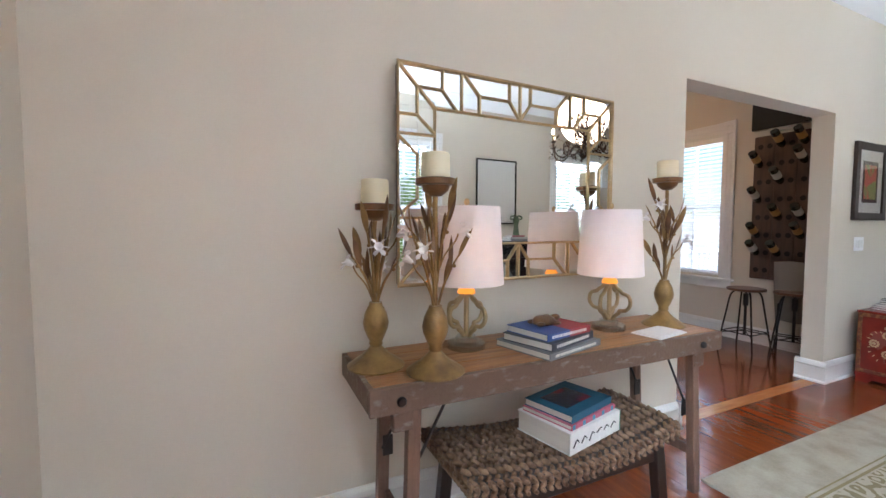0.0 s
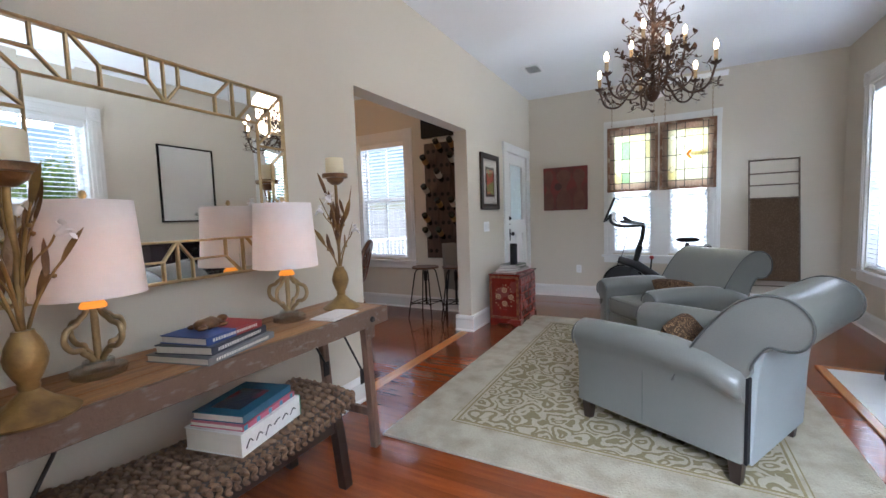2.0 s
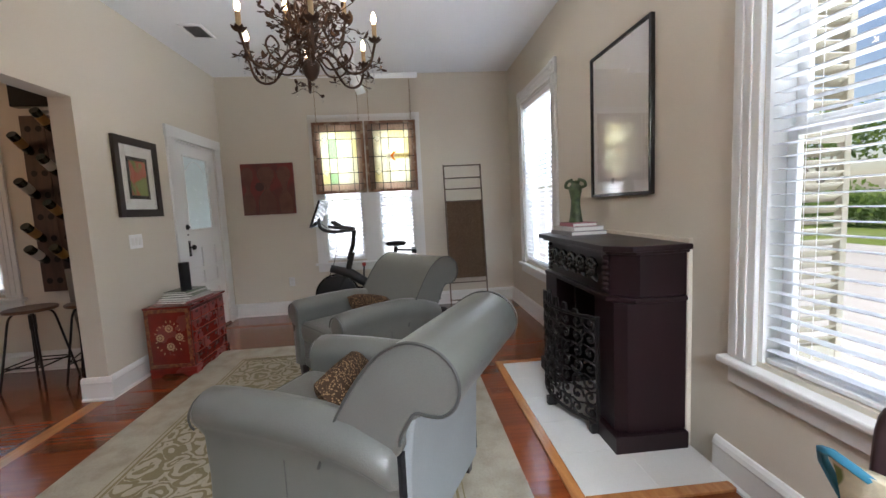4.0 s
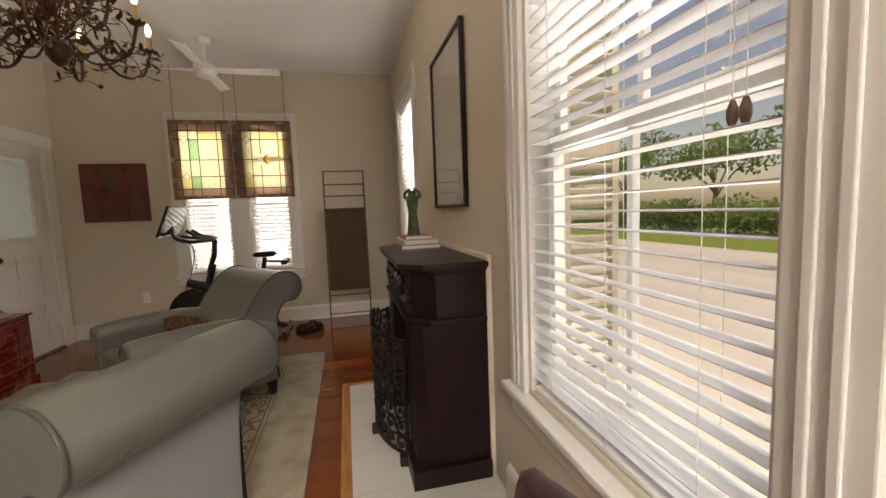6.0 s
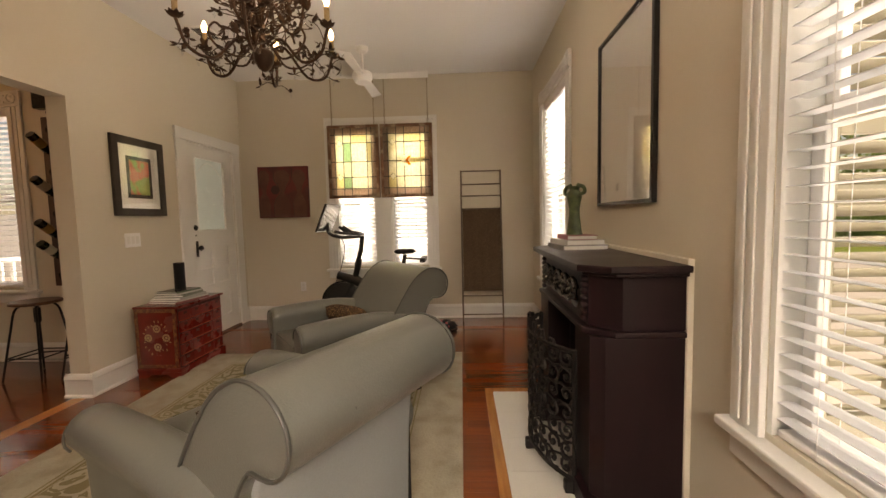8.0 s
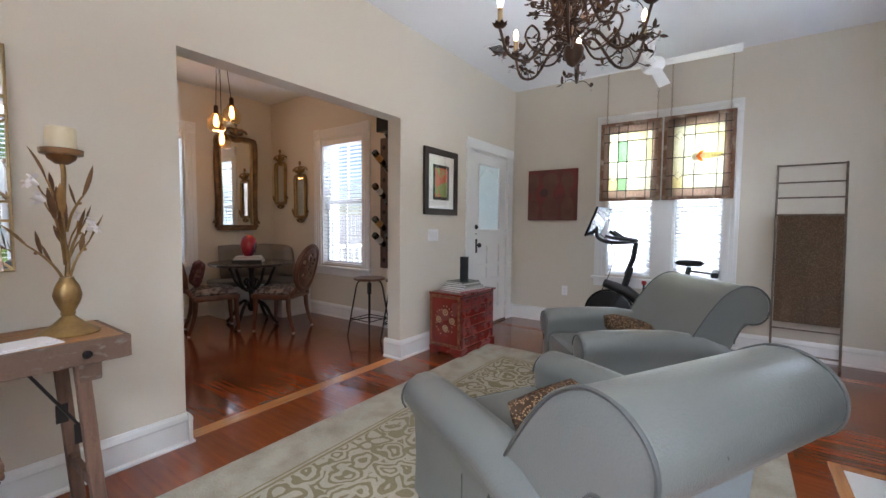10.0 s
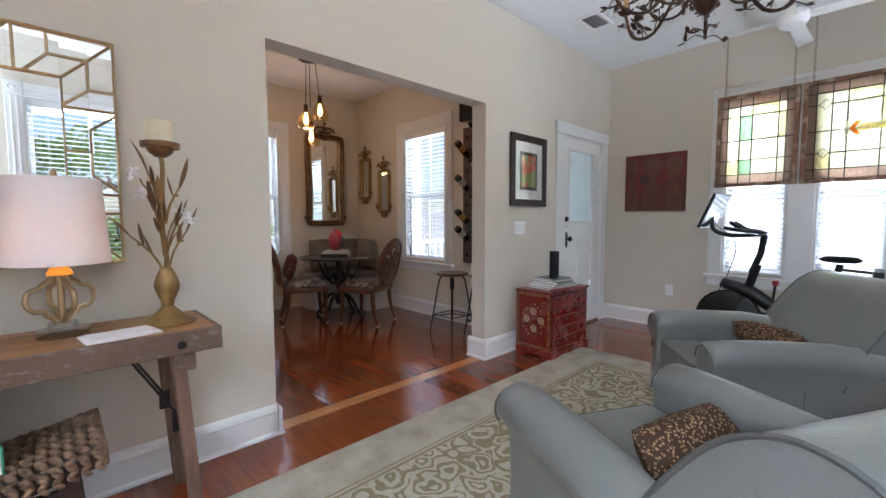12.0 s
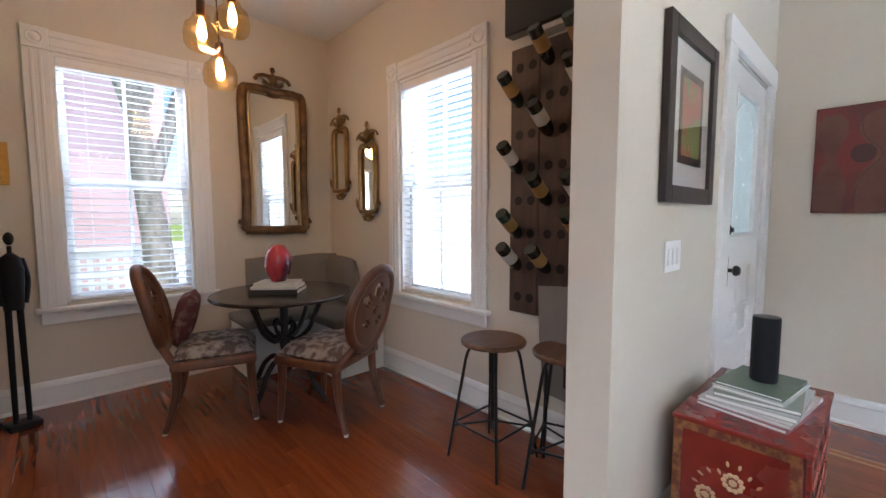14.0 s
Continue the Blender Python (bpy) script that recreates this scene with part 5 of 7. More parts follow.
bm = boxes(((CX0 - 0.01, CY0 - 0.008, 0.045), (CX1 + 0.01, CY1 + 0.003, 0.075)), bev=0.006)
part("base_moulding", bm, REDLACQ, chest)
prof = [(CX0 - 0.008, 0), (CX0 + 0.07, 0), (CX0 + 0.10, 0.025), (CX0 + 0.2, 0.03), ((CX0 + CX1) / 2, 0.02), (CX1 - 0.2, 0.03), (CX1 - 0.10, 0.025), (CX1 - 0.07, 0), (CX1 + 0.008, 0), (CX1 + 0.008, 0.046), (CX0 - 0.008, 0.046)]
part("bracket_foot", extrude_profile(prof, CY0 - 0.006, CY0 + 0.02, "y"), REDLACQ, chest)
part("bracket_foot", extrude_profile(prof, CY1 - 0.03, CY1 - 0.005, "y"), REDLACQ, chest)
prof = [(CY0 + 0.02, 0), (CY0 + 0.07, 0), (CY0 + 0.11, 0.028), (CY1 - 0.11, 0.028), (CY1 - 0.08, 0), (CY1 - 0.03, 0), (CY1 - 0.03, 0.046), (CY0 + 0.02, 0.046)]
for x in (CX0 - 0.007, CX1 - 0.017):
    part("bracket_foot", extrude_profile(prof, x, x + 0.024, "x"), REDLACQ, chest)
# shade of drawer joints and finger notches, put in as dark red
DRAWERSHADE = material("drawer_shadow", (0.05, 0.008, 0.007), 0.5)
# lighter red paints the highlight along the drawer lips
LIPHIGHLIGHT = material("red_lip_highlight", (0.42, 0.12, 0.085), 0.22, 0, 0.15, 12, 80, 0.04)
part("drawer_surround", boxes(((CX0 + 0.012, CY0 + 0.006, 0.082), (CX1 - 0.012, CY0 + 0.0118, CH - 0.026))), DRAWERSHADE, chest, "recessed joints between drawers with their shade painted dark")
for i in range(4):
    for j in range(5):
        x0 = CX0 + 0.018 + (CX1 - CX0 - 0.036) * i / 4
        x1 = x0 + (CX1 - CX0 - 0.036) / 4 - 0.01
        z0 = 0.09 + (CH - 0.125) * j / 5
        z1 = z0 + (CH - 0.125) / 5 - 0.012
        d = part("drawer", boxes(((x0, CY0 - 0.006, z0), (x1, CY0 + 0.013, z1)), bev=0.004), REDLACQ, chest)
        xm = (x0 + x1) / 2
        part("notch_shade", boxes(((xm - 0.02, CY0 - 0.0085, z1 - 0.03), (xm + 0.02, CY0 - 0.0058, z1 - 0.008)), bev=0.002), DRAWERSHADE, d)
        part("drawer_lip", boxes(((x0 + 0.004, CY0 - 0.012, z0), (x1 - 0.004, CY0 - 0.006, z0 + 0.009)), bev=0.003), LIPHIGHLIGHT, d)
w = 0.028
bm = boxes(((CX0 - 0.0025, CY0 + 0.014, 0.08), (CX0, CY0 + 0.014 + w, CH - 0.02)), ((CX0 - 0.0025, CY1 - w, 0.08), (CX0, CY1, CH - 0.02)), ((CX0 - 0.0025, CY0 + 0.014 + w, CH - 0.02 - w), (CX0, CY1 - w, CH - 0.02)), ((CX0 - 0.0025, CY0 + 0.014 + w, 0.08), (CX0, CY1 - w, 0.08 + w)))
part("gilt_border", bm, GILTBAND, chest, "painted gold vine border")
cy, cz = (CY0 + CY1) / 2, 0.33
for dy, dz in ((0, 0.075), (0, -0.075), (0.075, 0), (-0.075, 0)):
    bm = bmesh.new()
    for q in range(10):
        a = q * math.pi / 5
        bmesh.ops.create_icosphere(bm, subdivisions=1, radius=0.009, matrix=Matrix.Translation((CX0 - 0.001, cy + dy + 0.025 * math.cos(a), cz + dz + 0.025 * math.sin(a))) @ Matrix.Diagonal((0.15, 1, 1, 1)))
    bmesh.ops.create_icosphere(bm, subdivisions=1, radius=0.013, matrix=Matrix.Translation((CX0 - 0.001, cy + dy, cz + dz)) @ Matrix.Diagonal((0.15, 1, 1, 1)))
    part("painted_flower", bm, PAINTFLOWER, chest)
bm = bmesh.new()
rg = random.Random(21)
for q in range(22):
    a = q * 2 * math.pi / 22
    r = rg.uniform(0.085, 0.125)
    bmesh.ops.create_icosphere(bm, subdivisions=1, radius=0.008, matrix=Matrix.Translation((CX0 - 0.001, cy + r * math.cos(a), cz + 1.15 * r * math.sin(a))) @ pose(0, 0, 0, math.degrees(a)) @ Matrix.Diagonal((0.15, 1.4, 0.6, 1)))
part("painted_leaves", bm, PAINTFLOWER, chest)
z = CH
rg = random.Random(31)
for k, (w, d, h) in enumerate(((0.36, 0.27, 0.016), (0.35, 0.27, 0.014), (0.33, 0.26, 0.018), (0.30, 0.24, 0.016), (0.28, 0.21, 0.014), (0.26, 0.20, 0.012))):
    book(5.20, 1.75, z, w, d, h, rg.uniform(-10, 10), ((0.25, 0.10, 0.10), (0.5, 0.48, 0.46), (0.40, 0.40, 0.38), (0.22, 0.24, 0.2), (0.45, 0.45, 0.42), (0.12, 0.16, 0.12))[k], "glossy magazine in a stack on the red chest", page_mat=MATBOARD, rough=0.25)
    z += h + 0.0005
spk = thing("smart_speaker", pose(5.21, 1.745, z), "black cylindrical speaker on stacked magazines", "speaker")
part("body", lathe([(0, 0), (0.04, 0), (0.042, 0.003), (0.042, 0.225), (0.04, 0.232), (0, 0.232)], 28), BLACKMAT, spk, smooth=40)
part("top_ring", lathe([(0.036, 0.232), (0.04, 0.2335), (0.03, 0.2345), (0, 0.234)], 28), BLACKGLOSS, spk, smooth=40)

# ---- stained glass panels hung before the east window ----
LEAD = material("lead_came", (0.05, 0.048, 0.045), 0.5, 0.5)
OLDFRAME = two_tone("worn_sash_wood", (0.17, 0.085, 0.045), (0.42, 0.36, 0.28), 0.6, 0, 9, (0.5, 0.7), bump=0.3)
AMBER, YELLOW, ROSE, GREENG, ORANGEG, MILK = (stained("stained_" + n, c) for n, c in (("amber", (0.82, 0.74, 0.46)), ("yellow", (0.86, 0.82, 0.64)), ("rose", (0.60, 0.47, 0.38)), ("green", (0.45, 0.62, 0.40)), ("orange", (0.85, 0.30, 0.05)), ("milk", (0.9, 0.88, 0.78))))
CHAIN = material("brass_chain", (0.25, 0.17, 0.08), 0.4, 0.8)
SX = WE - 0.05


def stained_panel(y0, y1, z0, z1, crest):
    t = thing("stained_glass_panel", pose(0, 0, 0), "stained glass panel in an old wooden sash hung on chains", "stained glass", "hanging stained glass panels")
    f = 0.033
    for lo, hi in (((SX - 0.02, y0, z0), (SX + 0.02, y0 + f, z1)), ((SX - 0.02, y1 - f, z0), (SX + 0.02, y1, z1)), ((SX - 0.02, y0 + f, z0), (SX + 0.02, y1 - f, z0 + f)), ((SX - 0.02, y0 + f, z1 - f), (SX + 0.02, y1 - f, z1))):
        part("sash_bar", boxes((lo, hi), bev=0.004), OLDFRAME, t)
    a, b, c, d = y0 + f, y1 - f, z0 + f, z1 - f
    W, H = b - a, d - c
    us, vs = (0, 0.10, 0.20, 0.55, 0.72, 0.90, 1), (0, 0.10, 0.27, 0.5, 0.78, 0.90, 1)
    for i in range(6):
        for j in range(6):
            rim = i in (0, 5) or j in (0, 5)
            mat = ROSE if rim else (AMBER if (i * 7 + j * 3) % 5 == 1 else YELLOW)
            if (i, j) in ((3, 3), (3, 1)) and not crest:
                mat = GREENG
            p = part("glass_piece", boxes(((SX - 0.002, a + W * us[i] + 0.001, c + H * vs[j] + 0.001), (SX + 0.002, a + W * us[i + 1] - 0.001, c + H * vs[j + 1] - 0.001))), mat, t)
    for u in us[1:-1]:
        part("lead_line", boxes(((SX - 0.005, a + W * u - 0.0048, c), (SX + 0.005, a + W * u + 0.0048, d))), LEAD, t)
    for v in vs[1:-1]:
        part("lead_line", boxes(((SX - 0.0045, a, c + H * v - 0.0048), (SX + 0.0045, b, c + H * v + 0.0048))), LEAD, t)
    for u, v in ((0.80, 0.78), (0.80, 0.27)):
        part("diamond", extrude_profile([(a + W * u - 0.035, c + H * v), (a + W * u, c + H * v - 0.042), (a + W * u + 0.035, c + H * v), (a + W * u, c + H * v + 0.042)], SX - 0.007, SX + 0.003, "x"), MILK, t)
        part("diamond_lead", tube([(SX - 0.006, a + W * u - 0.036, c + H * v), (SX - 0.006, a + W * u, c + H * v - 0.043), (SX - 0.006, a + W * u + 0.036, c + H * v), (SX - 0.006, a + W * u, c + H * v + 0.043)], 0.003, n=5, closed=True), LEAD, t)
    if crest:
        cy, cz = a + W * 0.45, c + H * 0.5
        part("crest_white", extrude_profile([(cy + 0.09, cz), (cy + 0.06, cz + 0.06), (cy + 0.02, cz + 0.075), (cy, cz + 0.03), (cy, cz - 0.03), (cy + 0.02, cz - 0.075), (cy + 0.06, cz - 0.06)], SX - 0.008, SX - 0.003, "x"), MILK, t)
        part("crest_chevron", extrude_profile([(cy + 0.045, cz), (cy + 0.005, cz + 0.055), (cy - 0.03, cz + 0.055), (cy + 0.01, cz), (cy - 0.03, cz - 0.055), (cy + 0.005, cz - 0.055)], SX - 0.0085, SX - 0.0082, "x"), ORANGEG, t)
        part("crest_tail", extrude_profile([(cy + 0.005, cz), (cy - 0.03, cz + 0.035), (cy - 0.12, cz + 0.025), (cy - 0.17, cz + 0.04), (cy - 0.17, cz - 0.03), (cy - 0.12, cz - 0.02), (cy - 0.03, cz - 0.035)], SX - 0.0084, SX - 0.0081, "x"), AMBER, t)
    for y in (y0 + 0.05, y1 - 0.06):
        bm = bmesh.new()
        n = int((CEIL - z1) / 0.032)
        for k in range(n + 1):
            zc = z1 + 0.012 + k * (CEIL - z1 - 0.02) / n
            ring = [Vector((0.008 * math.cos(q * 1.047), 0.0, 0.019 * math.sin(q * 1.047))) for q in range(6)]
            if k % 2:
                ring = [Vector((0, v.x, v.z)) for v in ring]
            tube([Vector((SX, y, zc)) + v for v in ring], 0.0022, bm, 4, closed=True)
        part("chain", bm, CHAIN, t)
    return t


stained_panel(0.275, 0.90, 1.51, 2.385, False)
stained_panel(-0.375, 0.255, 1.51, 2.385, True)

# ---- metal ladder rack with a throw ----
AGEDMETAL = two_tone("aged_bronze_bar", (0.13, 0.095, 0.07), (0.22, 0.175, 0.135), 0.45, 0.5, 14, (0.4, 0.7), bump=0.15)
lad = thing("ladder_rack", pose(0, 0, 0), "thin metal blanket ladder leaning on the wall", "ladder")
LY0, LY1, LT = -0.71, -1.185, 1.81


def lean(z):
    return 6.60 + (WE - 0.02 - 6.60) * z / LT


for y in (LY0, LY1):
    part("rail", tube([(lean(0), y, 0.0), (lean(LT), y, LT)], 0.0095, n=8), AGEDMETAL, lad)
for z in (0.09, 0.31, 0.60, 0.90, 1.34, 1.50, 1.64, 1.80):
    part("rung", tube([(lean(z), LY0, z), (lean(z), LY1, z)], 0.008, n=8), AGEDMETAL, lad)
THROW = two_tone("brown_woven_throw", (0.25, 0.17, 0.112), (0.16, 0.105, 0.068), 0.9, 0, 85, (0.3, 0.45), bump=0.5, kind="f1", spec=0.1)
bm = bmesh.new()
cols = 14
path = [(-0.016, 0.37), (-0.016, 0.7), (-0.016, 1.0), (-0.014, 1.30), (0.0, 1.352), (0.014, 1.30), (0.016, 1.0), (0.016, 0.62)]
grid = [[bm.verts.new((lean(z) + o + 0.004 * math.sin(c * 1.9 + z * 3), LY0 - 0.012 + (LY1 - LY0 + 0.024) * c / cols, z)) for c in range(cols + 1)] for o, z in path]
for a, b in zip(grid, grid[1:]):
    for c in range(cols):
        bm.faces.new((a[c], a[c + 1], b[c + 1], b[c]))
bmesh.ops.solidify(bm, geom=bm.faces[:], thickness=0.006)
tagged(part("throw_blanket", bm, THROW, smooth=60), "brown woven throw blanket hung over a ladder rung", "blanket")


# ---- chandelier ----
ch = thing("chandelier", pose(3.84, 0.26, 0.0), "bronze vine chandelier with lit candle bulbs and crystal drops", "chandelier")
Z0 = 1.99
part("bottom_bowl", lathe([(0, 0), (0.012, 0.004), (0.03, 0.02), (0.045, 0.05), (0.05, 0.085), (0.04, 0.10), (0.02, 0.11), (0, 0.112)], 16, at=(0, 0, Z0)), RUSTIRON, ch, smooth=50)
part("stem", tube([(0, 0, Z0 + 0.1), (0, 0, Z0 + 0.62)], 0.011, n=8), RUSTIRON, ch)
part("top_loop", tube([(0.035 * math.cos(q), 0, Z0 + 0.66 + 0.045 * math.sin(q)) for q in [k * 0.628 for k in range(10)]], 0.006, n=6, closed=True), RUSTIRON, ch)
bm = bmesh.new()
n = 9
for k in range(n):
    zc = Z0 + 0.715 + 0.026 * k
    if zc > CEIL - 0.05:
        break
    ring = [Vector((0.009 * math.cos(q * 1.047), 0, 0.017 * math.sin(q * 1.047))) for q in range(6)]
    tube([Vector((0, 0, zc)) + (Vector((0, v.x, v.z)) if k % 2 else v) for v in ring], 0.0025, bm, 4, closed=True)
part("chain", bm, RUSTIRON, ch)
part("canopy", lathe([(0.012, CEIL - 0.04), (0.05, CEIL - 0.025), (0.062, CEIL - 0.001), (0, CEIL - 0.001)], 20), RUSTIRON, ch, smooth=50)
SLEEVE = material("cream_candle_sleeve", (0.34, 0.24, 0.13), 0.6, 0, 0.15, 20, 60, 0.1)
FLAME = glow("candle_bulb", (1.0, 0.72, 0.42), 14.0)
CRYSTAL = glass("crystal", (0.95, 0.96, 0.97), 0.02)
rg = random.Random(77)
arms = [(k * 2 * math.pi / 6 + 0.25, 0.37, 0.155) for k in range(6)] + [(k * 2 * math.pi / 3 + 0.8, 0.20, 0.34) for k in range(3)]
for a, r, h in arms:
    ca, sa = math.cos(a), math.sin(a)
    low = 0.02 if h < 0.3 else 0.20
    pts = smooth_path([(0.04 * ca, 0.04 * sa, Z0 + 0.12 + (h > 0.3) * 0.14), (0.3 * r * ca, 0.3 * r * sa, Z0 + low + 0.12), (0.6 * r * ca, 0.6 * r * sa, Z0 + low), (0.88 * r * ca, 0.88 * r * sa, Z0 + low + 0.02), (r * ca, r * sa, Z0 + h)], 4)
    arm = part("arm", tube(pts, 0.0075, n=6), RUSTIRON, ch, smooth=60)
    bm = bmesh.new()
    for q in range(8):
        b = q * math.pi / 4
        leaf(bm, (r * ca, r * sa, Z0 + h), (math.cos(b), math.sin(b), 0.35), 0.045, 0.026, 0.25, 3)
    part("drip_leaf", bm, RUSTIRON, arm, smooth=60)
    part("candle_sleeve", lathe([(0.0125, 0), (0.0125, 0.085), (0.008, 0.088), (0, 0.088)], 10, at=(r * ca, r * sa, Z0 + h + 0.004)), SLEEVE, arm)
    part("bulb", lathe([(0, 0), (0.008, 0.004), (0.014, 0.022), (0.013, 0.036), (0.006, 0.056), (0, 0.064)], 10, at=(r * ca, r * sa, Z0 + h + 0.092)), FLAME, arm, "glowing candle bulb", 60)
    # vine twigs with leaves and drops along the arm
    bm = bmesh.new()
    for q in range(13):
        p = Vector(pts[min(len(pts) - 1, 2 + q)])
        d = Vector((rg.uniform(-1, 1), rg.uniform(-1, 1), rg.uniform(-0.2, 1.0))).normalized()
        e = p + d * rg.uniform(0.05, 0.11)
        tube(smooth_path([p, (p + e) / 2 + Vector((0, 0, 0.02)), e], 3), 0.0024, bm, 4)
        for _ in range(3):
            leaf(bm, e, (rg.uniform(-1, 1), rg.uniform(-1, 1), rg.uniform(-0.5, 0.7)), rg.uniform(0.028, 0.05), rg.uniform(0.014, 0.024), 0.2, 3)
        drop = bmesh.new()
        bmesh.ops.create_icosphere(drop, subdivisions=1, radius=0.008, matrix=Matrix.Translation(e - Vector((0, 0, 0.018))) @ Matrix.Diagonal((0.8, 0.8, 1.5, 1)))
        part("crystal_drop", drop, CRYSTAL, arm)
    part("vine", bm, RUSTIRON, arm, smooth=60)
    curl = [(rr * ca, rr * sa, Z0 + low + dz) for rr, dz in ((0.05, 0.10), (0.30 * r, 0.03), (0.55 * r, 0.05), (0.66 * r, 0.11), (0.58 * r, 0.16), (0.48 * r, 0.13), (0.50 * r, 0.09))]
    part("scroll", tube(smooth_path(curl, 4), 0.0055, n=6), RUSTIRON, arm, smooth=60)
bm = bmesh.new()
for k in range(110):
    a, z = rg.random() * 6.28, Z0 + rg.uniform(0.15, 0.60)
    r = rg.uniform(0.05, 0.27) * (1.1 - (z - Z0 - 0.15))
    e = Vector((r * math.cos(a), r * math.sin(a), z + rg.uniform(0.0, 0.10)))
    tube(smooth_path([(0, 0, z - 0.05), (e.x * 0.5, e.y * 0.5, z), e], 3), 0.0026, bm, 4)
    for _ in range(2):
        leaf(bm, e, (rg.uniform(-1, 1), rg.uniform(-1, 1), rg.uniform(-0.4, 0.8)), rg.uniform(0.03, 0.06), rg.uniform(0.016, 0.028), 0.2, 3)
    bmesh.ops.create_icosphere(bm, subdivisions=1, radius=0.006, matrix=Matrix.Translation(e + Vector((0, 0, 0.02))))
part("centre_vine", bm, RUSTIRON, ch, smooth=60)
bulb_lamp((3.84, 0.26, Z0 + 0.42), 9, 0.25, (1.0, 0.78, 0.55))

# ---- ceiling fan ----
fan = thing("ceiling_fan", pose(6.0, 0.26, 0.0), "white four-blade ceiling fan at rest", "ceiling fan")
part("canopy", lathe([(0.02, CEIL - 0.06), (0.055, CEIL - 0.045), (0.065, CEIL - 0.001), (0, CEIL - 0.001)], 24), WHITE, fan, smooth=50)
part("downrod", tube([(0, 0, CEIL - 0.055), (0, 0, 2.72)], 0.014, n=10), WHITE, fan)
part("motor", lathe([(0.03, 2.735), (0.08, 2.725), (0.10, 2.70), (0.10, 2.66), (0.085, 2.64), (0.08, 2.625), (0.055, 2.61), (0, 2.605)], 32), WHITE, fan, smooth=40)
for k in range(4):
    bm = bmesh.new()
    box(bm, (0.10, -0.055, -0.004), (0.66, 0.06, 0.004), 0.003)
    for v in bm.verts:
        v.co.y *= 0.75 + 0.4 * (v.co.x - 0.1)
    bl = part("blade", bm, WHITE, fan)
    bl.matrix_basis = pose(0, 0, 2.68, 0, 0, 90 * k - 91) @ pose(0, 0, 0, -14)
    br = part("blade_iron", boxes(((0.07, -0.018, -0.012), (0.17, 0.018, -0.0045)), bev=0.003), WHITE, bl)


def vent(m, label):
    t = thing("ceiling_vent", m, label, "vent")
    part("frame", boxes(((-0.15, -0.10, -0.012), (0.15, -0.075, -0.0005)), ((-0.15, 0.075, -0.012), (0.15, 0.10, -0.0005)), ((-0.15, -0.075, -0.012), (-0.125, 0.075, -0.0005)), ((0.125, -0.075, -0.012), (0.15, 0.075, -0.0005))), WHITE, t)
    part("backing", boxes(((-0.125, -0.075, -0.003), (0.125, 0.075, -0.0008))), BLACKMAT, t)
    for k in range(6):
        s = part("slat", boxes(((-0.122, -0.010, -0.001), (0.122, 0.010, 0.001))), WHITE, t)
        s.matrix_basis = pose(0, -0.06 + 0.024 * k, -0.009, 38)
    return t


vent(pose(5.55, 1.58, CEIL, 0, 0, 0), "white slatted ceiling air vent")

# ---- exercise bike ----
bike = thing("exercise_bike", pose(6.40, 0.0, 0.0), "black stationary exercise bike with a tablet screen", "exercise bike")
BIKE = material("bike_black", (0.012, 0.012, 0.013), 0.35, 0.2, 0.15, 8, 90, 0.03)
part("flywheel", lathe([(0, -0.03), (0.21, -0.03), (0.235, -0.022), (0.235, 0.022), (0.21, 0.03), (0, 0.03)], 40, m=pose(0, 0.66, 0.30, 0, 90)), BIKE, bike, smooth=40)
part("flywheel_cover", lathe([(0.20, 0), (0.262, 0.0), (0.262, 0.012), (0.20, 0.012), (0.20, 0)], 40, m=pose(-0.006, 0.66, 0.29, 0, 90)), BLACKGLOSS, bike, smooth=40)
part("main_frame", tube([(0, 0.72, 0.62), (0, 0.5, 0.55), (0, 0.22, 0.36), (0, -0.14, 0.10)], [0.045, 0.06, 0.055, 0.04], n=10), BIKE, bike, smooth=50)
part("fork", tube([(0, 0.46, 0.80), (0, 0.52, 0.58), (0, 0.66, 0.30)], 0.035, n=10), BIKE, bike, smooth=50)
part("chain_guard", extrude_profile([(0.64, 0.20), (0.66, 0.40), (0.25, 0.36), (0.12, 0.30), (0.12, 0.22), (0.25, 0.18)], 0.04, 0.075, "x", bev=0.008), BLACKGLOSS, bike)
part("handle_post", tube([(0, 0.50, 0.72), (0, 0.44, 0.90), (0, 0.42, 1.06)], 0.027, n=10), BIKE, bike, smooth=50)
for s in (-1, 1):
    part("handlebar", tube(smooth_path([(0, 0.42, 1.07), (s * 0.10, 0.44, 1.08), (s * 0.19, 0.58, 1.10), (s * 0.17, 0.68, 1.12)], 4), 0.016, n=8), BIKE, bike, smooth=60)
    part("grip", tube([(s * 0.09, 0.56, 1.10), (s * 0.075, 0.66, 1.17)], 0.017, n=8), BIKE, bike, smooth=60)
    part("pedal", boxes(((s * 0.13 - 0.045, 0.30 + s * 0.14, 0.27), (s * 0.13 + 0.045, 0.38 + s * 0.14, 0.29)), bev=0.005), BIKE, bike)
    part("crank", tube([(s * 0.085, 0.34, 0.28), (s * 0.09, 0.34 + s * 0.14, 0.28)], 0.012, n=6), BIKE, bike)
part("seat_post", tube([(0, 0.12, 0.30), (0, -0.02, 0.62), (0, -0.06, 0.84)], 0.024, n=10), BIKE, bike, smooth=50)
bm = cushion(0.15, 0.26, 0.055, 0.5, 8)
for v in bm.verts:
    v.co.x *= 1.0 if v.co.y < 0 else max(0.35, 1 - 4 * v.co.y)
part("saddle", bm, BLACKMAT, bike, smooth=60).matrix_basis = pose(0, -0.06, 0.875)
part("weight_holder", boxes(((-0.15, -0.30, 0.76), (0.15, -0.24, 0.81)), bev=0.01), BIKE, bike)
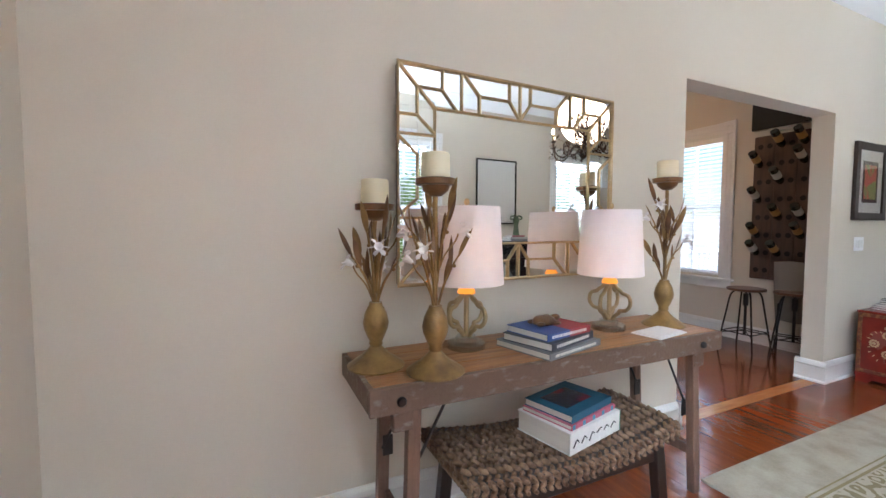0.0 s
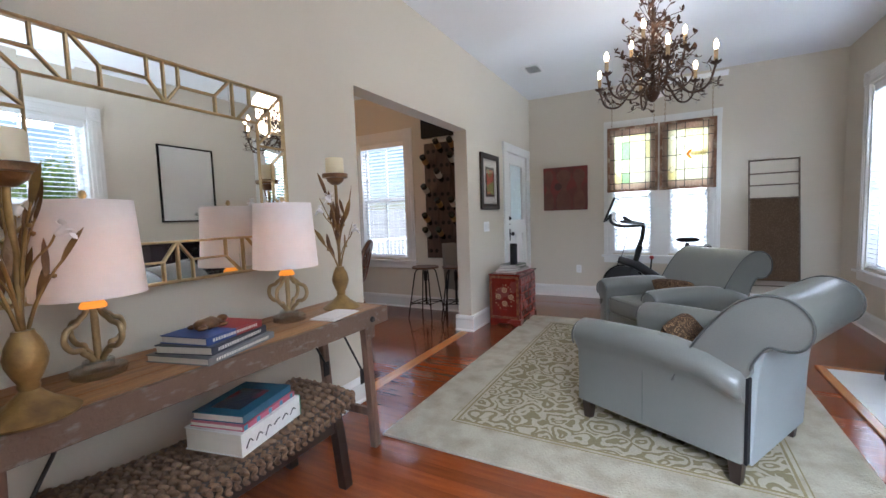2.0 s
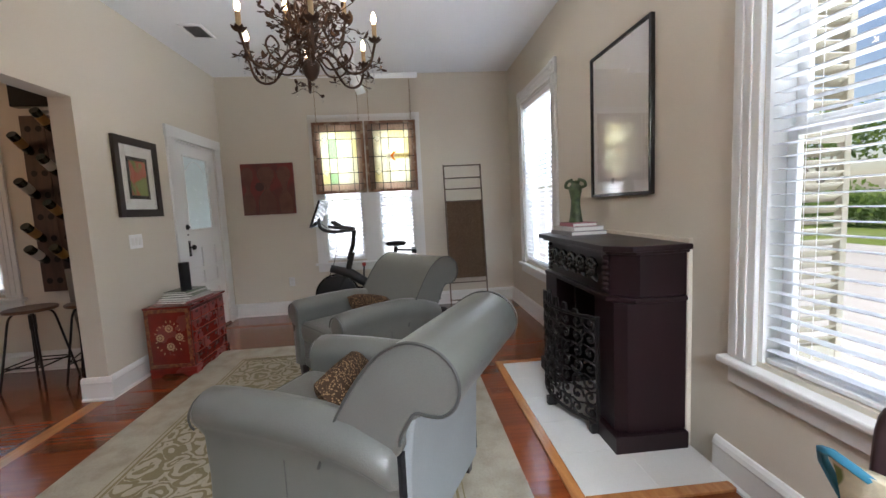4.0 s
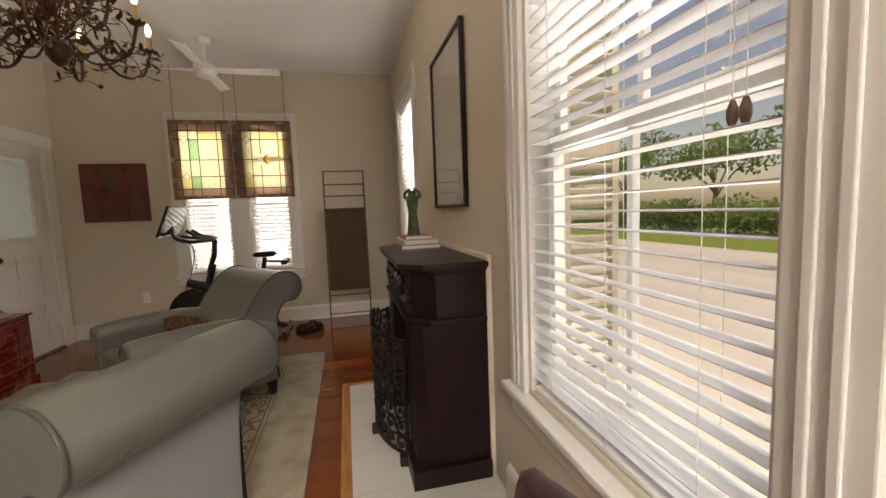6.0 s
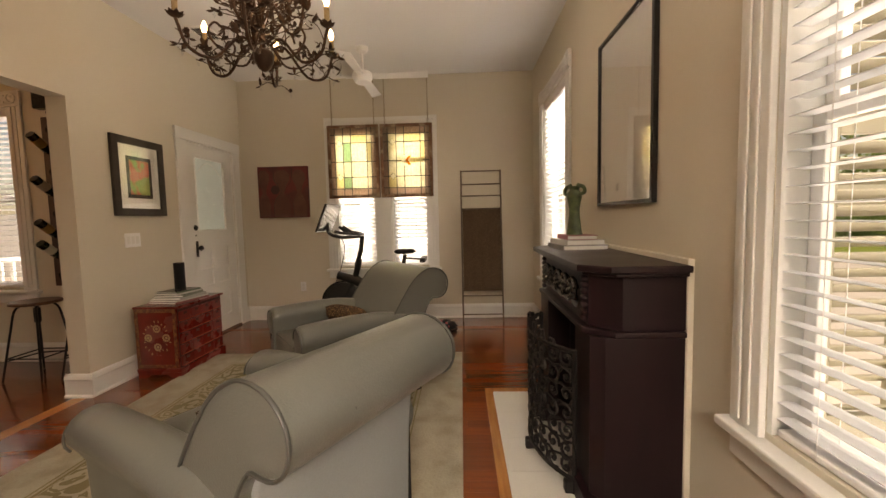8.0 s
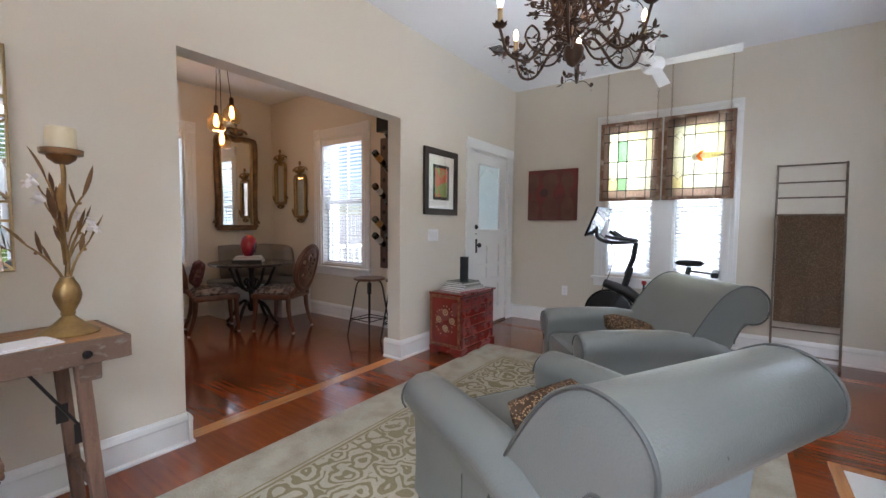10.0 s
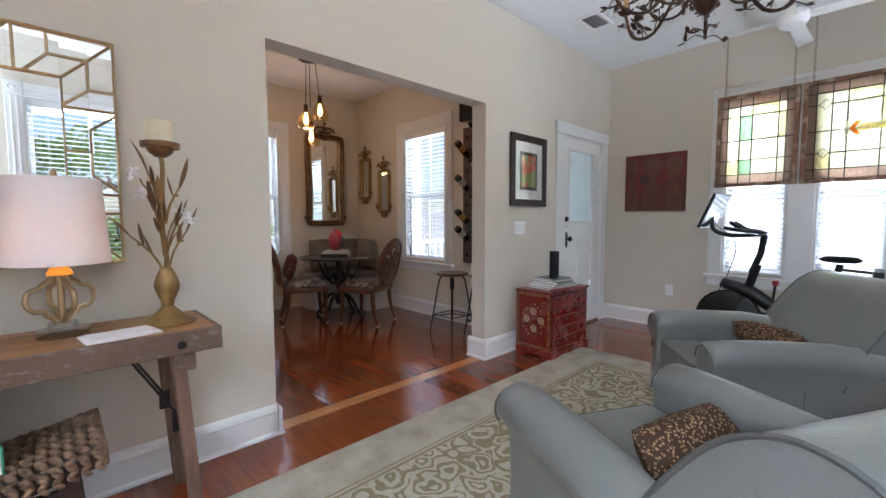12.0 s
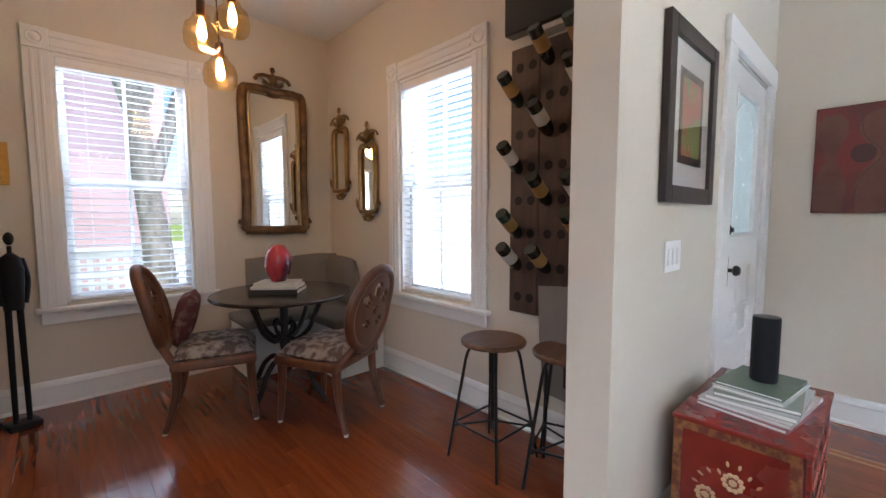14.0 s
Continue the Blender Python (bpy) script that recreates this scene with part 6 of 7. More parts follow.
part("holder_arm", tube([(0, -0.05, 0.80), (0, -0.26, 0.785)], 0.012, n=6), BIKE, bike)
part("front_foot", tube([(-0.28, 0.78, 0.03), (0.28, 0.78, 0.03)], 0.03, n=10), BIKE, bike)
part("front_strut", tube([(0, 0.66, 0.30), (0, 0.78, 0.04)], 0.03, n=8), BIKE, bike)
part("rear_foot", tube([(-0.26, -0.24, 0.03), (0.26, -0.24, 0.03)], 0.03, n=10), BIKE, bike)
part("rear_strut", tube([(0, -0.10, 0.12), (0, -0.24, 0.04)], 0.03, n=8), BIKE, bike)
part("resistance_knob", lathe([(0, 0.0), (0.02, 0.0), (0.025, 0.02), (0.02, 0.04), (0, 0.042)], 12, at=(0, 0.33, 0.63)), material("red_knob", (0.4, 0.03, 0.03), 0.4), bike, "red resistance knob", 40)
part("knob_stem", tube([(0, 0.34, 0.50), (0, 0.33, 0.635)], 0.01, n=6), BIKE, bike)
part("decal", boxes(((-0.0605, 0.10, 0.27), (-0.058, 0.26, 0.30))), MATBOARD, bike).matrix_basis = Matrix.Translation((0, 0, 0.09)) @ pose(0, 0.18, 0.285, 35) @ Matrix.Translation((0, -0.18, -0.285))
scr = part("tablet", boxes(((-0.27, -0.012, -0.165), (0.27, 0.012, 0.165)), bev=0.008), BLACKGLOSS, bike, "black tablet screen")
scr.matrix_basis = pose(0, 0.80, 1.27, 22)
part("tablet_glass", boxes(((-0.25, -0.0135, -0.145), (0.25, -0.0125, 0.145))), material("screen_glass", (0.03, 0.035, 0.04), 0.06), scr)
part("tablet_arm", tube(smooth_path([(0, 0.44, 1.06), (0, 0.66, 1.05), (0, 0.80, 1.10), (0, 0.82, 1.22)], 4), 0.02, n=8), BIKE, bike, smooth=60)
part("cable", tube(smooth_path([(-0.03, 0.78, 1.15), (-0.04, 0.62, 0.98), (-0.05, 0.66, 0.72), (-0.05, 0.74, 0.52)], 5), 0.004, n=5), BIKE, bike)
for x, y, a in ((6.36, -0.46, 15), (6.26, -0.52, 40)):
    s = thing("cycling_shoe", pose(x, y, 0, 0, 0, a), "black cycling shoe lying on the floor", "shoe", "cycling shoes")
    bm = cushion(0.09, 0.27, 0.10, 0.4, 8)
    for v in bm.verts:
        v.co.z = max(v.co.z, -0.02) * (1.2 if v.co.y < 0 else 0.8)
    part("upper", bm, BLACKMAT, s, smooth=60).location = (0, 0, 0.035)
    part("sole", boxes(((-0.04, -0.13, 0), (0.04, 0.13, 0.016)), bev=0.006), BLACKGLOSS, s)
    part("strap", tube([(-0.046, 0.0, 0.04), (0, 0, 0.085), (0.046, 0, 0.04)], 0.01, n=6), material("red_strap", (0.25, 0.03, 0.04), 0.6), s)


# ---- upholstered side chair under the south window, with a scalloped pillow ----
PURPLEWOOD = two_tone("aubergine_wood", (0.075, 0.04, 0.045), (0.045, 0.025, 0.03), 0.4, 0, 6, (0.3, 0.7), (3, 3, 0.6), 0.08)
STRIPE = two_tone("striped_cloth", (0.30, 0.24, 0.17), (0.15, 0.10, 0.08), 0.85, 0, 9, (0.42, 0.58), (1, 0.01, 0.01), 0.2, kind="wave", detail=0.0, spec=0.2)
MSC = pose(2.0, -1.0, 0, 0, 0, 2)
sc = thing("side_chair", MSC, "dark wooden side chair with striped upholstered back", "chair")
part("seat_frame", boxes(((-0.24, -0.22, 0.36), (0.24, 0.22, 0.42)), bev=0.012), PURPLEWOOD, sc)
part("seat", cushion(0.46, 0.42, 0.12, 0.35, 10, m=Matrix.Translation((0, 0, 0.43))), STRIPE, sc, "striped upholstered seat", 60)
crest = smooth_path([(-0.245, -0.235, 0.40), (-0.245, -0.25, 0.60), (-0.24, -0.26, 0.76), (-0.20, -0.262, 0.785), (-0.10, -0.265, 0.81), (0, -0.266, 0.825), (0.10, -0.265, 0.81), (0.20, -0.262, 0.785), (0.24, -0.26, 0.76), (0.245, -0.25, 0.60), (0.245, -0.235, 0.40)], 4)
part("back_frame", tube(crest, 0.026, n=8), PURPLEWOOD, sc, smooth=60)
part("back_pad", extrude_profile([(-0.215, 0.45), (0.215, 0.45), (0.215, 0.73), (0.12, 0.77), (0, 0.785), (-0.12, 0.77), (-0.215, 0.73)], -0.265, -0.225, "y", bev=0.012), STRIPE, sc, "striped upholstered back", 50)
for x, y, dy in ((-0.21, 0.19, 0.0), (0.21, 0.19, 0.0), (-0.21, -0.19, -0.05), (0.21, -0.19, -0.05)):
    part("leg", tube([(x, y, 0.38), (x, y + dy, 0.0)], [0.024, 0.016], n=8), PURPLEWOOD, sc, smooth=60)
PILLOWCREAM = two_tone("cream_botanical", (0.62, 0.55, 0.40), (0.18, 0.22, 0.08), 0.9, 0, 11, (0.62, 0.68), bump=0.2, detail=1, spec=0.1)
pl = thing("scalloped_pillow", MSC @ pose(-0.03, -0.09, 0.60, 65, 0, 0), "cream botanical pillow with teal piping on a chair", "pillow")
part("cover", cushion(0.42, 0.36, 0.12, 0.4, 10), PILLOWCREAM, pl, smooth=60)
part("piping", tube(smooth_path([(-0.215, -0.18, 0), (0, -0.165, 0), (0.215, -0.18, 0), (0.20, 0, 0), (0.215, 0.18, 0), (0.08, 0.15, 0), (-0.08, 0.15, 0), (-0.215, 0.18, 0), (-0.20, 0, 0), (-0.215, -0.18, 0)], 4), 0.009, n=6), material("teal_piping", (0.02, 0.16, 0.25), 0.6), pl, "teal piping", 60)


# ---- dining nook ----
# ornate mirrors: a scrolled frame with crest and feet
def ornate_mirror(m, w, h, fw, mat, label, crest, arch=True):
    t = thing("ornate_mirror", m, label, "mirror", "carved gilt mirrors")
    x = w / 2 - fw / 2
    top = h - fw / 2
    outline = [(-x, 0.03), (-x * 0.96, h * 0.3), (-x, h * 0.62), (-x, top - 0.05)]
    outline += [(-x * 0.8, top), (-x * 0.3, top + 0.004), (0, top - 0.012), (x * 0.3, top + 0.004), (x * 0.8, top)]
    outline += [(x, top - 0.05), (x, h * 0.62), (x * 0.96, h * 0.3), (x, 0.03)]
    pts = smooth_path([(a, 0.028, b) for a, b in outline], 4)
    frame_ = part("carved_frame", tube(pts, fw * 0.48, n=8), mat, t, smooth=60)
    part("inner_bead", tube([(a.x * (1 - 0.62 * fw / x), 0.036, min(a.z, top) - (0.3 * fw if a.z > h * 0.8 else 0)) for a in pts], fw * 0.16, n=6), GOLDLEAF, t, smooth=60)
    part("bottom_rail", tube([(-x, 0.028, 0.02), (0, 0.028, 0.012), (x, 0.028, 0.02)], fw * 0.5, n=8), mat, t, smooth=60)
    part("mirror_glass", boxes(((-x, 0.014, 0.02), (x, 0.02, top))), MIRROR, t)
    bm = bmesh.new()
    for s in (-1, 1):
        tube([(s * (0.02 + crest * 0.55 * (1 - q / 12)) * math.cos(q * 0.6) + s * crest * 0.35, 0.032, h + crest * 0.28 + crest * 0.42 * (1 - q / 12) * math.sin(q * 0.6)) for q in range(11)], fw * 0.22, bm, 6)
        leaf(bm, (0, 0.032, h - 0.01), (s * 0.8, 0.1, 0.75), crest * 1.0, crest * 0.42, -0.15)
    bmesh.ops.create_icosphere(bm, subdivisions=2, radius=crest * 0.26, matrix=Matrix.Translation((0, 0.034, h + crest * 0.45)) @ Matrix.Diagonal((1, 0.5, 1.2, 1)))
    bmesh.ops.create_icosphere(bm, subdivisions=2, radius=crest * 0.15, matrix=Matrix.Translation((0, 0.034, h + crest * 0.95)) @ Matrix.Diagonal((1, 0.6, 1.3, 1)))
    part("crest", bm, mat, t, smooth=60)
    for s in (-1, 1):
        bm = bmesh.new()
        tube([(s * (x + crest * 0.12 + crest * 0.22 * (1 - q / 12) * math.cos(q * 0.65)), 0.03, 0.05 + crest * 0.38 * (1 - q / 12) * math.sin(q * 0.65 + 0.4)) for q in range(10)], fw * 0.26, bm, 6)
        leaf(bm, (s * x, 0.03, 0.02), (s * 0.5, 0.1, 0.9), crest * 0.8, crest * 0.25, 0.15)
        part("corner_scroll", bm, mat, t, smooth=60)
    return t


ornate_mirror(pose(4.82, DN, 1.14, 0, 0, 180), 0.61, 1.27, 0.08, BROWNGOLD, "tall carved brown-gilt mirror with shell crest", 0.15)
for y, z0, z1 in ((4.995, 1.50, 2.10), (4.53, 1.30, 1.90)):
    t = ornate_mirror(m_east(DE) @ Matrix.Translation((y, 0, z0)), 0.285, z1 - z0, 0.042, ANTIQUE, "narrow carved gold wall mirror with scrolled crest", 0.16)
    bm = bmesh.new()
    for s in (-1, 1):
        tube([(s * 0.085 * (1 - q / 14) * math.cos(q * 0.55), 0.03, -0.02 - 0.055 * math.sin(q * 0.5) * (1 - q / 14)) for q in range(11)], 0.008, bm, 6)
        leaf(bm, (0, 0.03, 0.0), (s * 0.6, 0.1, -0.8), 0.09, 0.035, 0.1)
    part("lower_scroll", bm, ANTIQUE, t, smooth=60)

# round pedestal table
TC = (4.50, 4.33)
dt = thing("dining_table", pose(*TC, 0), "round dark pedestal table on black iron scrolls", "table")
part("tabletop", lathe([(0, 0.722), (0.44, 0.722), (0.462, 0.73), (0.468, 0.742), (0.46, 0.752), (0, 0.755)], 56), two_tone("dark_tabletop", (0.045, 0.036, 0.032), (0.024, 0.018, 0.016), 0.22, 0, 5, (0.3, 0.7), (1, 6, 1), 0.03), dt, smooth=40)
part("column", lathe([(0.10, 0.70), (0.10, 0.722), (0.05, 0.70), (0.03, 0.64), (0.025, 0.45), (0.04, 0.40), (0.03, 0.34), (0.025, 0.24), (0.05, 0.20), (0.03, 0.16), (0, 0.15)], 18), IRON, dt, smooth=50)
for k in range(4):
    a = k * math.pi / 2 + 0.5
    f = lambda r, z: (r * math.cos(a), r * math.sin(a), z)
    part("upper_scroll", tube(smooth_path([f(0.03, 0.44), f(0.10, 0.42), f(0.20, 0.50), f(0.25, 0.60), f(0.30, 0.70)], 4), 0.017, n=8), IRON, dt, smooth=60)
    part("curl", tube(smooth_path([f(0.03, 0.44), f(0.07, 0.47), f(0.09, 0.52), f(0.06, 0.55), f(0.04, 0.52)], 4), 0.011, n=7), IRON, dt, smooth=60)
    part("leg", tube(smooth_path([f(0.03, 0.20), f(0.09, 0.28), f(0.18, 0.22), f(0.25, 0.10), f(0.33, 0.012)], 4), 0.018, n=8), IRON, dt, smooth=60)
z = 0.755
for w, d, h, col in ((0.32, 0.24, 0.03, (0.02, 0.02, 0.02)), (0.30, 0.22, 0.018, (0.6, 0.58, 0.55)), (0.27, 0.20, 0.022, (0.62, 0.6, 0.55))):
    book(4.47, 4.33, z, w, d, h, -40, col, "coffee-table book stacked on the round table")
    z += h + 0.0005
REDGLASS = two_tone("red_art_glass", (0.42, 0.02, 0.03), (0.09, 0.012, 0.03), 0.06, 0, 7, (0.5, 0.62), (1, 1, 0.5), 0.0, coat=0.6, detail=2)
bm = lathe([(0, 0), (0.045, 0.0), (0.05, 0.006), (0.075, 0.05), (0.09, 0.11), (0.088, 0.16), (0.07, 0.215), (0.045, 0.245), (0.03, 0.252), (0.024, 0.245), (0, 0.235)], 32)
v_ = tagged(part("glass_vase", bm, REDGLASS, smooth=60), "egg-shaped glossy red art glass vase on books", "vase")
v_.location = (4.47, 4.33, z)

# carved chairs
CHAIRWOOD = two_tone("carved_walnut", (0.16, 0.062, 0.03), (0.085, 0.03, 0.015), 0.34, 0, 7, (0.3, 0.7), (3, 3, 0.6), 0.08)
PAISLEY = two_tone("paisley_cloth", (0.10, 0.075, 0.07), (0.33, 0.28, 0.25), 0.85, 0, 18, (0.42, 0.58), bump=0.3, detail=2, spec=0.2)


def dining_chair(m, label):
    c = thing("dining_chair", m, label, "chair", "carved dining chairs")
    part("seat_frame", boxes(((-0.24, -0.22, 0.37), (0.24, 0.24, 0.43)), bev=0.018, seg=3), CHAIRWOOD, c, smooth=50)
    bm = cushion(0.47, 0.45, 0.13, 0.35, 10, m=Matrix.Translation((0, 0.01, 0.445)))
    part("seat", bm, PAISLEY, c, "paisley upholstered seat", 60)
    for x, y, dx, dy in ((-0.20, 0.205, -0.01, 0.02), (0.20, 0.205, 0.01, 0.02), (-0.19, -0.19, -0.015, -0.07), (0.19, -0.19, 0.015, -0.07)):
        pts = smooth_path([(x, y, 0.40), (x + dx * 0.2, y + dy * 0.1, 0.25), (x + dx * 0.6, y + dy * 0.5, 0.12), (x + dx, y + dy, 0.015)], 4)
        leg = part("leg", tube(pts, [0.028 - 0.0009 * k for k in range(len(pts))], n=8), CHAIRWOOD, c, smooth=60)
        part("glide", lathe([(0.013, 0), (0.015, 0.004), (0.014, 0.016), (0, 0.017)], 10, at=(x + dx, y + dy, 0)), MATBOARD, leg)
    # oval pierced back: ring, scrolls and posts, leaning backwards
    back = Matrix.Translation((0, -0.215, 0.40)) @ pose(0, 0, 0, 14)

    def B(u, v, o=0.0):
        return back @ Vector((u, o - 0.06 * (1 - (u / 0.24) ** 2) * 0.6, v))
    ring = [B(0.205 * math.cos(q * 0.1963), 0.335 + 0.255 * math.sin(q * 0.1963)) for q in range(32)]
    part("back_ring", tube(ring, 0.03, n=8, closed=True), CHAIRWOOD, c, smooth=60)
    bm = bmesh.new()
    hole = [(0.0, 0.46, 0.05), (-0.095, 0.40, 0.042), (0.095, 0.40, 0.042), (-0.07, 0.25, 0.035), (0.07, 0.25, 0.035), (0.0, 0.33, 0.03)]
    n = 26
    keep = {}
    for i in range(n + 1):
        for j in range(n + 1):
            u, v = -0.2 + 0.4 * i / n, 0.09 + 0.49 * j / n
            keep[i, j] = (bm.verts.new(B(u, v, 0.011)), bm.verts.new(B(u, v, -0.011)), u, v)
    solid = set()
    for i in range(n):
        for j in range(n):
            u, v = -0.2 + 0.4 * (i + 0.5) / n, 0.09 + 0.49 * (j + 0.5) / n
            if (u / 0.2) ** 2 + ((v - 0.335) / 0.25) ** 2 < 1 and all((u - a) ** 2 + (v - b) ** 2 > r * r or ((u - a) * (1 if a >= 0 else -1) > 0.3 * r and (v - b) < 0) for a, b, r in hole):
                solid.add((i, j))
    for i, j in solid:
        for s in (0, 1):
            q = [keep[i, j][s], keep[i + 1, j][s], keep[i + 1, j + 1][s], keep[i, j + 1][s]]
            bm.faces.new(q if s == 0 else q[::-1])
        for di, dj, a, b in ((-1, 0, (0, 0), (0, 1)), (1, 0, (1, 1), (1, 0)), (0, -1, (1, 0), (0, 0)), (0, 1, (0, 1), (1, 1))):
            if (i + di, j + dj) not in solid:
                p, q = keep[i + a[0], j + a[1]], keep[i + b[0], j + b[1]]
                bm.faces.new((p[0], q[0], q[1], p[1]))
    for v in [v for v in bm.verts if not v.link_faces]:
        bm.verts.remove(v)
    part("carved_splat", bm, CHAIRWOOD, c, "pierced carved scroll back panel", 35)
    for s in (-1, 1):
        part("back_post", tube([B(s * 0.12, 0.11), (s * 0.18, -0.20, 0.40)], 0.024, n=8), CHAIRWOOD, c, smooth=60)
    return c


dining_chair(pose(4.60, 3.86, 0, 0, 0, 25), "carved walnut dining chair with pierced oval back")
dining_chair(pose(4.07, 4.385, 0, 0, 0, -108), "carved walnut dining chair with a burgundy pillow")
p = tagged(part("back_pillow", cushion(0.34, 0.30, 0.12, 0.45), two_tone("burgundy_cloth", (0.11, 0.035, 0.035), (0.20, 0.12, 0.10), 0.85, 0, 20, (0.5, 0.65), spec=0.2), smooth=60), "burgundy patterned pillow against a chair back", "pillow")
p.matrix_basis = pose(4.07, 4.385, 0, 0, 0, -108) @ pose(0, -0.15, 0.66, 76)

# corner banquette
BANQ = material("taupe_cloth", (0.21, 0.185, 0.16), 0.9, 0, 0.08, 6, 180, 0.3, spec=0.2)
bq = thing("corner_banquette", pose(0, 0, 0), "built-in corner bench with taupe cushions", "bench")
part("bench_base", boxes(((4.40, DN - 0.47, 0.0), (DE - 0.03, DN - 0.03, 0.40)), bev=0.006), TRIM, bq, "white painted bench base")
part("bench_base", boxes(((DE - 0.47, 4.32, 0.0), (DE - 0.03, DN - 0.475, 0.40)), bev=0.006), TRIM, bq, "white painted bench base")
part("seat_pad", boxes(((4.38, DN - 0.50, 0.401), (DE - 0.03, DN - 0.03, 0.475)), bev=0.025, seg=3), BANQ, bq, smooth=60)
part("seat_pad", boxes(((DE - 0.50, 4.30, 0.401), (DE - 0.03, DN - 0.505, 0.475)), bev=0.025, seg=3), BANQ, bq, smooth=60)
for x, y, rz in ((4.72, DN - 0.13, 0), (5.14, DN - 0.14, -4), (DE - 0.13, 4.80, 90)):
    p = tagged(part("back_cushion", cushion(0.44, 0.46, 0.16, 0.35), BANQ, smooth=60), "taupe square back cushion on the corner bench", "cushion", "bench cushions")
    p.matrix_basis = pose(x, y, 0.70, 0, 0, rz) @ pose(0, 0, 0, 82)


def stool(m, label):
    t = thing("bar_stool", m, label, "stool", "industrial stools")
    part("seat", lathe([(0, 0.612), (0.15, 0.612), (0.168, 0.618), (0.17, 0.632), (0.162, 0.64), (0, 0.636)], 32), two_tone("stool_wood", (0.16, 0.08, 0.045), (0.09, 0.045, 0.026), 0.4, 0, 6, (0.3, 0.7), (1, 6, 1)), t, "round brown wooden seat", 40)
    part("screw_post", tube([(0, 0, 0.61), (0, 0, 0.16)], 0.013, n=8), IRON, t)
    part("collar", lathe([(0.024, 0.46), (0.024, 0.58), (0, 0.58)], 12), IRON, t)
    for k in range(4):
        a = k * math.pi / 2 + 0.785
        f = lambda r, z: (r * math.cos(a), r * math.sin(a), z)
        part("leg", tube(smooth_path([f(0.10, 0.605), f(0.135, 0.56), f(0.165, 0.40), f(0.235, 0.004)], 3), 0.0085, n=7), IRON, t, smooth=60)
        part("brace", tube([f(0.205, 0.17), f(0, 0.20)], 0.006, n=6), IRON, t)
        b = a + math.pi / 2
        part("foot_rail", tube([f(0.20, 0.19), (0.20 * math.cos(b), 0.20 * math.sin(b), 0.19)], 0.006, n=6), IRON, t)
    return t


stool(pose(4.99, 2.83, 0), "round wooden stool on thin black iron legs")
stool(pose(5.10, 2.46, 0, 0, 0, 20), "round wooden stool half hidden by the wall")

# riddling rack of bottles
rk = thing("wine_rack", m_east(DE), "dark wooden riddling rack holding wine bottles", "wine rack")
RACK = two_tone("rack_wood", (0.085, 0.045, 0.032), (0.05, 0.026, 0.02), 0.55, 0, 6, (0.3, 0.7), (5, 1, 0.5), 0.2)
for k in range(3):
    part("rack_board", boxes(((2.40 + 0.195 * k + 0.002, 0.02, 0.71), (2.40 + 0.195 * (k + 1) - 0.002, 0.05, 2.21)), bev=0.004), RACK, rk)
part("batten", boxes(((2.42, 0.003, 1.95), (2.96, 0.02, 2.02)), ((2.42, 0.003, 0.9), (2.96, 0.02, 0.97))), RACK, rk)
# near-black discs on the boards paint the shade inside uncut holes
HOLESHADE = material("hole_shade", (0.012, 0.008, 0.007), 0.8)
BOTTLE = material("bottle_glass", (0.010, 0.020, 0.014), 0.08, 0, 0.2, 6, 40, 0.0, coat=0.5)
LABELW, LABELO = material("pale_label", (0.5, 0.48, 0.42), 0.6), material("ochre_label", (0.32, 0.17, 0.05), 0.6)
full = {(0, 1), (0, 3), (0, 5), (0, 6), (1, 0), (1, 2), (1, 4), (1, 6), (2, 0), (2, 1), (2, 4), (2, 5)}
bprof = [(0, 0), (0.034, 0.0), (0.037, 0.006), (0.037, 0.17), (0.03, 0.20), (0.015, 0.225), (0.014, 0.285), (0.016, 0.288), (0.016, 0.298), (0, 0.299)]
for c in range(3):
    for r in range(8):
        y, z = 2.88 - 0.195 * c, 2.10 - 0.185 * r
        for s in (-0.042, 0.042):
            part("hole_shade", lathe([(0.026, 0), (0.026, 0.0012), (0, 0.0012)], 14, m=pose(y + s, 0.0502, z, -90)), HOLESHADE, rk)
        if (c, r) in full:
            mb = m_east(DE) @ pose(y + 0.042, 0.21, z + 0.115, 128) 
            b = thing("wine_bottle", mb, "dark green wine bottle stuck neck-first in the rack", "bottle", "wine bottles")
            part("glass", lathe(bprof, 18), BOTTLE, b, smooth=50)
            part("label", lathe([(0.0375, 0.05), (0.0378, 0.05), (0.0378, 0.13), (0.0375, 0.13), (0.0375, 0.05)], 18), LABELO if (c + r) % 3 else LABELW, b, "paper wine label", 50)
sp = thing("wall_television", m_east(DE) @ Matrix.Translation((2.72, 0, 2.42)), "black box television hung above the wine rack", "television")
part("case", boxes(((-0.27, 0.03, -0.15), (0.27, 0.11, 0.17)), bev=0.008), BLACKGLOSS, sp)
part("mount", boxes(((-0.12, 0.003, -0.18), (0.12, 0.09, -0.152)), bev=0.003), LABELW, sp)
bm = cushion(0.34, 0.62, 0.05, 0.3, 8)
cl = thing("folded_high_chair", pose(5.22, 2.52, 0, 0, 0, 90), "grey cloth-covered folded chair beside the stools", "chair")
part("cover", bm, BANQ, cl, smooth=60).matrix_basis = pose(0, 0.02, 0.62, 84)
for s in (-0.12, 0.12):
    part("leg", tube([(s, 0.04, 0.0), (s, 0.02, 0.5)], 0.011, n=6), IRON, cl)

